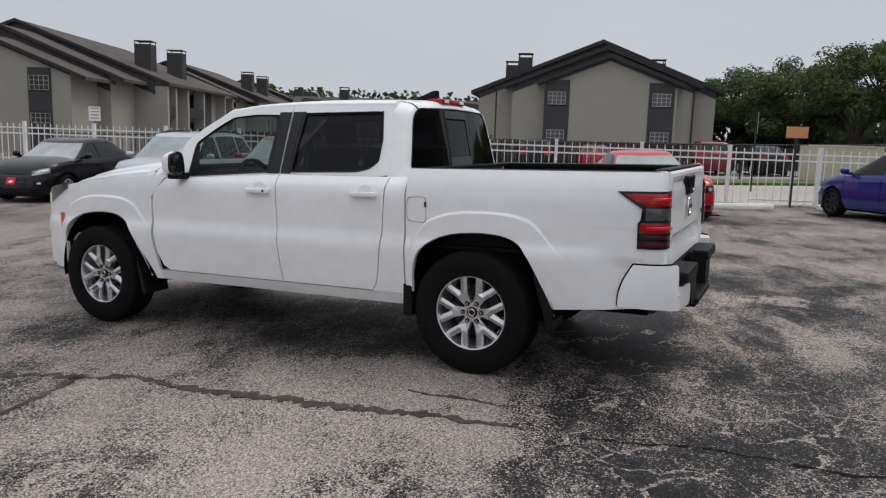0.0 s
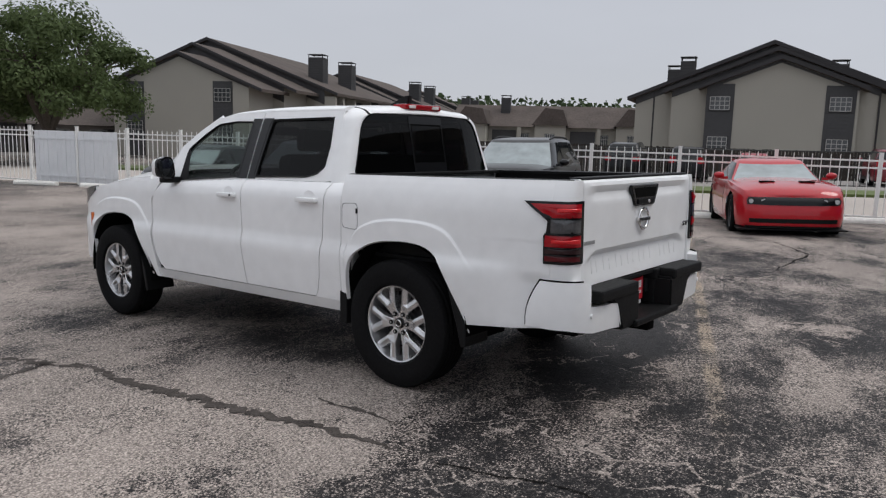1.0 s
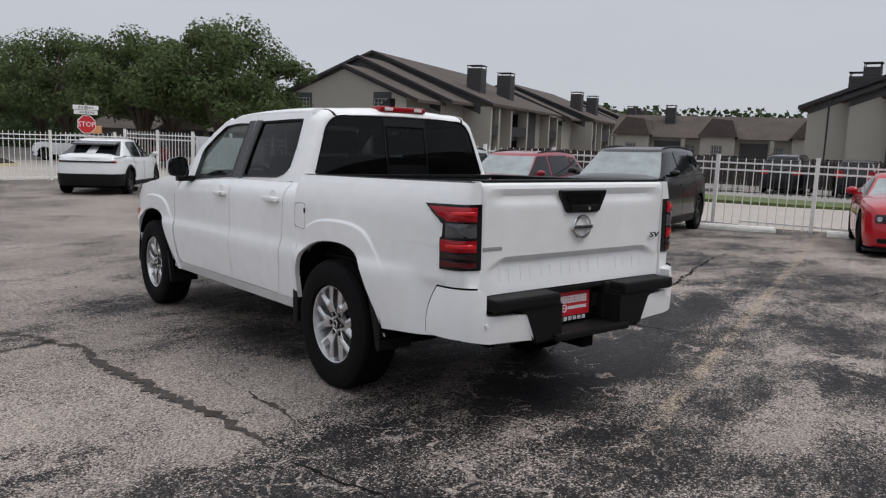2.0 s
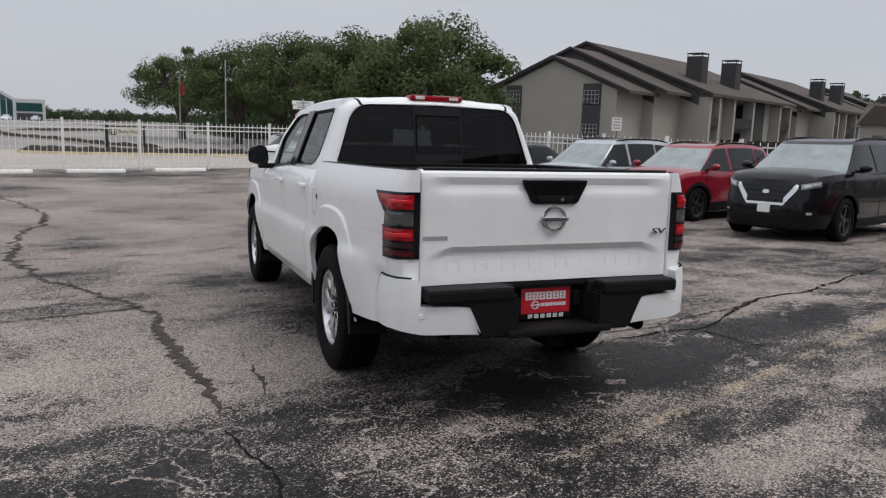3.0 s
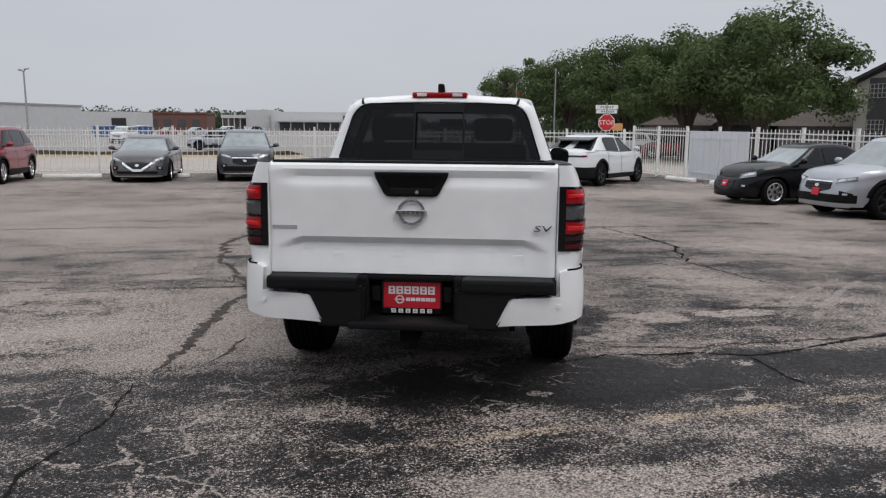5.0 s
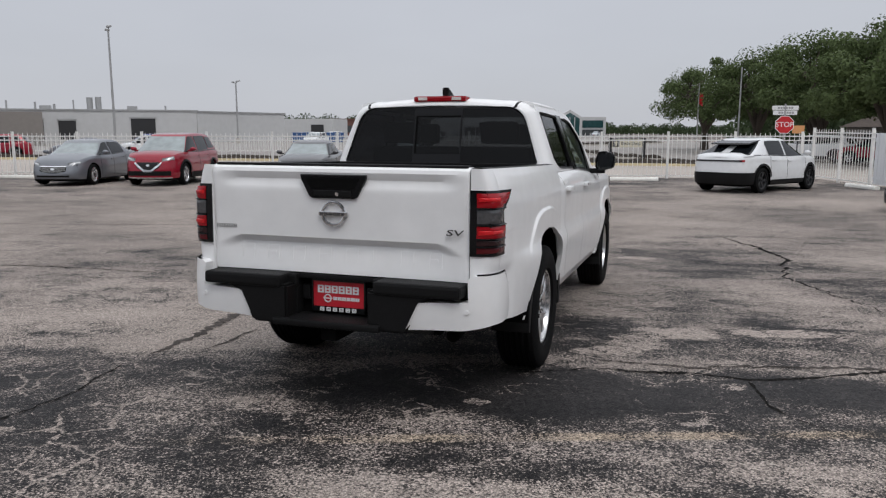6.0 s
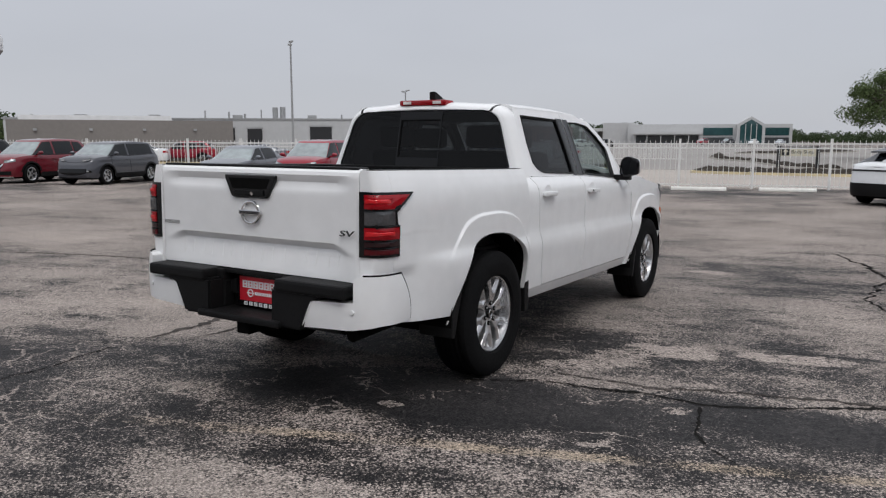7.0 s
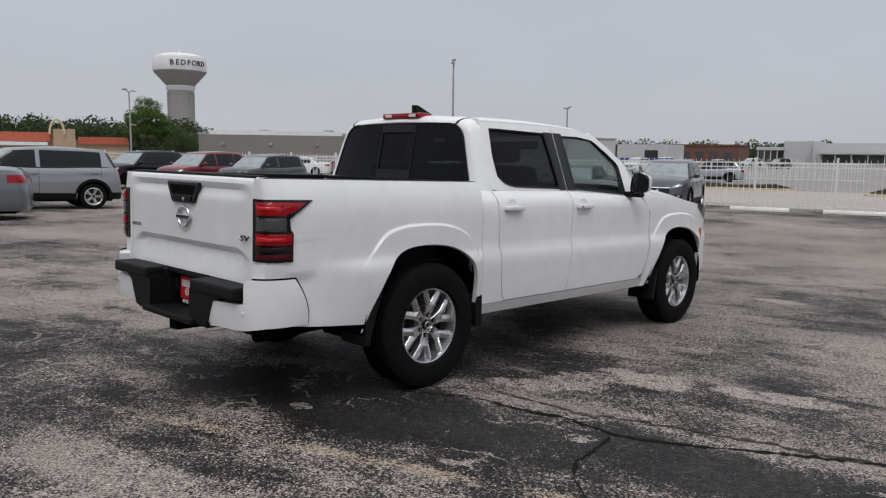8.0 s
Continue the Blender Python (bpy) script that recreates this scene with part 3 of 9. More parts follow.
def fence(name, label, p0, p1, top, post_step, gap, skip=(), drop=0.0, phase=0.0):
    """White steel picket fence from p0 to p1 in lot coordinates; its top starts at z = top and drops evenly."""
    a, b = Vector(lot(*p0)), Vector(lot(*p1))
    length, way = (b - a).length, (b - a).normalized()
    ang = math.atan2(way.y, way.x)
    f = thing(name, Matrix.Translation((a.x, a.y, 0)) @ Matrix.Rotation(ang, 4, "Z") @ Matrix.Rotation(drop, 4, "Y"), label, "fence", kind="structure")

    def ground_at(s):
        p = a + way * s
        return gz(p.x, p.y) + math.sin(drop) * s
    def free(s):
        return not any(lo - 0.02 < s < hi + 0.02 for lo, hi in skip)
    n_posts = int(length / post_step)
    pb = boxbm(-0.04, 0.04, -0.04, 0.04, -0.30, 0.04)
    box(pb, -0.047, 0.047, -0.047, 0.047, 0.04, 0.055)
    tb = pb.verts[:]
    for vtx in tb:
        if vtx.co.z < 0:
            vtx.co.z = -2.05
    first = None
    for i in range(n_posts + 1):
        s = phase + i * post_step
        mtx = Matrix.Translation((s, 0, top + 0.03))
        if first is None:
            first = part("post", pb, M_fence, f)
            first.matrix_basis = mtx
        else:
            again(first, mtx, f)
    # rails between the posts
    edges = sorted([0.0, length] + [x for sp in skip for x in sp])
    for s0, s1 in zip(edges[0::2], edges[1::2]):
        for h in (top - 0.10, top - 0.26):
            part("rail", boxbm(s0, s1, -0.02, 0.02, h - 0.02, h + 0.02), M_fence, f)
        bm = bmesh.new()
        k = max(1, int((s1 - s0) / 3))
        for i in range(k):
            q0, q1 = lerp(s0, s1, i / k), lerp(s0, s1, (i + 1) / k)
            box(bm, q0, q1, -0.02, 0.02, ground_at((q0 + q1) / 2) + 0.10, ground_at((q0 + q1) / 2) + 0.14)
        part("rail", bm, M_fence, f)
    pk = bmesh.new()
    box(pk, -0.0085, 0.0085, -0.0085, 0.0085, -1.72, 0.0)
    tip = pk.verts.new((0, 0, 0.035))
    tops = sorted([vtx for vtx in pk.verts if abs(vtx.co.z) < 1e-4], key=lambda vtx: math.atan2(vtx.co.y, vtx.co.x))
    for i in range(4):
        pk.faces.new((tops[i], tops[(i + 1) % 4], tip))
    first, s, count = None, gap, 0
    rest = []
    while s < length - 0.05:
        if free(s) and abs(((s - phase) / post_step + 0.5) % 1 - 0.5) * post_step > 0.06:
            mtx = Matrix.Translation((s, 0, top))
            if first is None:
                first = part("picket", pk, M_fence, f)
                first.matrix_basis = mtx
            elif count < 290:
                again(first, mtx, f)
            else:
                rest.append(s)
            count += 1
        s += gap
    if rest:
        bm = bmesh.new()
        for s in rest:
            box(bm, s - 0.009, s + 0.009, -0.009, 0.009, top - 1.72, top + 0.02)
        o = part("picket_run", bm, M_fence, f)
        tagged(o, kind="stuff")
    return f


RIGHT_LEN = 46.0
fence("fence_side", "white painted steel picket fence along the side street", (FENCE_U, FENCE_V), (FENCE_U, FENCE_V - RIGHT_LEN), 1.44, 2.12, 0.19, skip=((4.45, 8.1),), drop=0.0036)
fence("fence_front", "white painted steel picket fence along the front street", (FENCE_U, FENCE_V), (-34.0, FENCE_V), 1.29, 2.61, 0.19, phase=0.45)


def solid_gate():
    """White sheet-metal gate leaf with vertical ribs, set in the side fence."""
    x, y = lot(FENCE_U, FENCE_V - 4.45)
    g = thing("metal_gate", Matrix.Translation((x, y, gz(x, y))) @ pose(0, 0, 0, 0, 0, 17.27 - 90), "white sheet metal gate leaf in the picket fence", "gate")
    for k in range(18):
        part("panel", boxbm(0.02 + k * 0.2, 0.205 + k * 0.2, -0.015 + 0.006 * (k % 2), 0.015, 0.08, 1.78, bevel=0.004), M_gate, g)
    part("gate_frame", box(boxbm(0, 3.62, -0.03, -0.016, 0.25, 0.31), 0, 3.62, -0.03, -0.016, 1.5, 1.56), M_gate, g)
    return g


solid_gate()
for k in range(-7, 3):
    wheel_stop(1.02 + 2.87 * k + (0.12 if k == 2 else 0.0), FENCE_V - 1.9 + (0.45 if k == 2 else 0.05 * k), 0)
for v in (-10.2, -7.3, -4.45, -1.6, 1.27, 4.1, 16.9, 19.8):
    wheel_stop(FENCE_U - 0.85, v, 90)


# ---- apartment buildings ----
def lap_siding(x0, x1, z0, z1, y, step=0.2):
    """Horizontal boards, each leaning out at its lower edge; on the wall plane y, facing -y."""
    bm = bmesh.new()
    z = z0
    while z < z1 - 0.02:
        t = min(z + step, z1)
        vs = [bm.verts.new(c) for c in ((x0, y - 0.05, z), (x1, y - 0.05, z), (x1, y - 0.02, t), (x0, y - 0.02, t), (x0, y, z), (x1, y, z), (x1, y, t), (x0, y, t))]
        for f in ((0, 1, 2, 3), (0, 4, 5, 1), (3, 2, 6, 7), (0, 3, 7, 4), (1, 5, 6, 2)):
            bm.faces.new([vs[i] for i in f])
        z = t
    return bm


def apt_window(parent, x, z, y, w=1.05, h=0.75):
    """A window of small panes with pale bars, in the wall plane y."""
    win = part("window", boxbm(x - w / 2 - 0.06, x + w / 2 + 0.06, y - 0.09, y - 0.05, z - 0.06, z + h + 0.06), M_trim, parent)
    part("pane", boxbm(x - w / 2, x + w / 2, y - 0.10, y - 0.092, z, z + h), M_pane, win)
    for i in range(5):
        xx = x - w / 2 + w * i / 4
        part("window_bar", boxbm(xx - 0.022, xx + 0.022, y - 0.125, y - 0.102, z, z + h), M_mullion, win)
    for i in range(4):
        zz = z + h * i / 3
        part("window_bar", boxbm(x - w / 2, x + w / 2, y - 0.127, y - 0.101, zz - 0.022, zz + 0.022), M_mullion, win)


def gable_block(parent, y0, y1, x0, x1, apex, z_apex, slope, wall_in=0.5, base=-0.5, band=0.42, over=0.35):
    """A wing with a gable towards -y: wall and two roof slabs with dark fascia. band: height of the dark boards under the rake."""
    zl, zr = z_apex - (apex - x0) * slope, z_apex - (x1 - apex) * slope
    xl, xr = x0 + wall_in, x1 - wall_in
    poly = [(xl, base), (xr, base), (xr, z_apex - (xr - apex) * slope - 0.12), (apex, z_apex - 0.12), (xl, z_apex - (apex - xl) * slope - 0.12)]
    part("wall", prism(poly, y0 + over, y1, "y"), M_stucco, parent)
    t = 0.24
    roof = part("roof", prism([(apex, z_apex), (x1, zr), (x1, zr - t), (apex, z_apex - t)], y0 + 0.02, y1, "y"), M_shingle, parent)
    part("fascia", prism([(apex, z_apex + 0.03), (x1 + 0.03, zr + 0.01), (x1 + 0.03, zr - t + 0.02), (apex, z_apex - t + 0.02)], y0 - 0.06, y0 + 0.018, "y"), M_trim, roof)
    roof2 = part("roof", prism([(apex - 0.002, z_apex), (x0, zl), (x0, zl - t), (apex - 0.002, z_apex - t)], y0 + 0.02, y1, "y"), M_shingle, parent)
    part("fascia", prism([(apex - 0.002, z_apex + 0.03), (x0 - 0.03, zl + 0.01), (x0 - 0.03, zl - t + 0.02), (apex - 0.002, z_apex - t + 0.02)], y0 - 0.06, y0 + 0.018, "y"), M_trim, roof2)
    # dark boards under the rake
    part("gable_siding", prism([(apex, z_apex - 0.26), (xr, z_apex - (xr - apex) * slope - 0.26), (xr, z_apex - (xr - apex) * slope - band), (apex, z_apex - band), (xl, z_apex - (apex - xl) * slope - band), (xl, z_apex - (apex - xl) * slope - 0.26)], y0 + over - 0.04, y0 + over - 0.004, "y"), M_siding, parent)


def chimney(parent, x, y, z0, z1, w=1.0):
    c = part("chimney", boxbm(x - w / 2, x + w / 2, y - w / 2, y + w / 2, z0, z1 - 0.3), M_siding, parent)
    part("chimney_cap", boxbm(x - w / 2 - 0.05, x + w / 2 + 0.05, y - w / 2 - 0.05, y + w / 2 + 0.05, z1 - 0.05, z1), M_trim, c)
    for sx in (-1, 1):
        for sy in (-1, 1):
            part("cap_post", boxbm(x + sx * (w / 2 - 0.04) - 0.03, x + sx * (w / 2 - 0.04) + 0.03, y + sy * (w / 2 - 0.04) - 0.03, y + sy * (w / 2 - 0.04) + 0.03, z1 - 0.3, z1 - 0.05), M_trim, c)
    bm = bmesh.new()
    z = z0
    while z < z1 - 0.4:
        box(bm, x - w / 2 - 0.02, x + w / 2 + 0.02, y - w / 2 - 0.02, y + w / 2 + 0.02, z, z + 0.03)
        z += 0.22
    part("chimney_cladding", bm, M_trim, c)


def window_strip(parent, x0, x1, y, ztop, zs):
    """An upright band of dark boards with a window on each floor."""
    part("siding", lap_siding(x0, x1, -0.4, ztop, y, 0.22), M_siding, parent)
    for z in zs:
        apt_window(parent, (x0 + x1) / 2, z, y, min(1.15, x1 - x0 - 0.25), 0.8)


# building B: gable towards the lot; local x runs along -v, -y faces the lot
bx, by = lot(46.2, 0.0)
apt_b = thing("apartment_house", Matrix.Translation((bx, by, 0.22)) @ pose(0, 0, 0, 0, 0, 17.27 - 90), "two-storey taupe stucco apartment house with dark stepped gables", "apartment building")
gable_block(apt_b, 0.0, 3.0, -1.1, 8.5, 3.6, 6.75, 0.385)
gable_block(apt_b, 0.9, 4.0, -3.3, 9.7, 3.4, 7.35, 0.39, band=0.7)
gable_block(apt_b, 1.8, 34.0, -5.7, 11.3, 3.15, 7.85, 0.40, band=0.7)
window_strip(apt_b, -0.62, 1.05, 0.34, 5.05, (0.95, 3.45))
window_strip(apt_b, 6.2, 7.85, 0.34, 4.95, (0.95, 3.45))
chimney(apt_b, -3.3, 9.0, 4.5, 7.0)
chimney(apt_b, -2.2, 6.0, 4.7, 7.3)
chimney(apt_b, 7.6, 8.0, 5.0, 7.2)
for xx in (-3.9, 9.2):
    part("downpipe", boxbm(xx - 0.05, xx + 0.05, 1.1, 1.2, -0.4, 4.6), M_trim, apt_b)

# building A: stepped gable end and a long side that recedes
AX, AY = 22.33, 41.65
A_TURN = 27.285
apt_a = thing("apartment_house", Matrix.Translation((AX, AY, -0.25)) @ pose(0, 0, 0, 0, 0, A_TURN - 90), "long two-storey taupe apartment row with stepped brown roofs and chimneys", "apartment building")


def apt_a_block(y, x, front=True):
    """One block of the row: three stepped gables, a side wall with dark recesses, two chimneys."""
    gable_block(apt_a, y + 11.0, y + 16.5, x - 11.9, x + 2.2, x - 4.85, 7.83, 0.401, 1.2)
    gable_block(apt_a, y + 15.5, y + 22.0, x - 14.0, x + 3.2, x - 6.0, 9.0, 0.413, 1.2, band=1.5)
    gable_block(apt_a, y + 20.5, y + 44.0, x - 16.0, x + 5.0, x - 7.4, 10.05, 0.383, 1.3, band=1.5)
    chimney(apt_a, x + 1.15, y + 26.0, 5.8, 9.15, 1.45)
    chimney(apt_a, x + 1.70, y + 33.0, 5.6, 9.10, 1.45)
    xw = x + 3.7
    for a0, a1 in ((21.3, 23.0), (26.9, 31.5), (40.0, 43.0)):      # recessed dark porches between stucco piers; flat black sheets paint the openings' shade
        p = part("porch", boxbm(xw - 0.02, xw + 0.06, y + a0, y + a1, -0.4, 4.9), M_siding, apt_a)
        part("porch_opening_shade", boxbm(xw + 0.062, xw + 0.075, y + a0 + 0.3, y + a1 - 0.3, 0.0, 2.1), M_under_and_shade, p)
        part("porch_opening_shade", boxbm(xw + 0.062, xw + 0.075, y + a0 + 0.3, y + a1 - 0.3, 2.9, 4.7), M_under_and_shade, p)
        part("balcony_rail", boxbm(xw + 0.9, xw + 0.98, y + a0, y + a1, 2.5, 3.4), M_trim, p)
        for aa in (a0 - 0.45, a1):
            part("pier", boxbm(xw, xw + 1.0, y + aa, y + aa + 0.45, -0.4, 5.0), M_stucco, apt_a)
    part("siding", boxbm(xw, xw + 0.05, y + 35.0, y + 37.7, -0.4, 5.2), M_siding, apt_a)
    if front:
        for x0, x1 in ((x - 2.0, x - 0.35), (x - 9.6, x - 7.96)):
            part("siding", lap_siding(x0, x1, -0.4, 7.45 - abs((x0 + x1) / 2 - (x - 4.85)) * 0.401 - 0.42, y + 11.34, 0.24), M_siding, apt_a)
            for z in (1.35, 4.0):
                apt_window(apt_a, (x0 + x1) / 2, z, y + 11.34, 1.35, 1.0)


apt_a_block(0, 0)
apt_a_block(34.0, 1.45, False)
apt_a_block(68.0, 2.9, False)


def row_house(m, n, label):
    """A far terrace: long roof, front gables, dark porches."""
    h = thing("row_house", m, label, "apartment building")
    L = n * 9.0
    part("wall", boxbm(0, L, 0, 9, -0.5, 4.6), M_stucco, h)
    part("roof", prism([(-0.7, 4.3), (9.7, 4.3), (4.5, 6.9)], -0.5, L + 0.5, "x"), M_shingle, h)
    for k in range(n):
        x = k * 9.0
        gb = part("roof", prism([(x + 0.2, 4.5), (x + 4.2, 4.5), (x + 3.6, 6.2), (x + 1.6, 6.4)], -3.0, 4.0, "y"), M_shingle, h)
        part("wall", boxbm(x + 0.5, x + 3.9, -2.6, 0.02, -0.5, 4.5), M_stucco, h)
        part("porch", boxbm(x + 4.4, x + 7.2, -0.12, 0.04, -0.4, 3.9), M_siding, h)
        part("porch_post", boxbm(x + 7.4, x + 7.8, -1.2, -0.9, -0.4, 4.2), M_stucco, h)
        apt_window(h, x + 2.2, 2.3, -2.6, 1.0, 1.2)
        apt_window(h, x + 8.2, 2.3, 0.0, 0.9, 1.2)
        if k % 2 == 0:
            chimney(h, x + 5.6, 3.0, 5.0, 8.0, 1.1)
    return h


# ---- far buildings ----
def face_pose(p, q, z=-0.4):
    """Local x runs from p to q seen from the lot, -y faces the viewer."""
    a = math.degrees(math.atan2(q[1] - p[1], q[0] - p[0]))
    return Matrix.Translation((p[0], p[1], z)) @ pose(0, 0, 0, 0, 0, a), math.hypot(q[0] - p[0], q[1] - p[1])


m, _ = face_pose((67, 52), (77, 33), -1.4)
row_house(m, 3, "far taupe apartment terrace with brown gabled roofs")

m, L = face_pose((-66.2, 212.0), (-11.9, 225.6), -1.0)
L = 56.0
green = thing("office_building", m @ Matrix.Diagonal((0.78, 1, 0.92, 1)), "long pale dealership building with a teal glass gabled entrance", "building")
part("wall", boxbm(0, L, 0, 30, -0.6, 6.4), M_whbld, green)
part("wall", boxbm(-9.5, 1.9, 3, 30, -0.6, 7.0), M_whbld, green)
part("wall", boxbm(-18, -9.52, 7, 30, -0.6, 4.3), M_greybld, green)
part("canopy", boxbm(-18.4, -9.52, 1.5, 12, 4.32, 5.3), M_whbld, green)
for x in (-18.0, -15.9, -13.8, -11.7):
    part("column", boxbm(x, x + 0.35, 1.8, 2.15, -0.6, 4.31), M_whbld, green)
for x in (2.2, 7.0, 11.8, 16.6, 21.4, 25.4):
    part("column", boxbm(x, x + 0.3, -3.8, -3.5, -0.6, 3.29), M_whbld, green)
part("canopy", boxbm(2, 26, -4, 0, 3.3, 4.0), M_whbld, green)
part("window_band", boxbm(3, 25, -0.2, 0.05, 0.6, 3.0), M_pane, green)
for x0, x1 in ((26.5, 36.5), (47, 55)):
    part("window_band", boxbm(x0, x1, -0.2, 0.05, 3.0, 5.3), M_teal_glass, green)
    part("window_band", boxbm(x0, x1, -0.2, 0.05, 0.5, 2.4), M_pane, green)
ent = part("entrance", prism([(37.6, 0), (46.8, 0), (46.8, 6.2), (42.2, 8.6), (37.6, 6.2)], -3.0, 8, "y"), M_whbld, green)
part("glazing", prism([(38.6, 0.2), (45.8, 0.2), (45.8, 5.8), (42.2, 7.7), (38.6, 5.8)], -3.15, -3.02, "y"), M_teal_glass, ent)
for x in (40.4, 42.2, 44.0):
    part("mullion", boxbm(x - 0.12, x + 0.12, -3.25, -3.16, 0.2, 6.4), M_whbld, ent)

m, L = face_pose((-118, 62), (-75.3, 100.1), -0.5)
wh = thing("warehouse", m, "white metal service warehouse with dark roller doors", "building")
part("wall", boxbm(0, L, 0, 28, -0.6, 4.7), M_whbld, wh)
part("roof_edge", boxbm(-0.2, L + 0.2, -0.15, 28.2, 4.7, 4.95), M_steel, wh)
for x, w, z in ((20.0, 2.4, 3.2), (32.7, 2.4, 3.3), (37.1, 2.4, 3.2), (47.3, 3.6, 3.55), (8.0, 2.4, 3.2)):
    dr = part("doorway", boxbm(x, x + w, -0.12, 0.02, 0.3, z), M_ink, wh)
    part("door_trim", boxbm(x - 0.15, x + w + 0.15, -0.2, -0.13, z, z + 0.22), M_steel, dr)
for x, r_, h_ in ((41.4, 0.48, 7.0), (42.7, 0.48, 7.1), (33.5, 0.16, 6.2), (36.2, 0.2, 5.9), (39.0, 0.12, 6.6), (29.5, 0.14, 6.4), (53.0, 0.15, 5.8)):
    part("roof_vent", tube(bmesh.new(), (x, 8, 4.9), (x, 8, h_), r_, r_, 14), M_steel, wh)
for x in (8, 20, 34, 47):
    part("roof_unit", boxbm(x, x + 1.6, 9, 11, 4.95, 5.7), M_steel, wh)
m, L = face_pose((-75.3, 100.1), (-71.7, 121.5), -0.5)
wh2 = thing("warehouse", m, "white metal warehouse wing beside the road", "building")
part("wall", boxbm(0.1, L, 0, 20, -0.6, 4.6), M_whbld, wh2)
part("roof_edge", boxbm(0.1, L + 0.2, -0.15, 20.2, 4.6, 4.85), M_steel, wh2)
m, L = face_pose((-88.5, 150), (-77.0, 152), -0.5)
wh3 = thing("warehouse", m, "low white shed beyond the parking lot", "building")
part("wall", boxbm(0, L, 0, 12, -0.6, 4.2), M_whbld, wh3)
part("doorway", boxbm(6.5, 9.5, -0.1, 0.02, -0.2, 2.9), M_ink, wh3)
m, L = face_pose((-91.5, 178), (-73.6, 182), -0.5)
br = thing("brick_building", m, "low red brick office beyond the parking lot", "building")
part("wall", boxbm(0, L, 0, 14, -0.6, 4.2), M_brick, br)
part("parapet", boxbm(-0.2, L + 0.2, -0.2, 14.2, 4.2, 4.6), M_brick, br)
for k in range(5):
    part("window", boxbm(1.2 + k * 3.4, 3.0 + k * 3.4, -0.1, 0.03, 1.0, 2.8), M_pane, br)

m, L = face_pose((-93.8, 49.1), (-78, 72), -0.4)
gr = thing("grey_building", m, "flat-roofed grey block building with a white roof edge", "building")
part("wall", boxbm(0, L, 0, 20, -0.6, 4.0), M_greybld, gr)
part("roof_edge", boxbm(1.0, L * 0.72, 4, 20, 4.0, 4.7), M_sign_white, gr)
for k in range(4):
    part("wall_lamp", boxbm(3 + k * 6.5, 3.4 + k * 6.5, -0.3, 0.02, 2.6, 2.9), M_steel, gr)

m, L = face_pose((-141, 36), (-133.5, 56.5), -0.4)
mc = thing("restaurant", m, "low tan restaurant with red roof panels", "building")
part("wall", boxbm(0, L, 0, 12, -0.6, 3.4), M_tan_wall, mc)
part("roof_panel", boxbm(0.4, L * 0.42, -0.6, 12, 3.0, 4.6), M_red_roof, mc)
part("roof_panel", boxbm(L * 0.62, L - 0.2, -0.6, 12, 2.6, 3.9), M_red_roof, mc)
part("canopy", boxbm(0.2, L * 0.4, -2.4, -0.6, 2.3, 2.9), M_sign_white, mc)
part("wall", boxbm(L * 0.44, L * 0.60, -0.8, 6, -0.6, 5.2), M_tan_wall, mc)
arch = bmesh.new()
for k in range(24):
    t0, t1 = math.pi * k / 24, math.pi * (k + 1) / 24
    tube(arch, (L * 0.47 + 1.15 * math.cos(t0), -1.0, 4.3 + 2.5 * math.sin(t0)), (L * 0.47 + 1.15 * math.cos(t1), -1.0, 4.3 + 2.5 * math.sin(t1)), 0.20, 0.20, 6)
part("roof_arch", arch, M_yellow_kerb, mc)


M_tower = mat("pale_concrete_shaft", (0.36, 0.345, 0.33), 0.85, var=0.08, grain=0.6, large=0.1)


def water_tower():
    """Flared tank on a fluted column, with the town's name."""
    t = thing("water_tower", Matrix.Translation((-352.4, 178.3, -1.0)), "white flared water tower on a grey fluted column", "water tower")
    mesh_ob("column", *lathe([(6.1, 0), (6.1, 32.2)], 48, "z"), M_tower, t)
    rib = boxbm(6.05, 6.45, -0.16, 0.16, 0, 30.5)
    first = part("rib", rib, M_tower, t)
    for k in range(1, 24):
        again(first, Matrix.Rotation(2 * math.pi * k / 24, 4, "Z"), t)
    mesh_ob("collar", *lathe([(6.2, 31.0), (6.9, 32.0), (6.9, 33.4), (6.4, 33.6)], 64, "z"), M_sign_white, t)
    mesh_ob("flare", *lathe([(6.5, 33.4), (12.3, 39.8), (12.6, 40.4)], 64, "z"), M_tower, t)
    mesh_ob("tank", *lathe([(12.6, 40.4), (12.75, 41.0), (12.75, 46.2), (12.3, 47.2), (8.0, 48.7), (0.0, 49.6)], 64, "z"), M_sign_white, t)
    part("vent", tube(bmesh.new(), (0, 0, 49.4), (0, 0, 50.6), 0.6, 0.4, 12), M_sign_white, t)
    face = math.atan2(-3.2 - 178.3, 4.0 + 352.4)
    for k, ch in enumerate("BEDFORD"):
        a = face + (k - 3) * 0.205 - 0.02 + 0.35
        mtx = Matrix.Translation((12.9 * math.cos(a), 12.9 * math.sin(a), 43.6)) @ Matrix.Rotation(a + math.pi / 2, 4, "Z") @ Matrix.Rotation(math.pi / 2, 4, "X")
        text_part("letter", ch, 3.6, M_ink, t, mtx, 0.12)
    return t


water_tower()


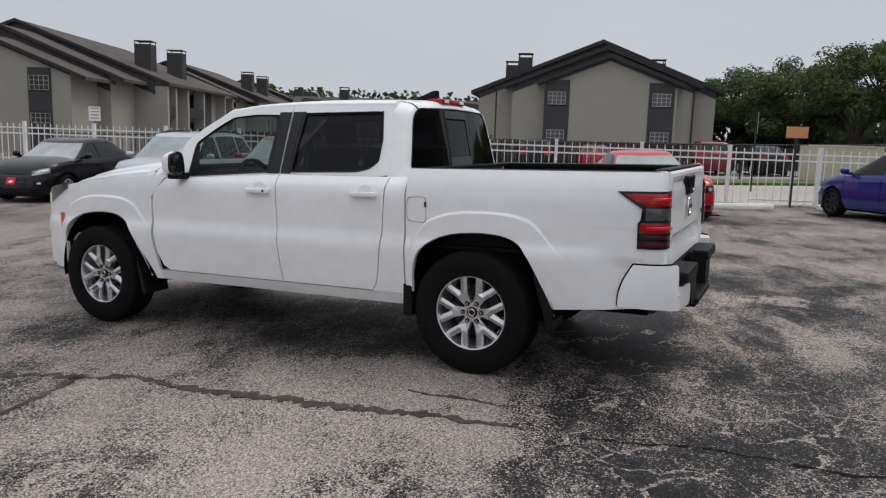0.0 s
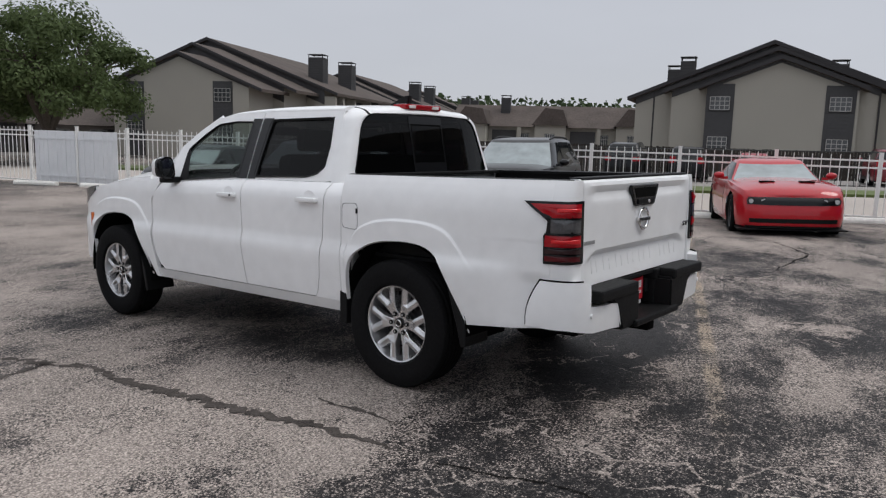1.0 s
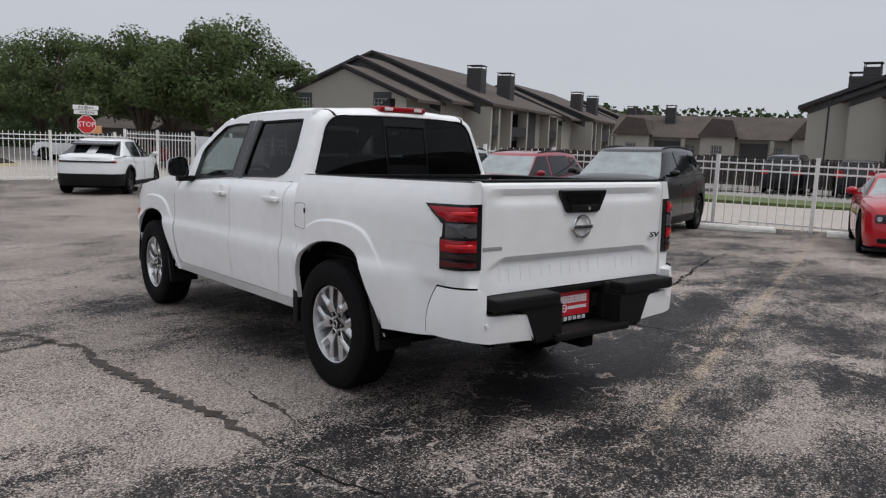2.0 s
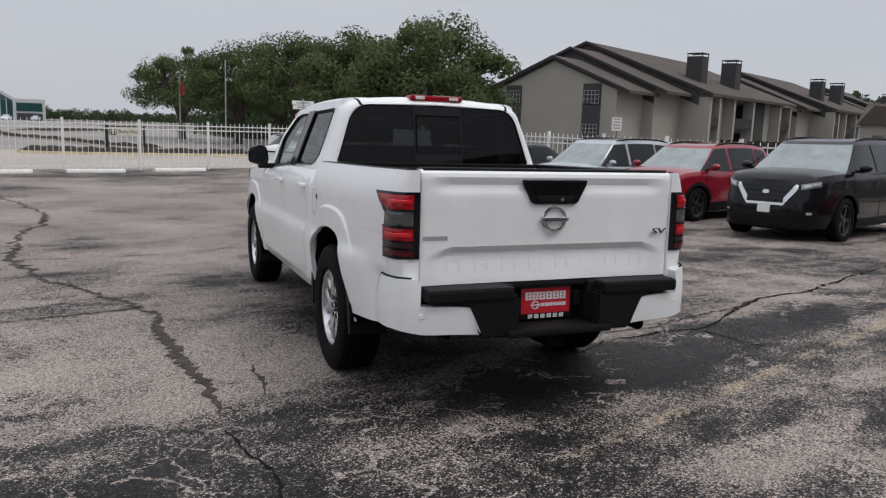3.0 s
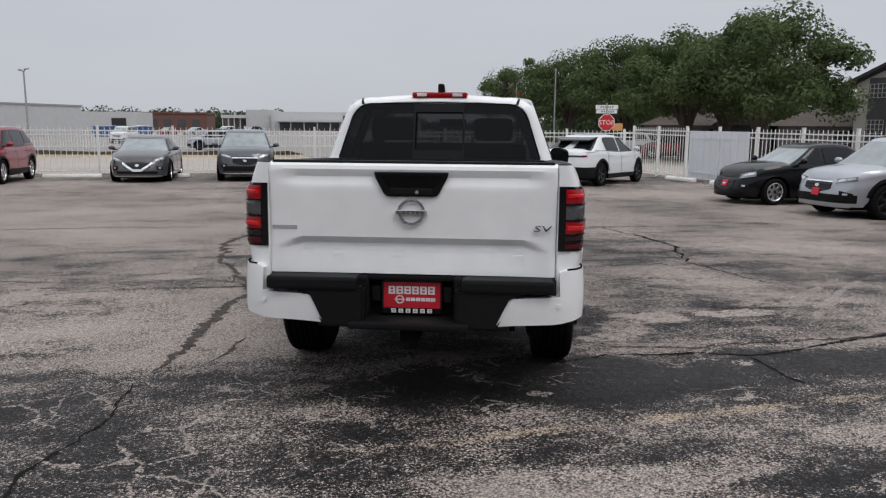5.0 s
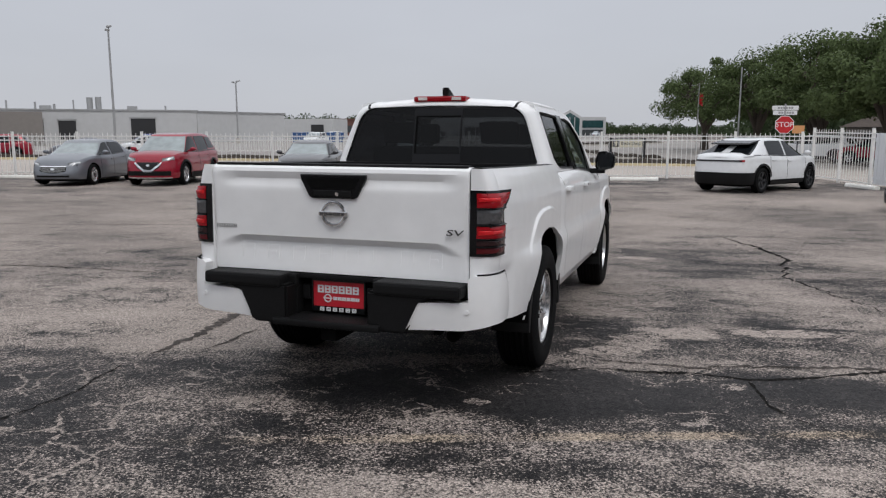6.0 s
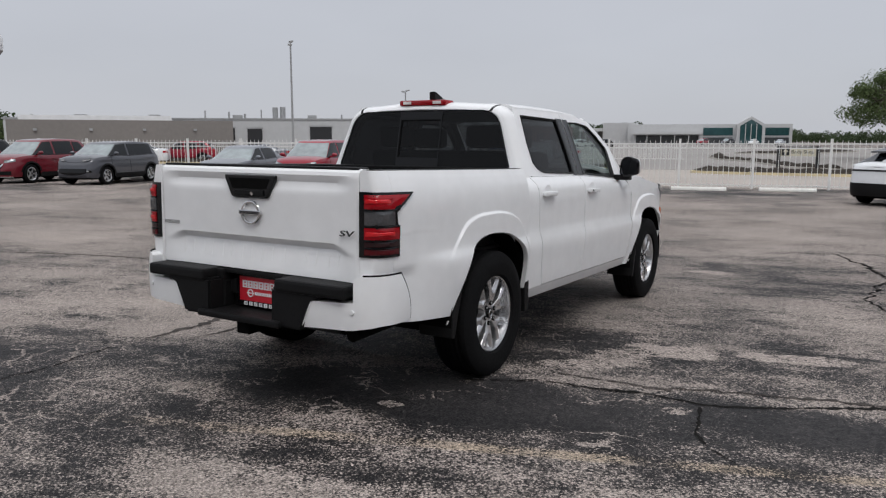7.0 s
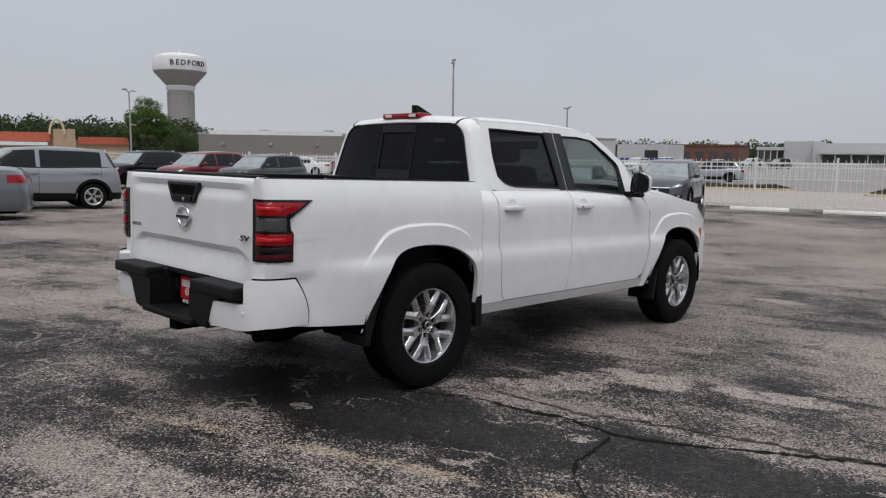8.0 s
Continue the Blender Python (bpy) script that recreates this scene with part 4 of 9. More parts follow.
def lamp_post(x, y, h, label, arms=2):
    h += rise(x, y)
    p = thing("street_lamp", Matrix.Translation((x, y, gz(x, y))), label, "street lamp")
    part("pole", tube(bmesh.new(), (0, 0, 0), (0, 0, h), 0.16, 0.10, 10), M_steel, p)
    part("base", tube(bmesh.new(), (0, 0, 0), (0, 0, 0.8), 0.35, 0.33, 14), M_concrete, p)
    for s in (-1, 1)[:arms]:
        arm = part("arm", tube(bmesh.new(), (0, 0, h - 0.1), (s * 0.9, -s * 0.9, h + 0.15), 0.06), M_steel, p)
        bm = boxbm(-0.42, 0.42, -0.26, 0.26, -0.09, 0.09, bevel=0.03)
        hd = part("lamp_head", bm, M_steel, p)
        hd.matrix_basis = Matrix.Translation((s * 1.2, -s * 1.2, h + 0.2)) @ pose(0, 0, 0, 12 * s, 0, -45)
    return p


lamp_post(-62.5, 67.3, 12.9, "tall galvanised double-headed lamp post over the far lot")
lamp_post(-64.6, 95.4, 8.6, "galvanised lamp post beside the white warehouse")
lamp_post(-112.0, 47.5, 10.5, "galvanised lamp post beside the restaurant")


# ---- dark board fence before the apartments, and a cream bin store ----
def board_fence():
    x, y = lot(40.0, 22.0)
    f = thing("board_fence", Matrix.Translation((x, y, -0.3)) @ pose(0, 0, 0, 0, 0, 17.27 - 90), "dark weathered wooden board fence before the apartments", "fence")
    bm = bmesh.new()
    rnd = random.Random(8)
    n = 430
    for k in range(n):
        t = 1.58 + rnd.uniform(-0.03, 0.03)
        box(bm, k * 0.165, k * 0.165 + 0.148, -0.012 + rnd.uniform(-0.006, 0.006), 0.012, 0, t)
    tagged(part("board_run", bm, M_wood_fence, f), kind="stuff")
    for k in range(30):
        part("post", boxbm(k * 2.4, k * 2.4 + 0.1, 0.02, 0.12, 0, 1.62), M_wood_fence, f)
    for z in (0.35, 1.25):
        part("rail", boxbm(0, n * 0.165, 0.014, 0.06, z, z + 0.09), M_wood_fence, f)


board_fence()


def bin_store():
    x, y = lot(26.3, -10.1)
    b = thing("bin_store", Matrix.Translation((x, y, 0.02)) @ pose(0, 0, 0, 0, 0, 17.27 - 97), "cream sheet-metal bin store with a worn top edge", "bin store")
    for k in range(9):
        part("panel", boxbm(k * 0.3, k * 0.3 + 0.292, -0.02 + 0.012 * (k % 2), 0.02, 0.05, 1.40), M_cream, b)
    part("top_rail", boxbm(-0.02, 2.72, -0.04, 0.04, 1.40, 1.46, bevel=0.01), M_cream, b)
    for xx in (0.0, 2.66):
        part("side_panel", boxbm(xx, xx + 0.04, 0.021, 1.8, 0.05, 1.42), M_cream, b)
    part("back_panel", boxbm(0.04, 2.66, 1.76, 1.80, 0.05, 1.42), M_cream, b)


bin_store()

# ---- wheels, shared by all cars ----
def tyre_mesh(r, w, rim):
    """Tyre turned from a profile, with tread blocks cut by grooves."""
    pr = [(rim - 0.004, -w * 0.36), (rim + 0.012, -w * 0.46), (rim + (r - rim) * 0.45, -w * 0.5), (r - 0.035, -w * 0.475), (r - 0.010, -w * 0.42), (r, -w * 0.34)]
    for k in range(5):
        x = -w * 0.26 + k * w * 0.13
        pr += [(r, x - 0.022 * w / 0.24), (r - 0.010, x - 0.012), (r - 0.010, x + 0.004), (r, x + 0.012)]
    pr += [(r, w * 0.34), (r - 0.010, w * 0.42), (r - 0.035, w * 0.475), (rim + (r - rim) * 0.45, w * 0.5), (rim + 0.012, w * 0.46), (rim - 0.004, w * 0.36)]
    return lathe(pr, 56, "x")


def spoke_wheel(parent, m, r, w, rim, spokes, material, twin=False, spread=0.16, detail=1, dark=None):
    """Wheel > tyre, rim, spokes, hub. The outer face looks along +x."""
    dark = dark or M_rim_dark
    key = (round(r, 3), round(w, 3), round(rim, 3), spokes, material.name, twin)
    wheel = new("wheel")
    wheel.empty_display_size = 0.1
    wheel.parent = parent
    wheel.matrix_basis = m
    if key in WHEELS:
        for src in WHEELS[key]:
            o = new(src.name, src.data)
            o.parent = wheel
            o.matrix_basis = src.matrix_basis
            if "label" in src:
                o["label"] = src["label"]
        return wheel
    made = []
    vs, fs = tyre_mesh(r, w, rim)
    made.append(mesh_ob("tyre", vs, fs, M_rubber, wheel, "black rubber tyre", sharp=28))
    vs, fs = lathe([(rim - 0.004, w * 0.40), (rim - 0.016, w * 0.42), (rim - 0.030, w * 0.38), (rim - 0.040, w * 0.20), (rim - 0.05, -w * 0.4)], 56, "x")
    made.append(mesh_ob("rim", vs, fs, material, wheel, "", sharp=40))
    vs, fs = lathe([(rim - 0.045, -w * 0.05), (0.10, -w * 0.08), (0.0, -w * 0.08)], 40, "x")
    made.append(mesh_ob("brake_disc", vs, fs, dark, wheel))
    bm = bmesh.new()
    face = w * 0.30
    for k in range(spokes):
        a = 2 * math.pi * k / spokes
        for s in ((-1, 1) if twin else (0,)):
            a0, a1 = a + s * spread * 0.55, a + s * spread
            r0, r1 = (0.06, rim - 0.020)
            h0, h1 = (0.0165, 0.0170) if twin else (0.034, 0.05 if spokes < 7 else 0.03)
            pts = []
            for rr, aa, hh, xx in ((r0, a0, h0, face), (lerp(r0, r1, 0.5), lerp(a0, a1, 0.45), h0 * 0.95, face + 0.012), (r1, a1, h1, face + 0.004)):
                c, sn = math.cos(aa), math.sin(aa)
                for q, dx in ((-1, 0), (1, 0), (0.8, -0.035), (-0.8, -0.035)):
                    pts.append(bm.verts.new((xx + dx - (0.006 if dx == 0 else 0), rr * c - q * hh * sn, rr * sn + q * hh * c)))
                # a raised ridge down the middle of the spoke
            for j in range(2):
                o = j * 4
                for q in range(4):
                    bm.faces.new((pts[o + q], pts[o + (q + 1) % 4], pts[o + 4 + (q + 1) % 4], pts[o + 4 + q]))
            bm.faces.new(pts[8:12])
        if twin and spokes == 6:     # the stem from which the two legs part
            c, sn = math.cos(a), math.sin(a)
            st = []
            for rr, hh in ((0.05, 0.026), (0.098, 0.034), (0.118, 0.010)):
                for q, xx in ((-1, face + 0.007), (1, face + 0.007), (0.9, face - 0.03), (-0.9, face - 0.03)):
                    st.append(bm.verts.new((xx, rr * c - q * hh * sn, rr * sn + q * hh * c)))
            for j in range(2):
                for q in range(4):
                    bm.faces.new((st[j * 4 + q], st[j * 4 + (q + 1) % 4], st[j * 4 + 4 + (q + 1) % 4], st[j * 4 + 4 + q]))
    bmesh.ops.recalc_face_normals(bm, faces=bm.faces)
    bmesh.ops.bevel(bm, geom=[e for e in bm.edges], offset=0.003, segments=1, affect="EDGES")
    made.append(part("spokes", bm, material, wheel, smooth=True))
    bm = tube(bmesh.new(), (face - 0.03, 0, 0), (face + 0.006, 0, 0), 0.082, 0.075, 28)
    made.append(part("hub", bm, material, wheel, smooth=True))
    made.append(part("hub_cap", tube(bmesh.new(), (face, 0, 0), (face + 0.013, 0, 0), 0.033, 0.031, 24), M_gloss_black, wheel, smooth=True))
    bm = bmesh.new()
    for k in range(6 if spokes == 6 else 5):
        a = 2 * math.pi * (k + 0.5) / (6 if spokes == 6 else 5)
        tube(bm, (face, 0.057 * math.cos(a), 0.057 * math.sin(a)), (face + 0.009, 0.057 * math.cos(a), 0.057 * math.sin(a)), 0.0105, 0.0095, 6)
    made.append(part("lug_nuts", bm, dark, wheel))
    WHEELS[key] = made
    return wheel


WHEELS = {}


# ---- a parked car: rounded body with real arches, glasshouse, lights, wheels ----
def make_car(name, label, m, sp, color, category="car", group="cars parked round the lot"):
    car = thing(name, m, label, category, group)
    W, H, wb, fo, ro, r = sp["W"], sp["H"], sp["wb"], sp["fo"], sp["ro"], sp["r"]
    y0, y1 = -ro, wb + fo
    sill = sp.get("sill", 0.22)
    top = sp["top"]                 # (y, z): the line of hood, belt and deck
    nf, nr = sp.get("nf", 2.6), sp.get("nr", 3.6)
    half = W / 2
    ym = wb * 0.5

    # plan outline: s runs from the nose round the right side to the tail (0..1)
    raw = []
    for i in range(401):
        a = math.pi * i / 400
        c, sn = math.cos(a), math.sin(a)
        n_ = nf if c > 0 else nr
        ly = (y1 - ym) if c > 0 else (ym - y0)
        raw.append((half * abs(sn) ** (2 / (n_ + 1.5)), ym + ly * math.copysign(abs(c) ** (2 / (n_ + 1.5)), c)))
    cum = [0.0]
    for p, q in zip(raw, raw[1:]):
        cum.append(cum[-1] + math.hypot(q[0] - p[0], q[1] - p[1]))

    def plan(s):
        d = s * cum[-1]
        lo, hi = 0, len(cum) - 1
        while hi - lo > 1:
            k = (lo + hi) // 2
            if cum[k] <= d:
                lo = k
            else:
                hi = k
        t = (d - cum[lo]) / max(1e-9, cum[hi] - cum[lo])
        return lerp(raw[lo][0], raw[hi][0], t), lerp(raw[lo][1], raw[hi][1], t)

    def s_of_y(y):
        lo, hi = 0.0, 1.0
        for _ in range(26):
            k = (lo + hi) / 2
            if plan(k)[1] > y:
                lo = k
            else:
                hi = k
        return (lo + hi) / 2

    prof = sp.get("prof", [(0, -0.035), (0.12, -0.012), (0.35, 0.0), (0.62, -0.004), (0.72, -0.018), (0.9, -0.03), (1.0, -0.07)])

    def surf(s, z, out=0.0):
        """A point of the body at outline s (negative: left side) and height z."""
        x, y = plan(abs(s))
        zt = smooth_at(top, y)
        k = min(1, max(0, (z - sill) / max(0.05, zt - sill)))
        d = smooth_at(prof, k) + out
        e = 0.002
        xa, ya = plan(max(0, abs(s) - e))
        xb, yb = plan(min(1, abs(s) + e))
        tx, ty = xb - xa, yb - ya
        ln = math.hypot(tx, ty) or 1
        nx, ny = -ty / ln, tx / ln
        slope = sp.get("nose", 0.10) if ny > 0 else sp.get("tail", 0.06)
        d2 = d - slope * abs(ny) * max(0, k - 0.35)
        return (math.copysign(max(0.0, x + nx * d2), s), y + ny * d2, z)

    def arch_z(y, ra):
        z = sill
        for hy in (0.0, wb):
            q = ra * ra - (y - hy) ** 2
            if q > 0:
                z = max(z, r * 0.98 + math.sqrt(q) if q > 0 else z)
        return z

    ra = r + sp.get("arch_gap", 0.06)
    # lower body: one side, mirrored into one mesh
    cols = sorted(set([i / 64 for i in range(65)] + [s_of_y(hy + ra * math.sin(a)) for hy in (0, wb) for a in np.linspace(-1.5, 1.5, 15)]))
    rows = 10
    vs, fs = [], []
    idx = {}
    for side in (1, -1):
        for i, s in enumerate(cols):
            y = plan(s)[1]
            zb, zt = arch_z(y, ra), smooth_at(top, y)
            for j in range(rows + 1):
                z = lerp(zb, zt, j / rows)
                if side < 0 and i in (0, len(cols) - 1):
                    idx[side, i, j] = idx[1, i, j]
                    continue
                p = surf(s, z)
                idx[side, i, j] = len(vs)
                vs.append((side * p[0], p[1], p[2]))
        for i in range(len(cols) - 1):
            for j in range(rows):
                f = (idx[side, i, j], idx[side, i, j + 1], idx[side, i + 1, j + 1], idx[side, i + 1, j])
                fs.append(f if side > 0 else f[::-1])
    # deck: hood, cowl and tail
    nd = 6
    prev = None
    for i in range(len(cols)):
        a, b = idx[-1, i, rows], idx[1, i, rows]
        if a == b:
            prev = [a] * (nd + 1)
            continue
        pa, pb = vs[a], vs[b]
        row = [a]
        for k in range(1, nd):
            t = k / nd
            row.append(len(vs))
            crown = sp.get("crown", 0.07) * (1 - (2 * t - 1) ** 4)
            vs.append((lerp(pa[0], pb[0], t), pa[1], pa[2] + crown * min(1, abs(pb[0]) / half * 1.1)))
        row.append(b)
        if prev:
            for k in range(nd):
                f = [prev[k], row[k], row[k + 1], prev[k + 1]]
                f = [q for n_, q in enumerate(f) if q not in f[:n_]]
                if len(f) > 2:
                    fs.append(tuple(f))
        prev = row
    body = mesh_ob("body", vs, fs, color, car, sharp=32)
    part("underbody", box(boxbm(-half + 0.24, half - 0.24, y0 + 0.25, y1 - 0.25, sill - 0.06, sill + 0.5), -half + 0.06, half - 0.06, r + 0.14, wb - r - 0.14, sill - 0.02, sill + 0.3), M_under_and_shade, car)

    def patch(name, s0, s1, zlo, zhi, material, out=0.006, n=12, rows_=4, parent=None, label_="", both=True):
        """A panel lying on the body; zlo and zhi are heights or functions of s."""
        f0 = zlo if callable(zlo) else (lambda s: zlo)
        f1 = zhi if callable(zhi) else (lambda s: zhi)
        for side in ((1, -1) if both else (0,)):
            if side == 0:
                fn = lambda a, b: surf(lerp(s0, s1, a) or 1e-6, lerp(f0(lerp(s0, s1, a)), f1(lerp(s0, s1, a)), b), out)
            else:
                fn = lambda a, b: surf(side * lerp(s0, s1, a), lerp(f0(lerp(s0, s1, a)), f1(lerp(s0, s1, a)), b), out)
            lip = lambda p: Vector((-0.02 * math.copysign(1, p.x) if abs(p.y - ym) < (y1 - y0) * 0.42 else 0, -0.02 * math.copysign(1, p.y - ym) if abs(p.y - ym) >= (y1 - y0) * 0.42 else 0, 0))
            sheet(name, fn, n, rows_, material, parent or car, label_, lip=lip)

    # glasshouse
    g = sp["g"]      # cowl, windscreen top, roof rear, rear glass foot (y), foot heights, roof half width
    yc, yf, yr, yd = g["yc"], g["yf"], g["yr"], g["yd"]
    hw0, hw1 = half - 0.085, g.get("hw", half * 0.70)
    zr_ = H - 0.035

    def gp(k, h):
        """Around the glasshouse: k from -1..1 (0 at the windscreen's middle, +-1 at the rear's), h 0 at the belt, 1 at the roof edge."""
        ya, yb = lerp(yc, yf, h), lerp(yd, yr, h)
        hw = lerp(hw0, hw1, h ** 1.15)
        a = math.pi * abs(k)
        c, sn = math.cos(a), math.sin(a)
        e = 2 / 9
        x = hw * abs(sn) ** e
        mid, hl = (ya + yb) / 2, (ya - yb) / 2
        y = mid + hl * math.copysign(abs(c) ** e, c) + (0.10 * (1 - (x / hw) ** 2) * (0.7 if c > 0 else -0.35))
        zb = smooth_at(top, min(max(y, y0), y1)) - 0.03
        roof = zr_ - 0.05 * ((y - (yf + yr) / 2) / max(0.5, (yf - yr) / 2)) ** 2 * g.get("arc", 1.0)
        return (math.copysign(x, k), y, lerp(zb, roof, h))

    nk, nh = 72, 6
    vs, fs = [], []
    for i in range(nk):
        k = -1 + 2 * i / nk
        for j in range(nh + 1):
            vs.append(gp(k if k else 1e-6, j / nh))
    for i in range(nk):
        a, b = i * (nh + 1), ((i + 1) % nk) * (nh + 1)
        for j in range(nh):
            fs.append((a + j, a + j + 1, b + j + 1, b + j))
    # roof skin
    ring = [i * (nh + 1) + nh for i in range(nk)]
    last = ring
    cx, cy = 0.0, (yf + yr) / 2
    for f_, dz in ((0.9, 0.022), (0.6, 0.035), (0.25, 0.04)):
        cur = []
        for q in ring:
            p = vs[q]
            cur.append(len(vs))
            vs.append((p[0] * f_, cy + (p[1] - cy) * f_, lerp(p[2], zr_, 1 - f_) + dz))
        for i in range(nk):
            j = (i + 1) % nk
            fs.append((last[i], cur[i], cur[j], last[j]))
        last = cur
    fs.append(tuple(last[::-1]))
    roof = mesh_ob("roof", vs, fs, color, car, sharp=50)

    def pane(name, k0, k1, h0, h1, material, n=10, both=True):
        for side in ((1, -1) if both else (1,)):
            def at(a, b):
                h = lerp(h0, h1, b)
                k = lerp(k0(h) if callable(k0) else k0, k1(h) if callable(k1) else k1, a)
                p = Vector(gp(side * k if k else 1e-6, h))
                c = Vector((0, (yc + yd) / 2 if abs(p.x) > hw1 * 0.8 else p.y, p.z))
                c = Vector((0, p.y, p.z - 0.2)) if abs(p.x) > hw1 * 0.75 else Vector((p.x, (yf + yr) / 2, p.z - 0.3))
                return p + (p - c).normalized() * 0.008
            o = sheet(name, at, n, 5, material, car, lip=None)

    def k_of_y(y, h):
        lo, hi = 0.0, 1.0
        for _ in range(24):
            q = (lo + hi) / 2
            if gp(q or 1e-6, h)[1] > y:
                lo = q
            else:
                hi = q
        return (lo + hi) / 2

    # windscreen and rear glass span the flat ends of the loop
    pane("windscreen", -0.25, 0.25, 0.06, 0.93, M_sky_windscreen, 24, both=False)
    back = 0.25
    pane("rear_window", 1 - back, 1 - 1e-4, g.get("rg", 0.10), 0.90, M_car_glass, 12)
    b_y, c_y = g["b"], g["c"]
    a_y = lambda h: lerp(yc, yf, h) - 0.13
    pane("side_window", lambda h: k_of_y(a_y(h), h), lambda h: k_of_y(b_y + 0.05, h), 0.10, 0.90, M_car_glass, 8)
    c_end = g.get("cend", 0.16)
    if g.get("rear_side", True):
        pane("side_window", lambda h: k_of_y(b_y - 0.05, h), lambda h: k_of_y(max(c_y, lerp(yd, yr, h) + c_end), h), 0.12, 0.89, M_car_glass, 8)
    if g.get("quarter"):
        pane("side_window", lambda h: k_of_y(c_y - 0.07, h), lambda h: k_of_y(lerp(yd, yr, h) + c_end, h), 0.2, 0.86, M_car_glass, 6)

    pane("sash", lambda h: k_of_y(a_y(0.1) + 0.02, h), lambda h: k_of_y(lerp(yd, yr, 0.1) + c_end - 0.03, h), 0.045, 0.10, sp.get("sash", M_gloss_black), 14)
    # lights, grille, plate
    L_ = sp.get("lights", {})
    hl0, hl1, hz0, hz1 = L_.get("head", (0.055, 0.13, 0.62, 0.76))
    patch("headlight", hl0, hl1, lambda s: lerp(hz0, hz0 + 0.06, (s - hl0) / (hl1 - hl0)), lambda s: lerp(hz1 - 0.02, hz1 + 0.04, (s - hl0) / (hl1 - hl0)), M_head, 0.008)
    lamp_top = lambda s: lerp(hz1 - 0.02, hz1 + 0.04, (s - hl0) / (hl1 - hl0))
    patch("lamp_unit", lerp(hl0, hl1, 0.12), lerp(hl0, hl1, 0.50), lambda s: lamp_top(s) - 0.065, lambda s: lamp_top(s) - 0.022, M_clear_lens, 0.014, 6, 2)
    patch("lamp_unit", lerp(hl0, hl1, 0.56), lerp(hl0, hl1, 0.90), lambda s: lamp_top(s) - 0.055, lambda s: lamp_top(s) - 0.020, M_clear_lens, 0.013, 6, 2)
    gx, g0, g1 = L_.get("grille", (0.05, 0.45, 0.68))
    taper = L_.get("taper", 0.35)
    g_low = lambda s: lerp(g0, g1, taper * min(1, abs(s) / gx) ** 2.2)
    patch("grille", -gx, gx, g_low, g1, M_gloss_black, 0.010, 20, 6, both=False)
    if L_.get("frame"):
        patch("grille_frame", -gx * 1.04, gx * 1.04, lambda s: g1 - 0.002, lambda s: g1 + 0.024, L_["frame"], 0.016, 20, 1, both=False)
    if L_.get("badge"):
        zb = lerp(g0, g1, 0.62)
        patch("badge", -0.009, 0.009, lambda s: zb - 0.035 * math.sqrt(max(0, 1 - (s / 0.0095) ** 2)), lambda s: zb + 0.035 * math.sqrt(max(0, 1 - (s / 0.0095) ** 2)), M_chrome, 0.030, 10, 2, both=False)
    if L_.get("bars"):
        for k in range(3):
            zz = lerp(g0, g1, (k + 0.6) / 3.4)
            wide = gx * (0.95 if zz > lerp(g0, g1, 0.35) else 0.72)
            patch("grille_bar", -wide, wide, zz, zz + 0.018, L_["bars"], 0.018, 14, 1, both=False)
    if L_.get("sides"):      # bright slanting bars down both sides of the grille, joined below it
        b0 = gx * 0.66
        rise_to = lambda q: lerp(g0 - 0.05, g1 - 0.04, (q - b0) / (gx * 1.12 - b0))
        patch("grille_trim", b0, gx * 1.12, rise_to, lambda q: min(g1 + 0.03, rise_to(q) + 0.13), M_chrome, 0.024, 10, 3)
        patch("grille_trim", -b0, b0, g0 - 0.05, g0 - 0.005, M_chrome, 0.024, 16, 1, both=False)
    if L_.get("vee"):
        patch("grille_trim", 0.02, gx + 0.012, lambda s: lerp(g0 - 0.05, g1 - 0.01, (s - 0.02) / gx), lambda s: lerp(g0 + 0.03, g1 + 0.055, (s - 0.02) / gx), M_chrome, 0.026)
        patch("grille_trim", -0.022, 0.022, g0 - 0.052, g0 + 0.02, M_chrome, 0.026, 6, 1, both=False)
    patch("intake", -L_.get("ix", 0.10), L_.get("ix", 0.10), sill + 0.075, L_.get("iz", g0 - 0.06), M_black_plastic, 0.006, 18, 3, both=False)
    fz = L_.get("fog", sill + 0.20)
    if L_.get("fogs", True):
        patch("fog_pocket", 0.095, 0.135, lambda s: fz, lambda s: lerp(fz + 0.12, fz + 0.07, (s - 0.095) / 0.04), M_black_plastic, 0.007, 6, 3)
        patch("fog_light", 0.106, 0.120, fz + 0.035, fz + 0.075, M_clear_lens, 0.012, 4, 2)
    patch("front_lip", -0.13, 0.13, sill - 0.015, sill + L_.get("lz", 0.02), L_.get("lip", M_black_plastic), 0.014, 24, 2, both=False)
    t0, t1, tz0, tz1 = L_.get("tail", (0.86, 0.94, 0.72, 0.92))
    patch("tail_light", t0, t1, tz0, tz1, M_red_lens, 0.010)
    if L_.get("tail_bar"):
        patch("tail_bar", 0.875 if L_.get("wide_bar") else 0.93, 0.9999, tz0 + 0.005, tz1 - 0.005, M_gloss_black, 0.014)
    if L_.get("rear_black"):
        patch("rear_bumper", 0.80, 0.9999, sill + 0.0, L_["rear_black"], M_black_plastic, 0.008, 20)
    if L_.get("plate", None):
        px = 0.013 * 4.6 / (y1 - y0) * 1.4
        patch("licence_plate", -px, px, L_.get("pz", 0.42), L_.get("pz", 0.42) + 0.15, L_["plate"], 0.03, 4, 2, both=False)
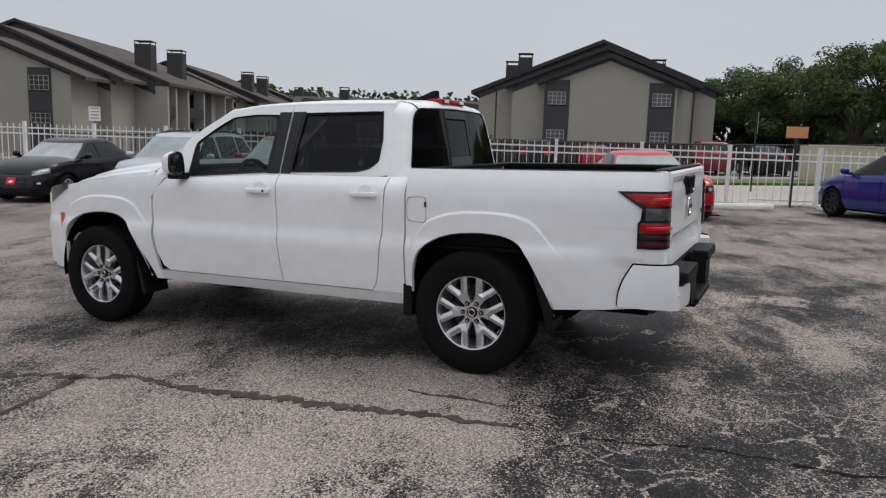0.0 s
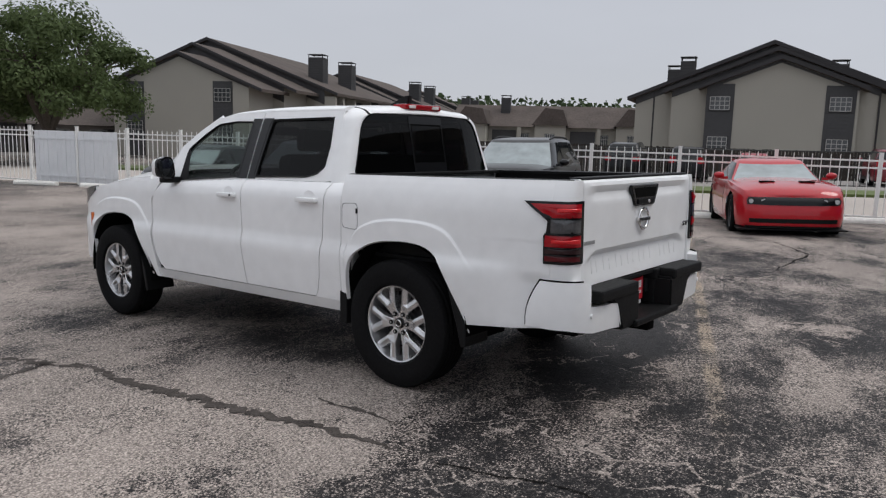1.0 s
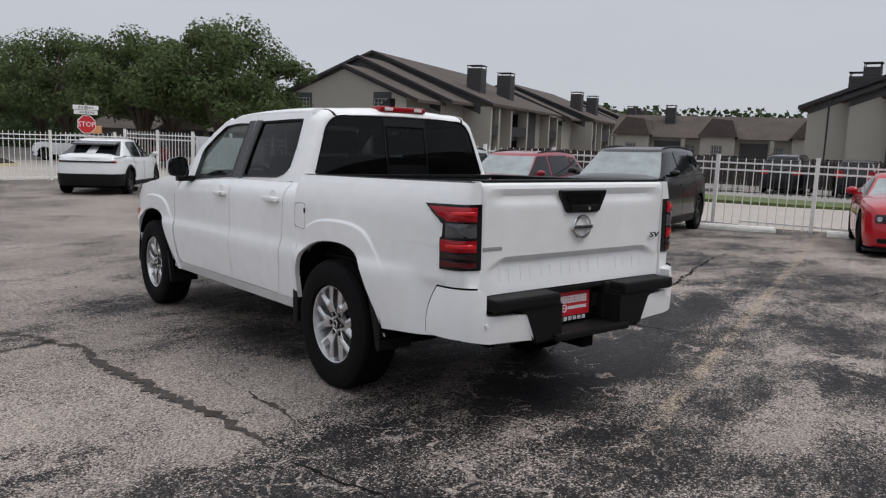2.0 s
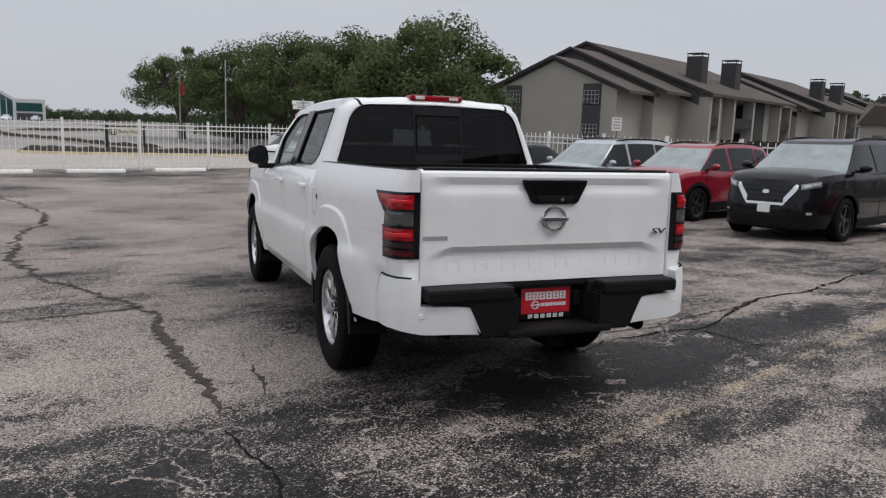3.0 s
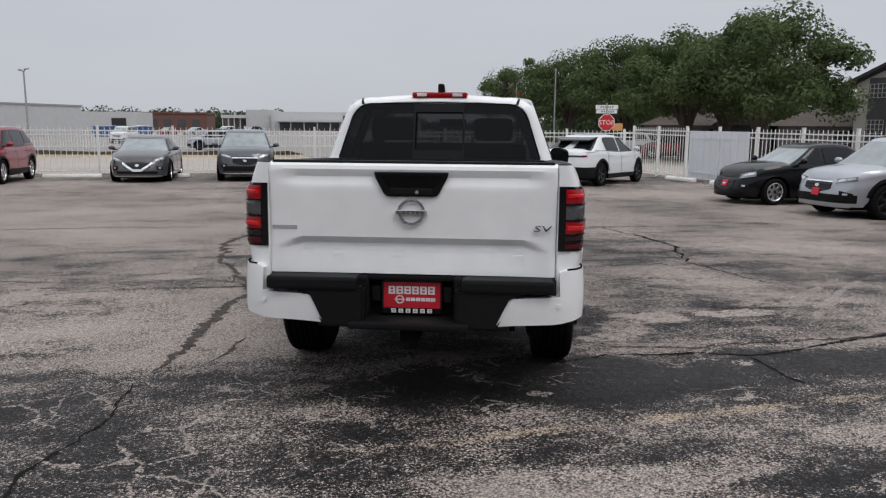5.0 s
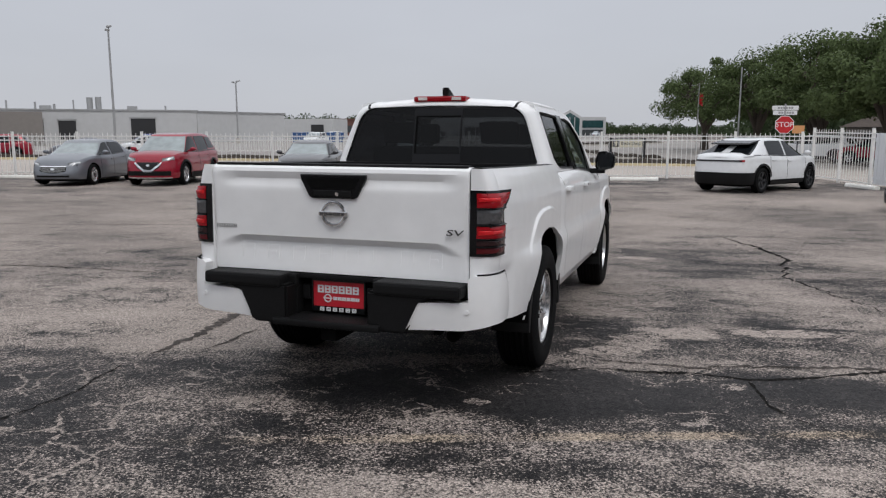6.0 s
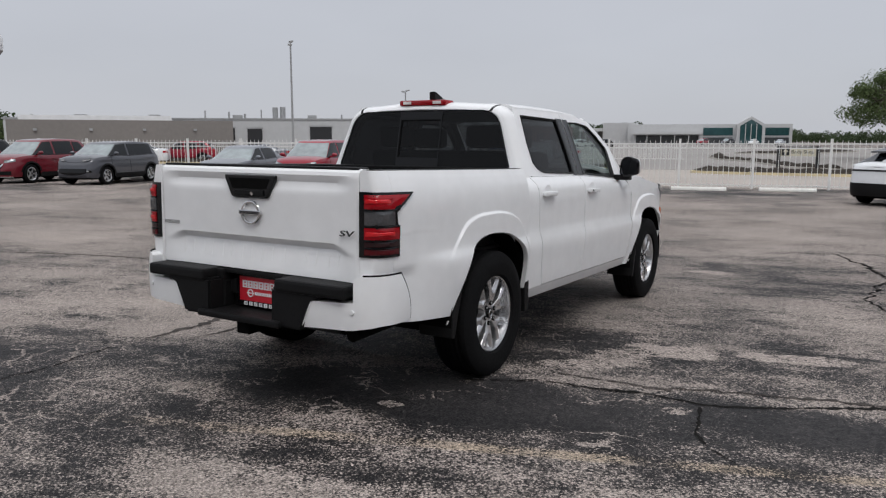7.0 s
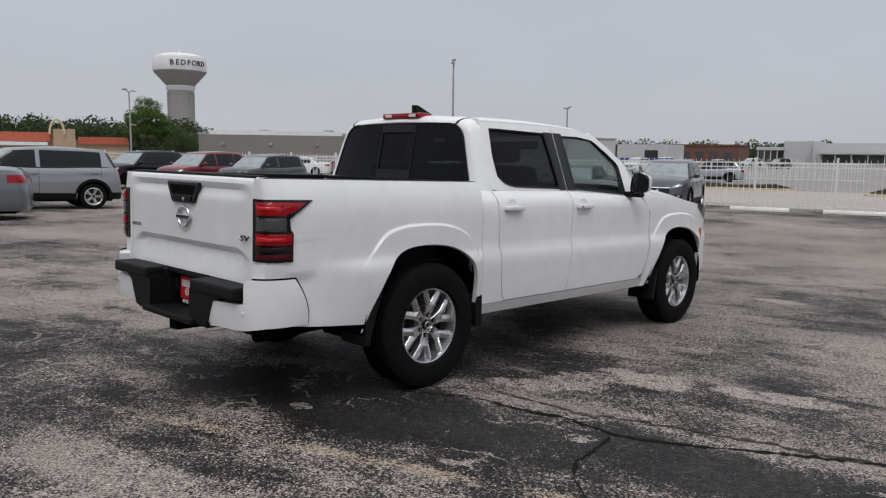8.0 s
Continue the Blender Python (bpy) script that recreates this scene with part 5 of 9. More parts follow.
    if sp.get("clad"):
        zc = sp["clad"]
        for s0, s1 in ((s_of_y(wb - ra - 0.03), s_of_y(ra + 0.03)),):
            patch("cladding", s0, s1, sill - 0.01, sill + zc, M_black_plastic, 0.010, 16, 3)
        for hy in (0.0, wb):
            def rim_at(side, hy):
                def fn(a, b):
                    an = lerp(-1.35, 1.35, a)
                    rad = lerp(ra, ra + 0.07, b)
                    y, z = hy + rad * math.sin(an), r * 0.98 + rad * math.cos(an)
                    p = surf(s_of_y(y), max(z, sill), 0.008)
                    return (side * p[0], y, max(z, sill))
                return fn
            for side in (1, -1):
                sheet("arch_trim", rim_at(side, hy), 18, 2, M_black_plastic, car)
    # door joints
    for y in [g["b"], c_y + 0.02, yc - 0.28] if not sp.get("coupe") else [yc - 0.25, c_y]:
        s = s_of_y(y)
        patch("door_joint", s - 0.0007, s + 0.0007, lambda q: arch_z(y, ra + 0.02) + 0.10, lambda q: smooth_at(top, y) - 0.01, M_under_and_shade, 0.0025, 1, 8)
    # mirrors
    for side in (1, -1):
        bm = bmesh.new()
        bmesh.ops.create_uvsphere(bm, u_segments=14, v_segments=8, radius=1, matrix=Matrix.LocRotScale((side * (half + 0.07), yc - 0.42, smooth_at(top, yc - 0.4) + 0.10), None, (0.105, 0.07, 0.068)))
        box(bm, side * (half - 0.10), side * (half + 0.04), yc - 0.45, yc - 0.40, smooth_at(top, yc - 0.4) + 0.02, smooth_at(top, yc - 0.4) + 0.07)
        part("mirror", bm, sp.get("mirror", color), car, smooth=True)
    for side in (1, -1):
        for y in (g["b"] + 0.12, c_y + 0.18)[:1 if sp.get("coupe") else 2]:
            p = surf(side * s_of_y(y), smooth_at(top, y) - 0.13, 0.02)
            part("door_handle", boxbm(p[0] - 0.015, p[0] + 0.015, y - 0.10, y + 0.10, p[2] - 0.014, p[2] + 0.014, bevel=0.006), sp.get("handle", color), car)
    if sp.get("rails"):
        for side in (1, -1):
            bm = bmesh.new()
            xs = side * (hw1 - 0.055)
            rise = lambda y: zr_ - 0.05 * ((y - (yf + yr) / 2) / max(0.5, (yf - yr) / 2)) ** 2 * g.get("arc", 1.0)
            ys_ = np.linspace(yf - 0.22, yr + 0.12, 7)
            pts_ = [(xs, y, rise(y) + (0.010 if q in (0, 6) else 0.042)) for q, y in enumerate(ys_)]
            for p, q in zip(pts_, pts_[1:]):
                tube(bm, p, q, 0.020)
            part("roof_rail", bm, M_black_plastic, car)
    # wheels
    w = sp.get("tw", 0.225)
    rim = sp.get("rim", r * 0.70)
    for y in (0.0, wb):
        spoke_wheel(car, Matrix.Translation((half - w / 2 - 0.015, y, r)), r, w, rim, sp.get("spokes", 5), sp.get("rimmat", M_rim), sp.get("twin", False))
        spoke_wheel(car, Matrix.Translation((-half + w / 2 + 0.015, y, r)) @ Matrix.Rotation(math.pi, 4, "Z"), r, w, rim, sp.get("spokes", 5), sp.get("rimmat", M_rim), sp.get("twin", False))
    extra = sp.get("extra")
    if extra:
        extra(car, surf, patch, s_of_y)
    return car


def sedan(L=4.7, W=1.83, H=1.45, wb=2.75, fo=0.9, r=0.325, **kw):
    ro = L - wb - fo
    d = dict(W=W, H=H, wb=wb, fo=fo, ro=ro, r=r, sill=0.20,
             top=[(-ro, 0.92), (-ro + 0.25, 1.03), (0.1, 1.02), (wb * 0.5, 0.95), (wb - 0.35, 0.94), (wb + 0.25, 0.88), (wb + fo - 0.22, 0.76), (wb + fo, 0.62)],
             g=dict(yc=wb - 0.20, yf=wb - 1.05, yr=0.35, yd=-0.42, b=wb * 0.50, c=0.42, cend=0.22, hw=W / 2 * 0.66),
             lights=dict(head=(0.075, 0.15, 0.60, 0.72), grille=(0.055, 0.36, 0.64), tail=(0.84, 0.93, 0.78, 0.94), plate=None))
    d.update(kw)
    return d


def suv(L=4.6, W=1.86, H=1.68, wb=2.68, fo=0.9, r=0.36, **kw):
    ro = L - wb - fo
    d = dict(W=W, H=H, wb=wb, fo=fo, ro=ro, r=r, sill=0.26, clad=0.16, nf=3.0, nr=5.0, nose=0.06, tail=0.05,
             top=[(-ro, 1.02), (-ro + 0.3, 1.10), (0.1, 1.09), (wb * 0.5, 1.05), (wb - 0.35, 1.06), (wb + 0.3, 1.03), (wb + fo - 0.2, 0.93), (wb + fo, 0.78)],
             g=dict(yc=wb + 0.02, yf=wb - 0.82, yr=-ro + 0.62, yd=-ro + 0.16, b=wb * 0.52, c=0.34, cend=0.34, quarter=True, hw=W / 2 * 0.68),
             lights=dict(head=(0.075, 0.14, 0.74, 0.86), grille=(0.06, 0.52, 0.80), tail=(0.84, 0.92, 0.84, 1.04), plate=None))
    d.update(kw)
    return d


def car_paint(name, col, metal=0.0):
    """Glossy clear-coated car paint."""
    return mat(name, col, 0.32, metal, var=0.06, grain=9, large=1.1, coat=0.5 if max(col) < 0.02 else 0.9, rvar=0.04, spec=0.1)


P_black = car_paint("black_car_paint", (0.004, 0.004, 0.005))
P_silver = car_paint("silver_car_paint", (0.42, 0.44, 0.47), 0.4)
P_red = car_paint("red_car_paint", (0.27, 0.008, 0.024), 0.15)
P_bright_red = car_paint("bright_red_car_paint", (0.42, 0.010, 0.018), 0.0)
P_blue = car_paint("blue_car_paint", (0.022, 0.028, 0.19), 0.3)
P_grey = car_paint("dark_grey_car_paint", (0.085, 0.083, 0.088), 0.4)
P_slate = car_paint("slate_car_paint", (0.080, 0.082, 0.094), 0.3)
P_steel = car_paint("steel_blue_car_paint", (0.17, 0.18, 0.20), 0.4)
P_pale_titanium = car_paint("pale_titanium_car_paint", (0.30, 0.31, 0.33), 0.4)
P_maroon = car_paint("maroon_car_paint", (0.17, 0.015, 0.025), 0.2)
P_white = car_paint("white_car_paint", (0.72, 0.73, 0.74))
P_teal = car_paint("pale_teal_car_paint", (0.25, 0.36, 0.36), 0.3)


def car_at(fn_name, label, sp, color, u, v, heading, category="car"):
    """Places a car by the middle of its nose in lot coordinates; heading is where the nose points, in degrees from +v."""
    h = radians(heading)
    back = sp["wb"] + sp["fo"]
    return make_car(fn_name, label, on_lot(u + back * math.sin(h), v - back * math.cos(h), heading), sp, color, category)


def coupe_extra(car, surf, patch, s_of_y):
    for x in (-0.34, 0.34):
        part("hood_scoop", boxbm(x - 0.13, x + 0.13, 3.02, 3.16, 0.93, 0.98, bevel=0.015), M_under_and_shade, car)
    for x in (-0.70, -0.50, 0.50, 0.70):
        y = surf(1e-6, 0.645)[1] - 0.16 * abs(x) ** 2.5
        h = part("headlight", tube(bmesh.new(), (x, y - 0.15, 0.645), (x, y + 0.018, 0.645), 0.066, 0.066, 18), M_rim_dark, car, "dark-rimmed round headlight")
        part("lamp_lens", tube(bmesh.new(), (x, y, 0.645), (x, y + 0.024, 0.645), 0.046, 0.040, 16), M_clear_lens, h)
    part("splitter", boxbm(-0.9, 0.9, 3.3, 3.82, 0.13, 0.16, bevel=0.01), M_black_plastic, car)


SPEC_coupe = sedan(5.02, 1.94, 1.38, 2.95, 0.93, 0.36, coupe=True, nf=4.2, nose=0.03, sill=0.19, spokes=5, rimmat=M_rim_dark, rim=0.27, tw=0.28, twin=True, extra=coupe_extra,
                   top=[(-1.14, 0.98), (-0.9, 1.02), (0.1, 1.02), (1.4, 0.95), (2.2, 0.94), (3.2, 0.88), (3.65, 0.81), (3.88, 0.72)],
                   g=dict(yc=2.35, yf=1.45, yr=0.55, yd=-0.45, b=0.75, c=0.55, cend=0.3, rear_side=False, hw=0.62),
                   lights=dict(head=(0.30, 0.301, 0.60, 0.61), grille=(0.125, 0.575, 0.715), taper=0.1, tail=(0.9, 0.99, 0.8, 0.95), ix=0.115, iz=0.34, fogs=False))
SPEC_small_sedan = sedan(4.38, 1.73, 1.45, 2.58, 0.84, 0.315, spokes=7, lights=dict(head=(0.085, 0.165, 0.62, 0.75), grille=(0.06, 0.32, 0.60), bars=M_rim_dark, badge=True, tail=(0.84, 0.93, 0.78, 0.94), plate=M_plate_red, pz=0.42))
SPEC_wagon = suv(4.86, 1.875, 1.68, 2.745, 0.95, 0.36, rails=True, clad=0.2, rimmat=M_rim_dark,
                 top=[(-1.16, 1.0), (-0.9, 1.06), (0.1, 1.06), (1.4, 1.01), (2.4, 1.02), (3.0, 0.99), (3.5, 0.90), (3.7, 0.76)],
                 lights=dict(head=(0.075, 0.15, 0.72, 0.83), grille=(0.06, 0.54, 0.74), bars=M_rim_dark, frame=M_chrome, badge=True, lip=M_steel, tail=(0.84, 0.92, 0.8, 1.0), plate=M_plate_red, pz=0.46, ix=0.15, iz=0.50))
SPEC_compact_suv = suv(4.63, 1.865, 1.66, 2.755, 0.90, 0.36, rimmat=M_rim_dark, rails=True, lights=dict(head=(0.115, 0.150, 0.52, 0.66), grille=(0.080, 0.45, 0.665), bars=M_rim_dark, badge=True, taper=0.75, tail=(0.84, 0.92, 0.8, 1.0), ix=0.13, iz=0.40, fogs=False))
SPEC_large_suv = suv(5.0, 1.98, 1.80, 2.90, 0.98, 0.385, rails=True, clad=0.14, rimmat=M_rim_dark,
                top=[(-1.12, 1.12), (-0.8, 1.20), (0.1, 1.20), (1.5, 1.16), (2.5, 1.17), (3.2, 1.16), (3.65, 1.11), (3.88, 1.02)],
                lights=dict(head=(0.09, 0.145, 0.90, 1.01), grille=(0.074, 0.68, 0.955), bars=M_rim_dark, sides=True, badge=True, taper=0.8, tail=(0.84, 0.92, 0.9, 1.1), plate=M_plate_white, pz=0.50, ix=0.11, iz=0.46))
SPEC_hatch = sedan(4.07, 1.72, 1.40, 2.49, 0.82, 0.295, spokes=7, rimmat=M_rim_dark,
                   top=[(-0.76, 0.92), (-0.55, 0.98), (0.1, 0.97), (1.2, 0.90), (2.2, 0.86), (2.7, 0.80), (3.1, 0.68), (3.31, 0.54)],
                   g=dict(yc=2.45, yf=1.45, yr=-0.15, yd=-0.60, b=1.15, c=0.22, cend=0.25, hw=0.58))
def ev_extra(car, surf, patch, s_of_y):
    part("spoiler", prism([(0.42, 1.545), (-0.26, 1.44), (-0.30, 1.40), (0.30, 1.47)], -0.60, 0.60, "x"), M_gloss_black, car, "black roof spoiler")
    part("hatch_lip", prism([(-0.50, 1.16), (-0.74, 1.10), (-0.78, 1.06), (-0.55, 1.09)], -0.62, 0.62, "x"), M_gloss_black, car)


SPEC_ev = suv(4.92, 1.93, 1.62, 2.98, 0.95, 0.37, clad=0.12, rimmat=M_rim_dark, nr=3.6, extra=ev_extra,
              g=dict(yc=2.9, yf=1.85, yr=0.30, yd=-0.80, b=1.42, c=0.40, cend=0.3, hw=0.62),
              lights=dict(head=(0.075, 0.14, 0.74, 0.82), grille=(0.06, 0.55, 0.80), tail=(0.862, 0.885, 0.91, 0.965), tail_bar=True, wide_bar=True, rear_black=0.60))
SPEC_mid_sedan = sedan(4.88, 1.83, 1.46, 2.775, 0.98, 0.335, lights=dict(head=(0.08, 0.16, 0.64, 0.76), grille=(0.062, 0.40, 0.62), vee=True, badge=True, lip=M_steel, tail=(0.84, 0.93, 0.78, 0.94), ix=0.10, iz=0.36))
SPEC_family_suv = suv(4.6, 1.855, 1.68, 2.66, 0.93, 0.355, lights=dict(head=(0.075, 0.145, 0.76, 0.86), grille=(0.065, 0.54, 0.755), frame=M_chrome, badge=True, lip=M_chrome, tail=(0.84, 0.92, 0.9, 1.2), ix=0.12, iz=0.50))
SPEC_long_sedan = sedan(4.85, 1.865, 1.47, 2.805, 0.95, 0.33, spokes=8, lights=dict(head=(0.08, 0.16, 0.62, 0.74), grille=(0.070, 0.40, 0.60), frame=M_chrome, badge=True, bars=M_steel, tail=(0.84, 0.93, 0.78, 0.94), ix=0.085, iz=0.33, fogs=False))
SPEC_sharp_suv = suv(4.69, 1.84, 1.70, 2.705, 0.95, 0.36, lights=dict(head=(0.075, 0.15, 0.78, 0.90), grille=(0.06, 0.50, 0.755), vee=True, badge=True, lip=M_chrome, fogs=False, tail=(0.84, 0.92, 0.86, 1.06), ix=0.12, iz=0.48))
SPEC_boxy_hatch = suv(4.2, 1.80, 1.60, 2.60, 0.83, 0.335, nf=4.2, nr=7, spokes=5, twin=True,
                top=[(-0.77, 1.02), (-0.6, 1.07), (0.1, 1.07), (1.2, 1.04), (2.2, 1.05), (2.8, 1.02), (3.2, 0.95), (3.43, 0.80)],
                g=dict(yc=2.62, yf=1.85, yr=-0.42, yd=-0.68, b=1.28, c=-0.22, cend=0.24, quarter=False, hw=0.64),
                lights=dict(head=(0.065, 0.14, 0.86, 0.94), grille=(0.10, 0.36, 0.60), tail=(0.865, 0.915, 0.86, 1.06), rear_black=0.44, ix=0.10, iz=0.34))

# right-hand row, backed up to the side fence, noses towards the truck (heading 90 points to -u)
car_at("sport_coupe", "bright red muscle coupe with black hood scoops, parked by the fence", SPEC_coupe, P_bright_red, 9.6, -2.55, 98)
car_at("suv", "black three-row suv with chrome grille trim, parked", SPEC_large_suv, P_black, 9.15, 2.75, 92)
car_at("suv", "dark red compact suv with black grille, parked", SPEC_compact_suv, P_red, 10.0, 6.0, 90)
car_at("wagon", "silver wagon with black cladding and roof rails, parked", SPEC_wagon, P_silver, 9.95, 8.7, 90)
car_at("sedan", "black small sedan with a red dealer plate, parked", SPEC_small_sedan, P_black, 9.75, 11.65, 90)
car_at("hatchback", "blue small hatchback parked by the side fence", SPEC_hatch, P_blue, 12.5, -6.5, -70)
# front row, noses towards the truck (180) or towards the fence (0)
car_at("crossover", "white electric crossover with black roof trim, nose to the fence", SPEC_ev, P_white, 11.47, 20.5, -49)
car_at("suv", "dark grey compact suv parked at the front fence", SPEC_family_suv, P_slate, -1.8, 20.2, 180)
car_at("sedan", "dark grey sedan with chrome grille trim, parked", SPEC_mid_sedan, P_grey, -5.0, 19.9, 180)
car_at("suv", "red compact suv with chrome grille, parked at the fence", SPEC_sharp_suv, P_red, -9.5, 18.7, 180)
car_at("sedan", "silver blue sedan parked at the front fence", SPEC_long_sedan, P_steel, -12.5, 18.6, 180)
car_at("hatchback", "dark slate boxy hatchback parked at the fence", SPEC_boxy_hatch, P_slate, -18.2, 18.7, 180)
car_at("suv", "maroon compact suv parked at the fence", SPEC_sharp_suv, P_maroon, -21.6, 18.6, 180)
car_at("suv", "black compact suv parked at the fence", SPEC_sharp_suv, P_black, -25.2, 18.4, 180)
car_at("sedan", "pale teal sedan parked at the fence", SPEC_small_sedan, P_teal, -29.0, 18.5, 180)

# ---- the white crew-cab pickup: x right, y forward, rear axle at y = 0 ----
WB = 3.20
WHEEL_R = 0.385
HUB_Z = 0.385
truck = thing("pickup_truck", pose(-0.008, 0, 0, -1.72, 0, 0), "white crew-cab pickup truck with black bumper and smoked tail lights", "pickup truck")
SIDE_Z = [(0.36, 0.872), (0.42, 0.886), (0.50, 0.900), (0.62, 0.912), (0.74, 0.922), (0.79, 0.918), (0.84, 0.903), (0.95, 0.902), (1.08, 0.900), (1.16, 0.888), (1.22, 0.868), (1.26, 0.85), (1.30, 0.835)]
PLAN_Y = [(-1.14, -0.075), (-1.02, -0.052), (-0.9, -0.036), (-0.6, -0.016), (-0.3, -0.006), (0.3, -0.004), (2.6, -0.006), (3.2, -0.008), (3.6, -0.035), (3.85, -0.11), (4.02, -0.25)]


LEDGE = [(-0.60, 0.76), (-0.53, 0.82), (-0.47, 0.886), (-0.42, 0.945), (-0.36, 0.983), (-0.25, 1.010), (-0.10, 1.018), (0.02, 1.016), (0.15, 0.998), (0.24, 0.968), (0.30, 0.935), (0.345, 0.875), (0.37, 0.80)]
ARCH = [(-0.545, 0.36), (-0.52, 0.462), (-0.445, 0.632), (-0.39, 0.738), (-0.325, 0.824), (-0.245, 0.868), (-0.14, 0.886), (0.0, 0.886), (0.16, 0.862), (0.29, 0.800), (0.360, 0.710), (0.388, 0.58), (0.398, 0.36)]
HUBS = ((0.0, 0.0), (WB, -0.02))       # wheel centre, shift of its arch


def soft(a, b, x):
    k = min(1.0, max(0.0, (x - a) / (b - a)))
    return k * k * (3 - 2 * k)


def side_x(y, z):
    """Half width of the body at (y, z), with the pressed ledges over the wheels."""
    x = smooth_at(SIDE_Z, z)
    if y < -0.5 and z < 0.95:      # the lower swell dies out towards the tail
        x -= max(0.0, x - 0.900) * soft(-0.5, -0.95, y) + 0.016 * soft(-0.80, -0.93, y) * soft(0.80, 0.72, z)
    x += smooth_at(PLAN_Y, y)
    for hy, sh in HUBS:
        d = y - hy - sh
        if -0.62 < d < 0.44:
            x += 0.015 * soft(0.0, 0.016, smooth_at(LEDGE, d) - z) * soft(-0.62, -0.40, d) * soft(0.43, 0.35, d) * soft(0.48, 0.66, z)
    return x


def arch_low(y, base):
    """Lower edge of the side panels: the sill line, or the wheel arch with its slanted rear side."""
    z = base
    for hy, sh in HUBS:
        d = y - hy - sh
        if ARCH[0][0] < d < ARCH[-1][0]:
            z = max(z, smooth_at(ARCH, d))
    return z


def cols_for(y0, y1, n):
    """Steps from y0 to y1, closer round the wheel arches."""
    ys = set(np.linspace(y0, y1, n))
    for hy, sh in HUBS:
        for a in np.linspace(-1.5708, 1.5708, 41):
            y = hy + sh - 0.0735 + 0.4714 * math.sin(a)
            if y0 < y < y1:
                ys.add(y)
    return sorted(ys)


def side_panel(name, side, ys, low, high, rows, material, label="", lip=0.03, shear=None):
    """A body panel: columns at ys, from low(y) to high(y); shear(y, z) moves a point along y for slanted joints."""
    nu, nv = len(ys) - 1, rows

    def fn(a, b):
        y = ys[round(a * nu)]
        z = lerp(low(y), high(y), b)
        yy = y + (shear(y, z) if shear else 0)
        return (side * side_x(yy, z), yy, z)
    return sheet(name, fn, nu, nv, material, truck, label, lip=lambda p: Vector((-side * lip, 0, 0)), sharp=40)


def flip_if(ob, side):
    if side > 0:
        ob.data.flip_normals()
    return ob


ROOF_EDGE = [(0.36, 1.655), (0.6, 1.678), (1.0, 1.692), (1.4, 1.69), (1.75, 1.675), (2.02, 1.645)]
JOINT_Z = [(0.5, 1.668), (1.4, 1.678), (1.75, 1.670), (2.0, 1.645)]
BELT_Z = [(1.45, 1.205), (1.93, 1.184), (2.3, 1.165), (2.6, 1.160)]


def upper_x(y, z):
    """Half width of the cab above the belt."""
    k = (z - 1.20) / 0.48
    t = min(1.0, max(0.0, (0.75 - y) / 0.20))
    return 0.828 - 0.155 * k - 0.02 * k * k - 0.014 * t * t


def up(side, y, z, out=0.0):
    return (side * (upper_x(y, z) + out), y, z)


def loop_ring(name, outer, inner, side, material, rows=3, step=6, out0=0.0, out1=0.0, surface=up, label="", parent=None, depth=0.035):
    """A band between two matching outlines of (y, z) on the cab's side (or another surface), turned inwards at both rims."""
    def run(pts):
        res = []
        for p, q in zip(pts, pts[1:] + pts[:1]):
            for k in range(step):
                res.append((lerp(p[0], q[0], k / step), lerp(p[1], q[1], k / step)))
        return res
    a, b = run(outer), run(inner)
    n = len(a)
    vs, fs = [], []
    levels = [(0, -depth)] + [(k / rows, 0) for k in range(rows + 1)] + [(1, -depth)]
    for t, dp in levels:
        for p, q in zip(a, b):
            vs.append(surface(side, lerp(p[0], q[0], t), lerp(p[1], q[1], t), lerp(out0, out1, t) + dp))
    for j in range(len(levels) - 1):
        for i in range(n):
            k = (i + 1) % n
            f = (j * n + i, j * n + k, (j + 1) * n + k, (j + 1) * n + i)
            fs.append(f if side > 0 else f[::-1])
    ob = mesh_ob(name, vs, fs, material, parent or truck, label, sharp=40)
    return ob


def loop_fill(name, outline, side, material, out=0.0, surface=up, label="", parent=None, step=6, thick=0.006):
    """A pane filling an outline of (y, z)."""
    pts = []
    for p, q in zip(outline, outline[1:] + outline[:1]):
        for k in range(step):
            pts.append((lerp(p[0], q[0], k / step), lerp(p[1], q[1], k / step)))
    c = (sum(p[0] for p in pts) / len(pts), sum(p[1] for p in pts) / len(pts))
    n = len(pts)
    vs, fs = [], []
    for t in (1.0, 0.66, 0.33):
        for p in pts:
            vs.append(surface(side, lerp(c[0], p[0], t), lerp(c[1], p[1], t), out))
    vs.append(surface(side, c[0], c[1], out))
    for j in range(2):
        for i in range(n):
            k = (i + 1) % n
            f = (j * n + i, j * n + k, (j + 1) * n + k, (j + 1) * n + i)
            fs.append(f if side > 0 else f[::-1])
    for i in range(n):
        f = (2 * n + i, 2 * n + (i + 1) % n, 3 * n)
        fs.append(f if side > 0 else f[::-1])
    ob = mesh_ob(name, vs, fs, material, parent or truck, label)
    want = Vector(surface(side, c[0], c[1], out + 0.05)) - Vector(vs[-1])
    if ob.data.polygons[0].normal.dot(want) < 0:
        ob.data.flip_normals()
    return ob


def rounded(pts, r=0.03, k=3):
    """Cuts the corners of an outline."""
    res = []
    n = len(pts)
    for i in range(n):
        p0, p, p1 = Vector(pts[i - 1]), Vector(pts[i]), Vector(pts[(i + 1) % n])
        a, b = (p0 - p), (p1 - p)
        ra, rb = min(r, a.length * 0.4), min(r, b.length * 0.4)
        a, b = p + a.normalized() * ra, p + b.normalized() * rb
        for j in range(k):
            t = j / (k - 1)
            q = a * (1 - t) ** 2 + p * 2 * t * (1 - t) + b * t * t
            res.append((q.x, q.y))
    return res


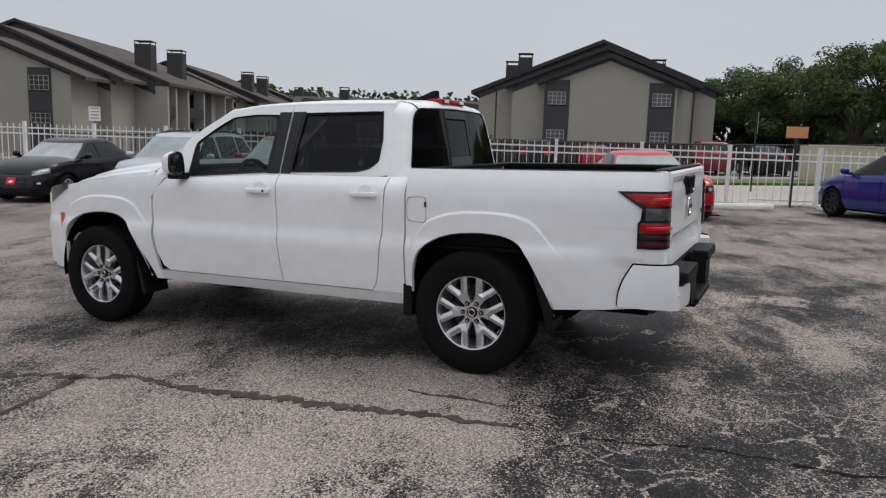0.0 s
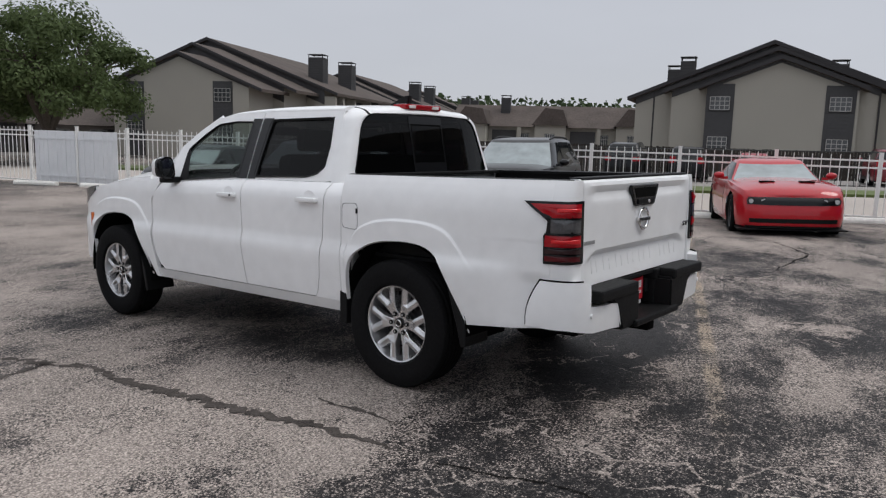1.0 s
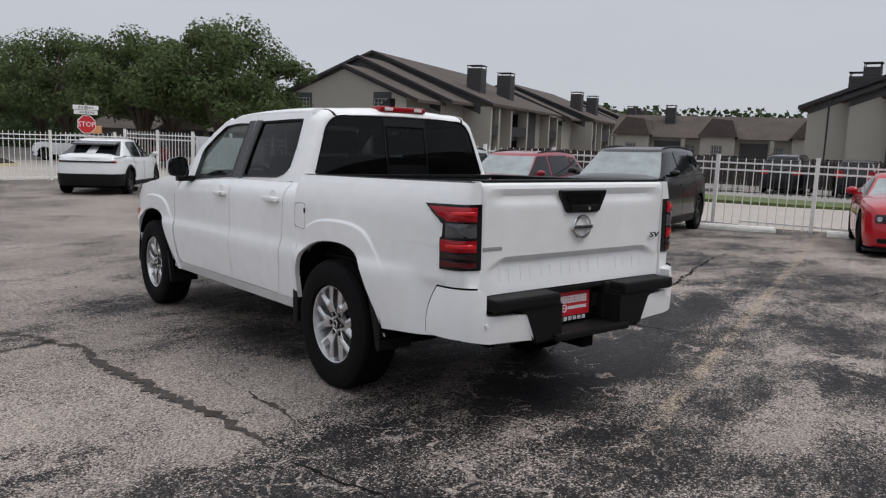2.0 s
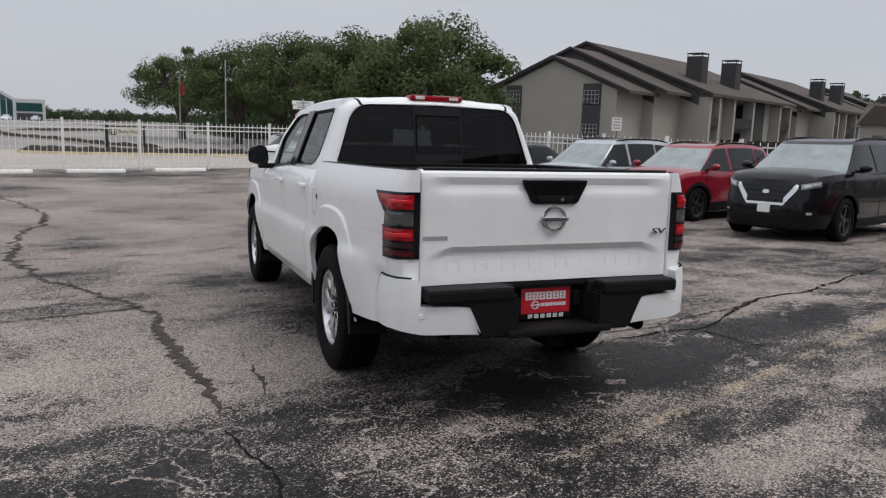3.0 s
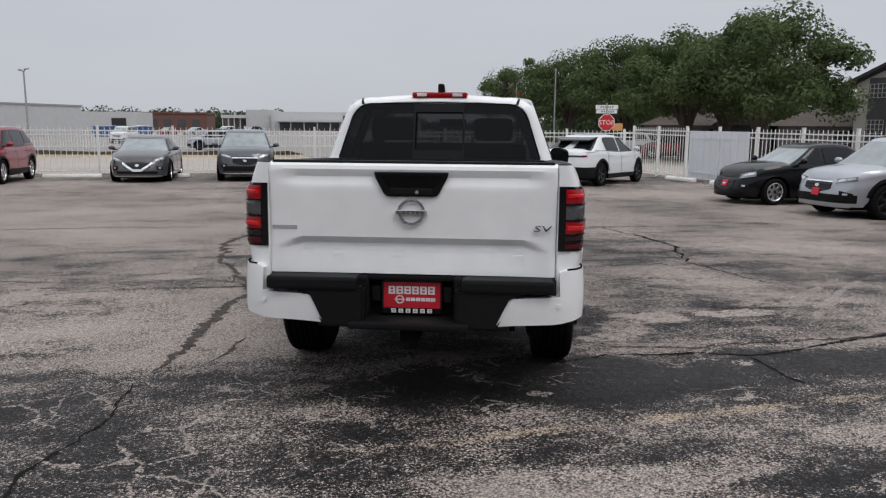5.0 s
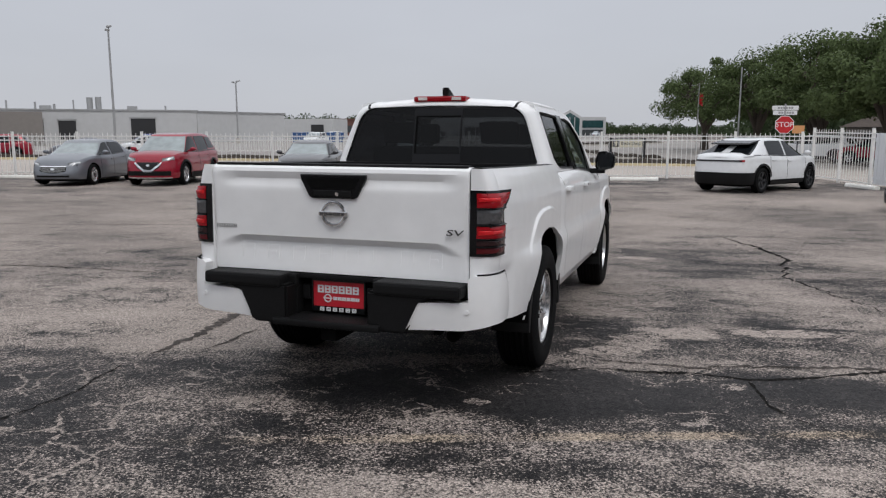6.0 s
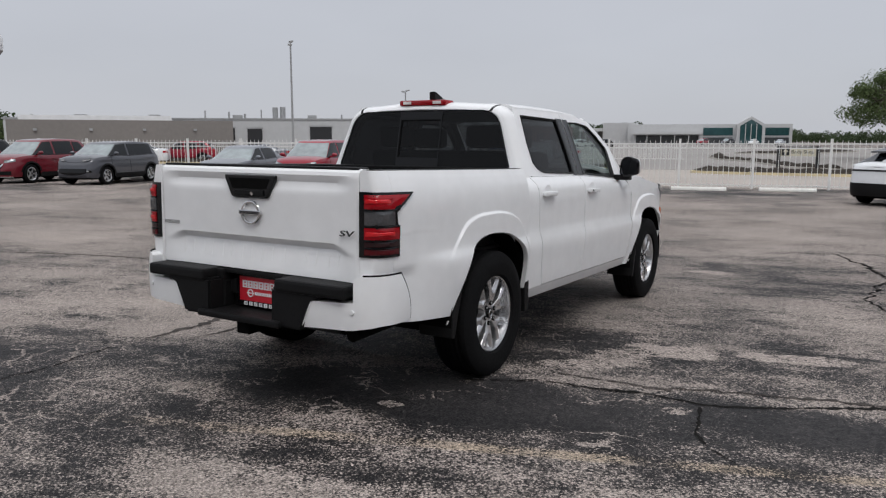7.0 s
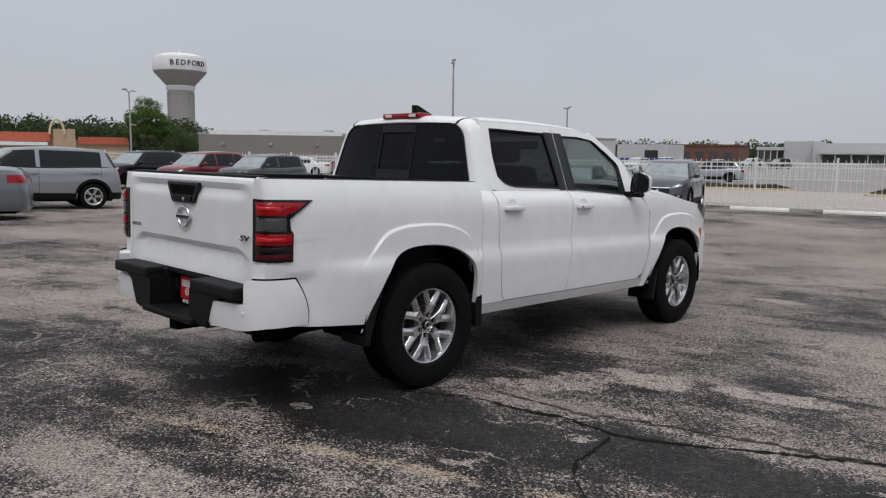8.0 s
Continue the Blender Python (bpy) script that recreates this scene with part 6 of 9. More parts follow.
BELT = 1.205
SILL = 0.425
for side in (-1, 1):
    # bed side, front fender, doors, rocker
    ys = cols_for(-1.02, 0.435, 120)
    flip_if(side_panel("bed_side", side, ys, lambda y: arch_low(y, curve_at([(-1.02, 0.505), (-0.88, 0.490), (-0.52, 0.460)], y) if y < 0 else 0.435), lambda y: 1.262, 84, M_white, "white bed side panel"), -side)
    # front fender
    ys = cols_for(2.60, 3.86, 110)
    flip_if(side_panel("fender", side, ys, lambda y: arch_low(y, 0.40), lambda y: curve_at([(2.6, 1.185), (3.2, 1.13), (3.6, 1.075), (3.86, 1.0)], y), 72, M_white, shear=lambda y, z: -0.16 * max(0, (y - 2.6 < 0.3) * (1 - (y - 2.6) / 0.3)) * max(0, (z - 1.02) / 0.18) if z > 1.02 else -0.05 * max(0, (y - 2.6 < 0.3) * (1 - (y - 2.6) / 0.3)) * max(0, (0.7 - z) / 0.25)), -side)
    # doors below the belt, with joints of 7 mm
    front_edge = lambda z: curve_at([(0.43, 2.34), (0.50, 2.50), (0.62, 2.565), (0.95, 2.594), (1.05, 2.58), (1.21, 2.42)], z)
    rear_edge = lambda z: curve_at([(0.43, 0.72), (0.50, 0.66), (0.62, 0.632), (0.9, 0.605), (1.21, 0.588)], z)

    def shoulder(y, z, zb):
        """The doors round inwards below the belt."""
        t = min(1, max(0, (z - zb + 0.085) / 0.085))
        x = side_x(y, z)
        return lerp(x, upper_x(y, z) + 0.003, t * t * min(1, max(0, (2.62 - y) / 0.3)))

    def door(name, y_lo, y_hi):
        def fn(a, b):
            zb = curve_at(BELT_Z, lerp(y_lo(1.2), y_hi(1.2), a))
            z = lerp(0.475, zb, b)
            y = lerp(y_lo(z), y_hi(z), a)
            return (side * shoulder(y, z, zb), y, z)
        return flip_if(sheet(name, fn, 18, 20, M_white, truck, "", lip=lambda p: Vector((-side * 0.035, 0, 0)), sharp=40), -side)
    bj = lambda z: curve_at([(0.47, 1.40), (0.75, 1.430), (1.21, 1.454)], z)
    d_r = door("rear_door", lambda z: rear_edge(z) + 0.004, lambda z: bj(z) - 0.004)
    d_f = door("front_door", lambda z: bj(z) + 0.004, lambda z: front_edge(z) - 0.004)
    # rocker under the doors, cab corner behind them
    def rocker(a, b):
        y = lerp(0.445, 2.62, a)
        z = lerp(0.395, 0.468, b)
        return (side * (side_x(y, z) - 0.004 - 0.02 * (1 - b)), y, z)
    flip_if(sheet("rocker", rocker, 20, 3, M_white, truck, lip=lambda p: Vector((-side * 0.06, 0, 0))), -side)

    def corner(a, b):
        z = lerp(0.47, BELT, b)
        y = lerp(0.452, rear_edge(z) - 0.004, a)
        return (side * (shoulder(y, z, BELT) - 0.012 * (1 - a) ** 2), y, z)
    flip_if(sheet("cab_corner", corner, 4, 16, M_white, truck, lip=lambda p: Vector((-side * 0.04, 0, 0))), -side)

    # window surrounds on the doors
    f_in = [(2.28, 1.175), (1.93, 1.195), (1.553, 1.216), (1.530, 1.614), (1.75, 1.619), (1.955, 1.602), (2.10, 1.522), (2.26, 1.417)]
    f_out = [(2.45, 1.162), (1.93, 1.185), (1.458, 1.206), (1.445, 1.674), (1.75, 1.666), (2.0, 1.641), (2.165, 1.556), (2.36, 1.431)]
    r_in = [(1.385, 1.220), (0.835, 1.231), (0.745, 1.253), (0.686, 1.300), (0.680, 1.44), (0.712, 1.626), (1.345, 1.624)]
    r_out = [(1.450, 1.207), (0.80, 1.207), (0.66, 1.207), (0.592, 1.216), (0.602, 1.44), (0.648, 1.664), (1.437, 1.674)]
    loop_ring("window_frame", f_out, f_in, side, M_white, parent=d_f)
    loop_ring("window_frame", r_out, r_in, side, M_white, parent=d_r)
    # black pillar trim
    for yb0, yb1, yt0, yt1, dd in ((1.459, 1.575, 1.447, 1.55, d_f), (1.365, 1.449, 1.325, 1.435, d_r)):
        loop_fill("pillar_trim", [(yb1, 1.211), (yb0, 1.211), (yt0, 1.632), (yt1, 1.632)], side, M_gloss_black, 0.004, parent=dd)
    loop_fill("window_sail", [(2.285, 1.178), (2.17, 1.184), (2.225, 1.405), (2.255, 1.415)], side, M_black_plastic, 0.003, parent=d_f)
    # gaskets and panes
    shrink = lambda pts, k: [(lerp(sum(p[0] for p in pts) / len(pts), y, 1 - k), lerp(sum(p[1] for p in pts) / len(pts), z, 1 - k * 1.6)) for y, z in pts]
    for pts, dd, gl, g_label in ((f_in, d_f, M_clear, "clear door glass"), (r_in, d_r, M_tint, "dark privacy glass")):
        loop_ring("gasket", rounded(pts, 0.035), rounded(shrink(pts, 0.042), 0.03), side, M_black_plastic, rows=1, step=3, out0=0.006, out1=-0.004, parent=dd, depth=0.012)
        loop_fill("window_glass", rounded(shrink(pts, 0.03), 0.03), side, gl, -0.012, label=g_label, parent=dd, step=3)
    # door handles with a cupped plate
    for y, dd in ((1.60, d_f), (0.75, d_r)):
        x = side_x(y, 1.09)
        h = part("door_handle", boxbm(side * (x - 0.004), side * (x + 0.036), y - 0.105, y + 0.085, 1.078, 1.108, bevel=0.010), M_white, dd, smooth=True)
        vs = [(side * (x + 0.0025), y, 1.09)] + [(side * (side_x(y, 1.09) + 0.002), y - 0.02 + 0.062 * math.cos(a), 1.093 + 0.062 * math.sin(a)) for a in np.linspace(0, 2 * math.pi, 25)[:-1]]
        mesh_ob("handle_cup", vs, [((0, i + 1, (i + 1) % 24 + 1) if side < 0 else (0, (i + 1) % 24 + 1, i + 1)) for i in range(24)], M_white, dd)
        if y > 1:
            part("key_cylinder", tube(bmesh.new(), (side * (x + 0.02), y - 0.075, 1.093), (side * (x + 0.038), y - 0.075, 1.093), 0.008), M_gloss_black, h)
    # A pillar and roof rail
    def a_pillar(a, b):
        y = lerp(1.95, 2.60, a)
        z = curve_at([(1.95, 1.652), (2.0, 1.642), (2.165, 1.557), (2.36, 1.432), (2.46, 1.30), (2.60, 1.14)], y)
        p = Vector((side * (upper_x(y, z) - 0.001), y, z))
        q = Vector((side * lerp(0.60, 0.765, a), lerp(2.02, 2.70, a), lerp(1.668, 1.185, a)))
        return p.lerp(q, b) + Vector((0, 0, 0.008)) * math.sin(math.pi * b)
    flip_if(sheet("a_pillar", a_pillar, 12, 5, M_white, truck, lip=lambda p: Vector((-side * 0.01, -0.02, -0.03))), -side)

    # mirror: housing, glass, foot
    def mirror_skin(a, b):
        t = 2 * math.pi * a
        k = [0.80, 0.98, 1.0, 0.93, 0.70, 0.30][round(b * 5)]
        dy = [-0.052, -0.048, -0.025, 0.03, 0.062, 0.075][round(b * 5)]
        c, sn = math.cos(t), math.sin(t)
        ex = math.copysign(abs(c) ** 0.55, c)
        ez = math.copysign(abs(sn) ** 0.55, sn)
        return (side * (0.975 + 0.088 * k * ex + 0.010 * ez * (ex < 0)), 2.290 + dy - 0.02 * ex * 1.0, 1.272 + 0.086 * k * ez - 0.012 * (ex > 0.3) * ez)
    mir = sheet("mirror", lambda a, b: mirror_skin(a, lerp(0.4, 1.0, b)), 28, 3, M_white, truck, "white-capped door mirror with a black rim", sharp=50)
    sheet("mirror_rim", lambda a, b: mirror_skin(a, lerp(0.0, 0.4, b)), 28, 2, M_gloss_black, mir, "black rim", sharp=50)
    def mirror_pane(a, b):
        t = 2 * math.pi * a
        c, sn = math.cos(t), math.sin(t)
        ex, ez = math.copysign(abs(c) ** 0.55, c) * b, math.copysign(abs(sn) ** 0.55, sn) * b
        return (side * (0.975 + 0.072 * ex), 2.2395 - 0.02 * ex, 1.272 + 0.071 * ez)
    sheet("mirror_glass", mirror_pane, 28, 3, M_mirror, mir, "mirror glass")
    part("mirror_foot", boxbm(side * 0.80, side * 0.97, 2.26, 2.355, 1.158, 1.203, bevel=0.015), M_black_plastic, mir, smooth=True)
    # mud flaps and liners
    for poly, x_in in (([(0.392, 0.53), (0.455, 0.535), (0.458, 0.335), (0.398, 0.33)], 0.70),
                       ([(-0.400, 0.655), (-0.432, 0.650), (-0.476, 0.560), (-0.526, 0.450), (-0.530, 0.335), (-0.495, 0.330), (-0.462, 0.46)], 0.68),
                       ([(2.790, 0.55), (2.765, 0.50), (2.735, 0.43), (2.705, 0.27), (2.735, 0.265), (2.765, 0.40)], 0.66)):
        bm = prism(poly, side * x_in, side * (side_x(poly[0][0], 0.55) - 0.004))
        bmesh.ops.bevel(bm, geom=bm.edges[:], offset=0.004, segments=1, affect="EDGES")
        part("mud_flap", bm, M_black_plastic, truck)
    for hy, sh in HUBS:
        def liner(a, b):
            an = lerp(-1.75, 1.75, a)
            return (side * lerp(0.50, 0.892, b), hy + sh + (0.53 if an < 0 else 0.43) * math.sin(an), HUB_Z + 0.02 + 0.49 * math.cos(an) * (1.0 if math.cos(an) > 0 else 0.6))
        sheet("wheel_liner", liner, 20, 2, M_under_and_shade, truck)
        # rolled arch edge
        def edge(a, b):
            y = hy + sh - 0.0735 + 0.460 * math.sin(lerp(-1.5, 1.55, a))
            z = arch_low(y, 0.40)
            return (side * (side_x(y, z) - 0.012 * b), y, z - 0.002 - 0.004 * b)
        sheet("arch_edge", edge, 30, 1, M_white, truck)

# ---- cab rear: one shell from the roof and pillars round to the window ----
def rear_face(side, x, z, out=0.0):
    return (x, 0.445 + 0.180 * (z - 1.25) + 0.062 * (abs(x) / 0.8) ** 3.0 - out, z)


def roof_z(x, y):
    """Height of the roof skin."""
    ze = smooth_at(ROOF_EDGE, y)
    t = min(1, abs(x) / (upper_x(y, ze) + 0.004))
    return ze - 0.012 + 0.052 * (1 - t ** 2.6) + 0.010 * math.exp(-((t - 0.80) / 0.07) ** 2)


def half_section(y, low=1.59):
    """Half outline of the cab across: up the side, round the corner, over to the middle."""
    pts = [(upper_x(y, z), z) for z in np.linspace(1.165, low, 14)]
    a, m, e = Vector(pts[-1]), Vector((upper_x(y, lerp(low, 1.69, 0.75)), lerp(low, roof_z(0.5, y), 0.85))), Vector((0.50, roof_z(0.50, y)))
    for k in range(1, 11):
        t = k / 10
        q = a * (1 - t) ** 2 + m * 2 * t * (1 - t) + e * t * t
        pts.append((q.x, q.y))
    pts += [(0.50 * (1 - k / 10), roof_z(0.50 * (1 - k / 10), y)) for k in range(1, 11)]
    return pts


def half_window():
    """Matching half outline of the rear window."""
    pts = [(lerp(0.722, 0.630, k / 13), lerp(1.250, 1.54, k / 13)) for k in range(14)]
    pts[0], pts[1] = (0.672, 1.243), (0.706, 1.253)
    pts[2] = (0.716, 1.276)
    a, m, e = Vector(pts[13]), Vector((0.590, 1.655)), Vector((0.46, 1.652))
    for k in range(1, 11):
        t = k / 10
        q = a * (1 - t) ** 2 + m * 2 * t * (1 - t) + e * t * t
        pts.append((q.x, q.y))
    return pts + [(0.45 * (1 - k / 10), 1.652 + 0.008 * k / 10) for k in range(1, 11)]


def both(half):
    return [(-x, z) for x, z in half] + [(x, z) for x, z in half[::-1]][1:]


SECT, WIN = both(half_section(0.62)), both(half_window())


def shell(i, t):
    """Point i of the outline; t 0: at the doors' rear joint, 0.5: round the edge, 1: at the window."""
    n = len(SECT)
    p0, p1 = Vector(SECT[max(0, i - 1)]), Vector(SECT[min(n - 1, i + 1)])
    nrm = Vector((p0.y - p1.y, p1.x - p0.x)).normalized()
    p = Vector(SECT[i])
    if t < 0.5:
        a = t / 0.5 * math.pi / 2
        q = p - nrm * 0.045 * (1 - math.cos(a))
        y_end = rear_face(1, q.x, q.y)[1]
        start = lerp(0.588, 0.650, max(0, min(1, (q.y - 1.215) / 0.45)))
        return (q.x, lerp(start, y_end, math.sin(a)), q.y)
    q = (p - nrm * 0.045).lerp(Vector(WIN[i]), (t - 0.5) / 0.5)
    return rear_face(1, q.x, q.y, 0.004 * math.sin(math.pi * (t - 0.5) / 0.5))


NS = len(SECT) - 1
LV = [0, 0.08, 0.16, 0.24, 0.32, 0.40, 0.46, 0.5, 0.62, 0.75, 0.88, 1.0]
back = sheet("cab_back", lambda a, b: shell(round(a * NS), LV[round(b * 11)]), NS, 11, M_white, truck, lip=lambda p: Vector((0, 0.02, 0)), sharp=55)
part("cab_back_panel", boxbm(-0.78, 0.78, 0.455, 0.475, 0.60, 1.246), M_white, back)
wpts = [(x, z) for x, z in WIN[1:-1]]
loop_ring("gasket", wpts, [(x * 0.985, lerp(1.45, z, 0.972)) for x, z in wpts], 1, M_gloss_black, surface=rear_face, rows=1, step=1, out0=0.003, out1=0.001, depth=0.012)
W_HALF = sorted([(z, x * 0.990) for x, z in half_window()[2:25]])


def rear_pane(a, b):
    z = lerp(1.248, 1.650, b)
    return rear_face(1, (2 * a - 1) * (curve_at(W_HALF, z) - 0.012 * (b < 0.05)), z, -0.003)


flip_if(sheet("rear_glass", rear_pane, 28, 14, M_tint, truck, "dark privacy rear glass with a sliding middle pane"), -1)
loop_ring("slider_frame", [(-0.180, 1.258), (0.180, 1.258), (0.178, 1.646), (-0.178, 1.646)], [(-0.168, 1.325), (0.168, 1.325), (0.166, 1.592), (-0.166, 1.592)], 1, M_slider, surface=rear_face, rows=1, out0=0.001, out1=0.001, depth=0.004)
loop_ring("slider_gap", [(-0.168, 1.325), (0.168, 1.325), (0.166, 1.592), (-0.166, 1.592)], [(-0.156, 1.328), (0.166, 1.328), (0.164, 1.582), (-0.154, 1.582)], 1, M_under_and_shade, surface=rear_face, rows=1, out0=0.0015, out1=0.0, depth=0.006)


# ---- roof, windscreen, hood, front ----
def roof_fn(a, b):
    y = lerp(0.642, 2.03, b)
    ym = 1.80
    if y < ym:
        x, z = roof_section(y)[round(a * 40)]
        return (x, y, z)
    x0, z0 = roof_section(ym)[round(a * 40)]
    k = (y - ym) / (2.03 - ym)
    t = 2 * a - 1
    ze = 1.663 + 0.030 * (1 - t * t)
    return (lerp(x0, t * 0.605, k), y + 0.085 * (1 - t * t) * k, lerp(z0, ze, k ** 1.4) + (0.0 if abs(t) < 0.95 else -0.010 * k))


def roof_section(y):
    """Section of the roof skin at y, 41 points from corner to corner."""
    full = both(half_section(y, curve_at(JOINT_Z, y) + 0.003)[13:])
    return [full[min(len(full) - 1, round(k * (len(full) - 1) / 40))] for k in range(41)]


roof = sheet("roof", roof_fn, 40, 26, M_white, truck, lip=lambda p: Vector((0, 0, -0.025)), sharp=60)
for s in (-1, 1):    # dark joint strips where the roof meets the side panels, at the rear
    def strip(a, b):
        i = 21 if s < 0 else NS - 21
        p = Vector(shell(i, lerp(0.62, 0.0, a)))
        return p + Vector((s * (0.018 * b - 0.009), -0.002 * (1 - a), 0.001))
    sheet("roof_joint", strip, 12, 2, M_black_plastic, roof, lip=(0, 0, -0.006))


def windscreen(a, b):
    t = 2 * a - 1
    return (t * lerp(0.76, 0.60, b), lerp(2.70, 2.03, b) + 0.09 * (1 - t * t), lerp(1.19, 1.660, b))


sheet("windscreen", windscreen, 12, 8, M_clear, truck, "clear raked windscreen")


def hood_fn(a, b):
    t = 2 * a - 1
    y = lerp(2.66, 3.93, b)
    hw = side_x(min(y, 3.86), 1.1) - 0.035 - 0.10 * b * b
    z = curve_at([(2.6, 1.205), (3.0, 1.175), (3.5, 1.115), (3.8, 1.06), (3.95, 0.99)], y)
    bulge = 0.055 * (1 - abs(t) ** 5) + 0.030 * (1 / (1 + math.exp((abs(t) - 0.62) * 40)))
    return (t * hw, y - 0.10 * t * t * b, z + bulge)


sheet("hood", hood_fn, 36, 16, M_white, truck, lip=(0, 0, -0.04), sharp=60)
sheet("cowl", lambda a, b: (lerp(-0.78, 0.78, a), lerp(2.56, 2.70, b), 1.185 + 0.03 * b), 4, 1, M_black_plastic, truck, lip=(0, 0, -0.05))
part("grille", boxbm(-0.52, 0.52, 3.90, 4.03, 0.70, 1.05, bevel=0.03), M_black_plastic, truck)
for k in range(4):
    part("grille_bar", boxbm(-0.5, 0.5, 4.02, 4.045, 0.74 + k * 0.075, 0.765 + k * 0.075, bevel=0.006), M_gloss_black, truck)
fb = boxbm(-0.82, 0.82, 3.72, 4.09, 0.42, 0.70, bevel=0.05)
for vtx in fb.verts:
    vtx.co.y -= 0.24 * (abs(vtx.co.x) / 0.82) ** 2
part("front_bumper", fb, M_white, truck, "white front bumper", smooth=True)
part("skid_plate", boxbm(-0.6, 0.6, 3.70, 4.02, 0.31, 0.42, bevel=0.03), M_black_plastic, truck)
for s in (-1, 1):
    def head(a, b):
        y = lerp(3.52, 3.92, a)
        x = side_x(min(y, 3.86), 1.0) + 0.008 - 0.5 * max(0, y - 3.80)
        return (s * x, y, lerp(curve_at([(3.5, 1.065), (3.95, 0.86)], y), curve_at([(3.5, 1.10), (3.7, 1.075), (3.95, 0.985)], y), b))
    flip_if(sheet("headlight", head, 8, 4, M_grey_lens, truck, "dark clear-lensed headlight", lip=lambda p: Vector((-s * 0.04, 0, 0))), -s)
    part("side_marker", boxbm(s * (side_x(3.60, 0.80) - 0.01), s * (side_x(3.60, 0.80) + 0.006), 3.585, 3.615, 0.74, 0.86, bevel=0.004), M_amber, truck, "amber side marker")
    part("front_corner", boxbm(s * 0.55, s * 0.80, 3.66, 3.80, 0.50, 1.0, bevel=0.05), M_white, truck)

# ---- bed: tail corners, rails, liner, tailgate ----
TAIL = [(0.0, 0.0, -1.02), (0.05, 0.003, -1.062), (0.10, 0.014, -1.104), (0.13, 0.032, -1.128), (0.16, 0.056, -1.134), (0.20, 0.095, -1.136), (0.26, 0.155, -1.138)]


def tail_pt(side, d, z, out=0.0):
    """Round the bed's rear corner: d = distance from y = -1.02 (negative: forward along the side)."""
    if d <= 0:
        return (side * (side_x(-1.02 - d, z) + out), -1.02 - d, z)
    fit_in = (side_x(-1.02, z) - 0.726) / smooth_at([(t, a) for t, a, _ in TAIL], 0.21)     # the inner edge runs straight beside the gate
    dx = smooth_at([(t, a) for t, a, _ in TAIL], d) * fit_in
    y = smooth_at([(t, b) for t, _, b in TAIL], d)
    e = 0.004
    ddx = (smooth_at([(t, a) for t, a, _ in TAIL], d + e) - smooth_at([(t, a) for t, a, _ in TAIL], max(0, d - e)))
    ddy = (smooth_at([(t, b) for t, _, b in TAIL], d + e) - smooth_at([(t, b) for t, _, b in TAIL], max(0, d - e)))
    ln = math.hypot(ddx, ddy) or 1
    return (side * (side_x(-1.02, z) - dx + out * (-ddy) / ln), y - out * ddx / ln, z)


def tail_outline(name, side, pts, material, out, parent, label="", step=5, depth=0.03, mid=None):
    """A lamp segment bounded by (d, z) corners, lying on the rear corner."""
    lp = []
    for p, q in zip(pts, pts[1:] + pts[:1]):
        for k in range(step):
            lp.append((lerp(p[0], q[0], k / step), lerp(p[1], q[1], k / step)))
    c = mid or (sum(p[0] for p in lp) / len(lp), sum(p[1] for p in lp) / len(lp))
    vs, fs, n = [], [], len(lp)
    for t, o in ((1.0, -depth), (1.0, out), (0.7, out + 0.002), (0.35, out + 0.003)):
        for d, z in lp:
            vs.append(tail_pt(side, lerp(c[0], d, t), lerp(c[1], z, t), o))
    vs.append(tail_pt(side, c[0], c[1], out + 0.003))
    for j in range(3):
        for i in range(n):
            k = (i + 1) % n
            f = (j * n + i, j * n + k, (j + 1) * n + k, (j + 1) * n + i)
            fs.append(f[::-1] if side > 0 else f)
    for i in range(n):
        f = (3 * n + i, 3 * n + (i + 1) % n, 4 * n)
        fs.append(f[::-1] if side > 0 else f)
    return mesh_ob(name, vs, fs, material, parent, label, sharp=45)


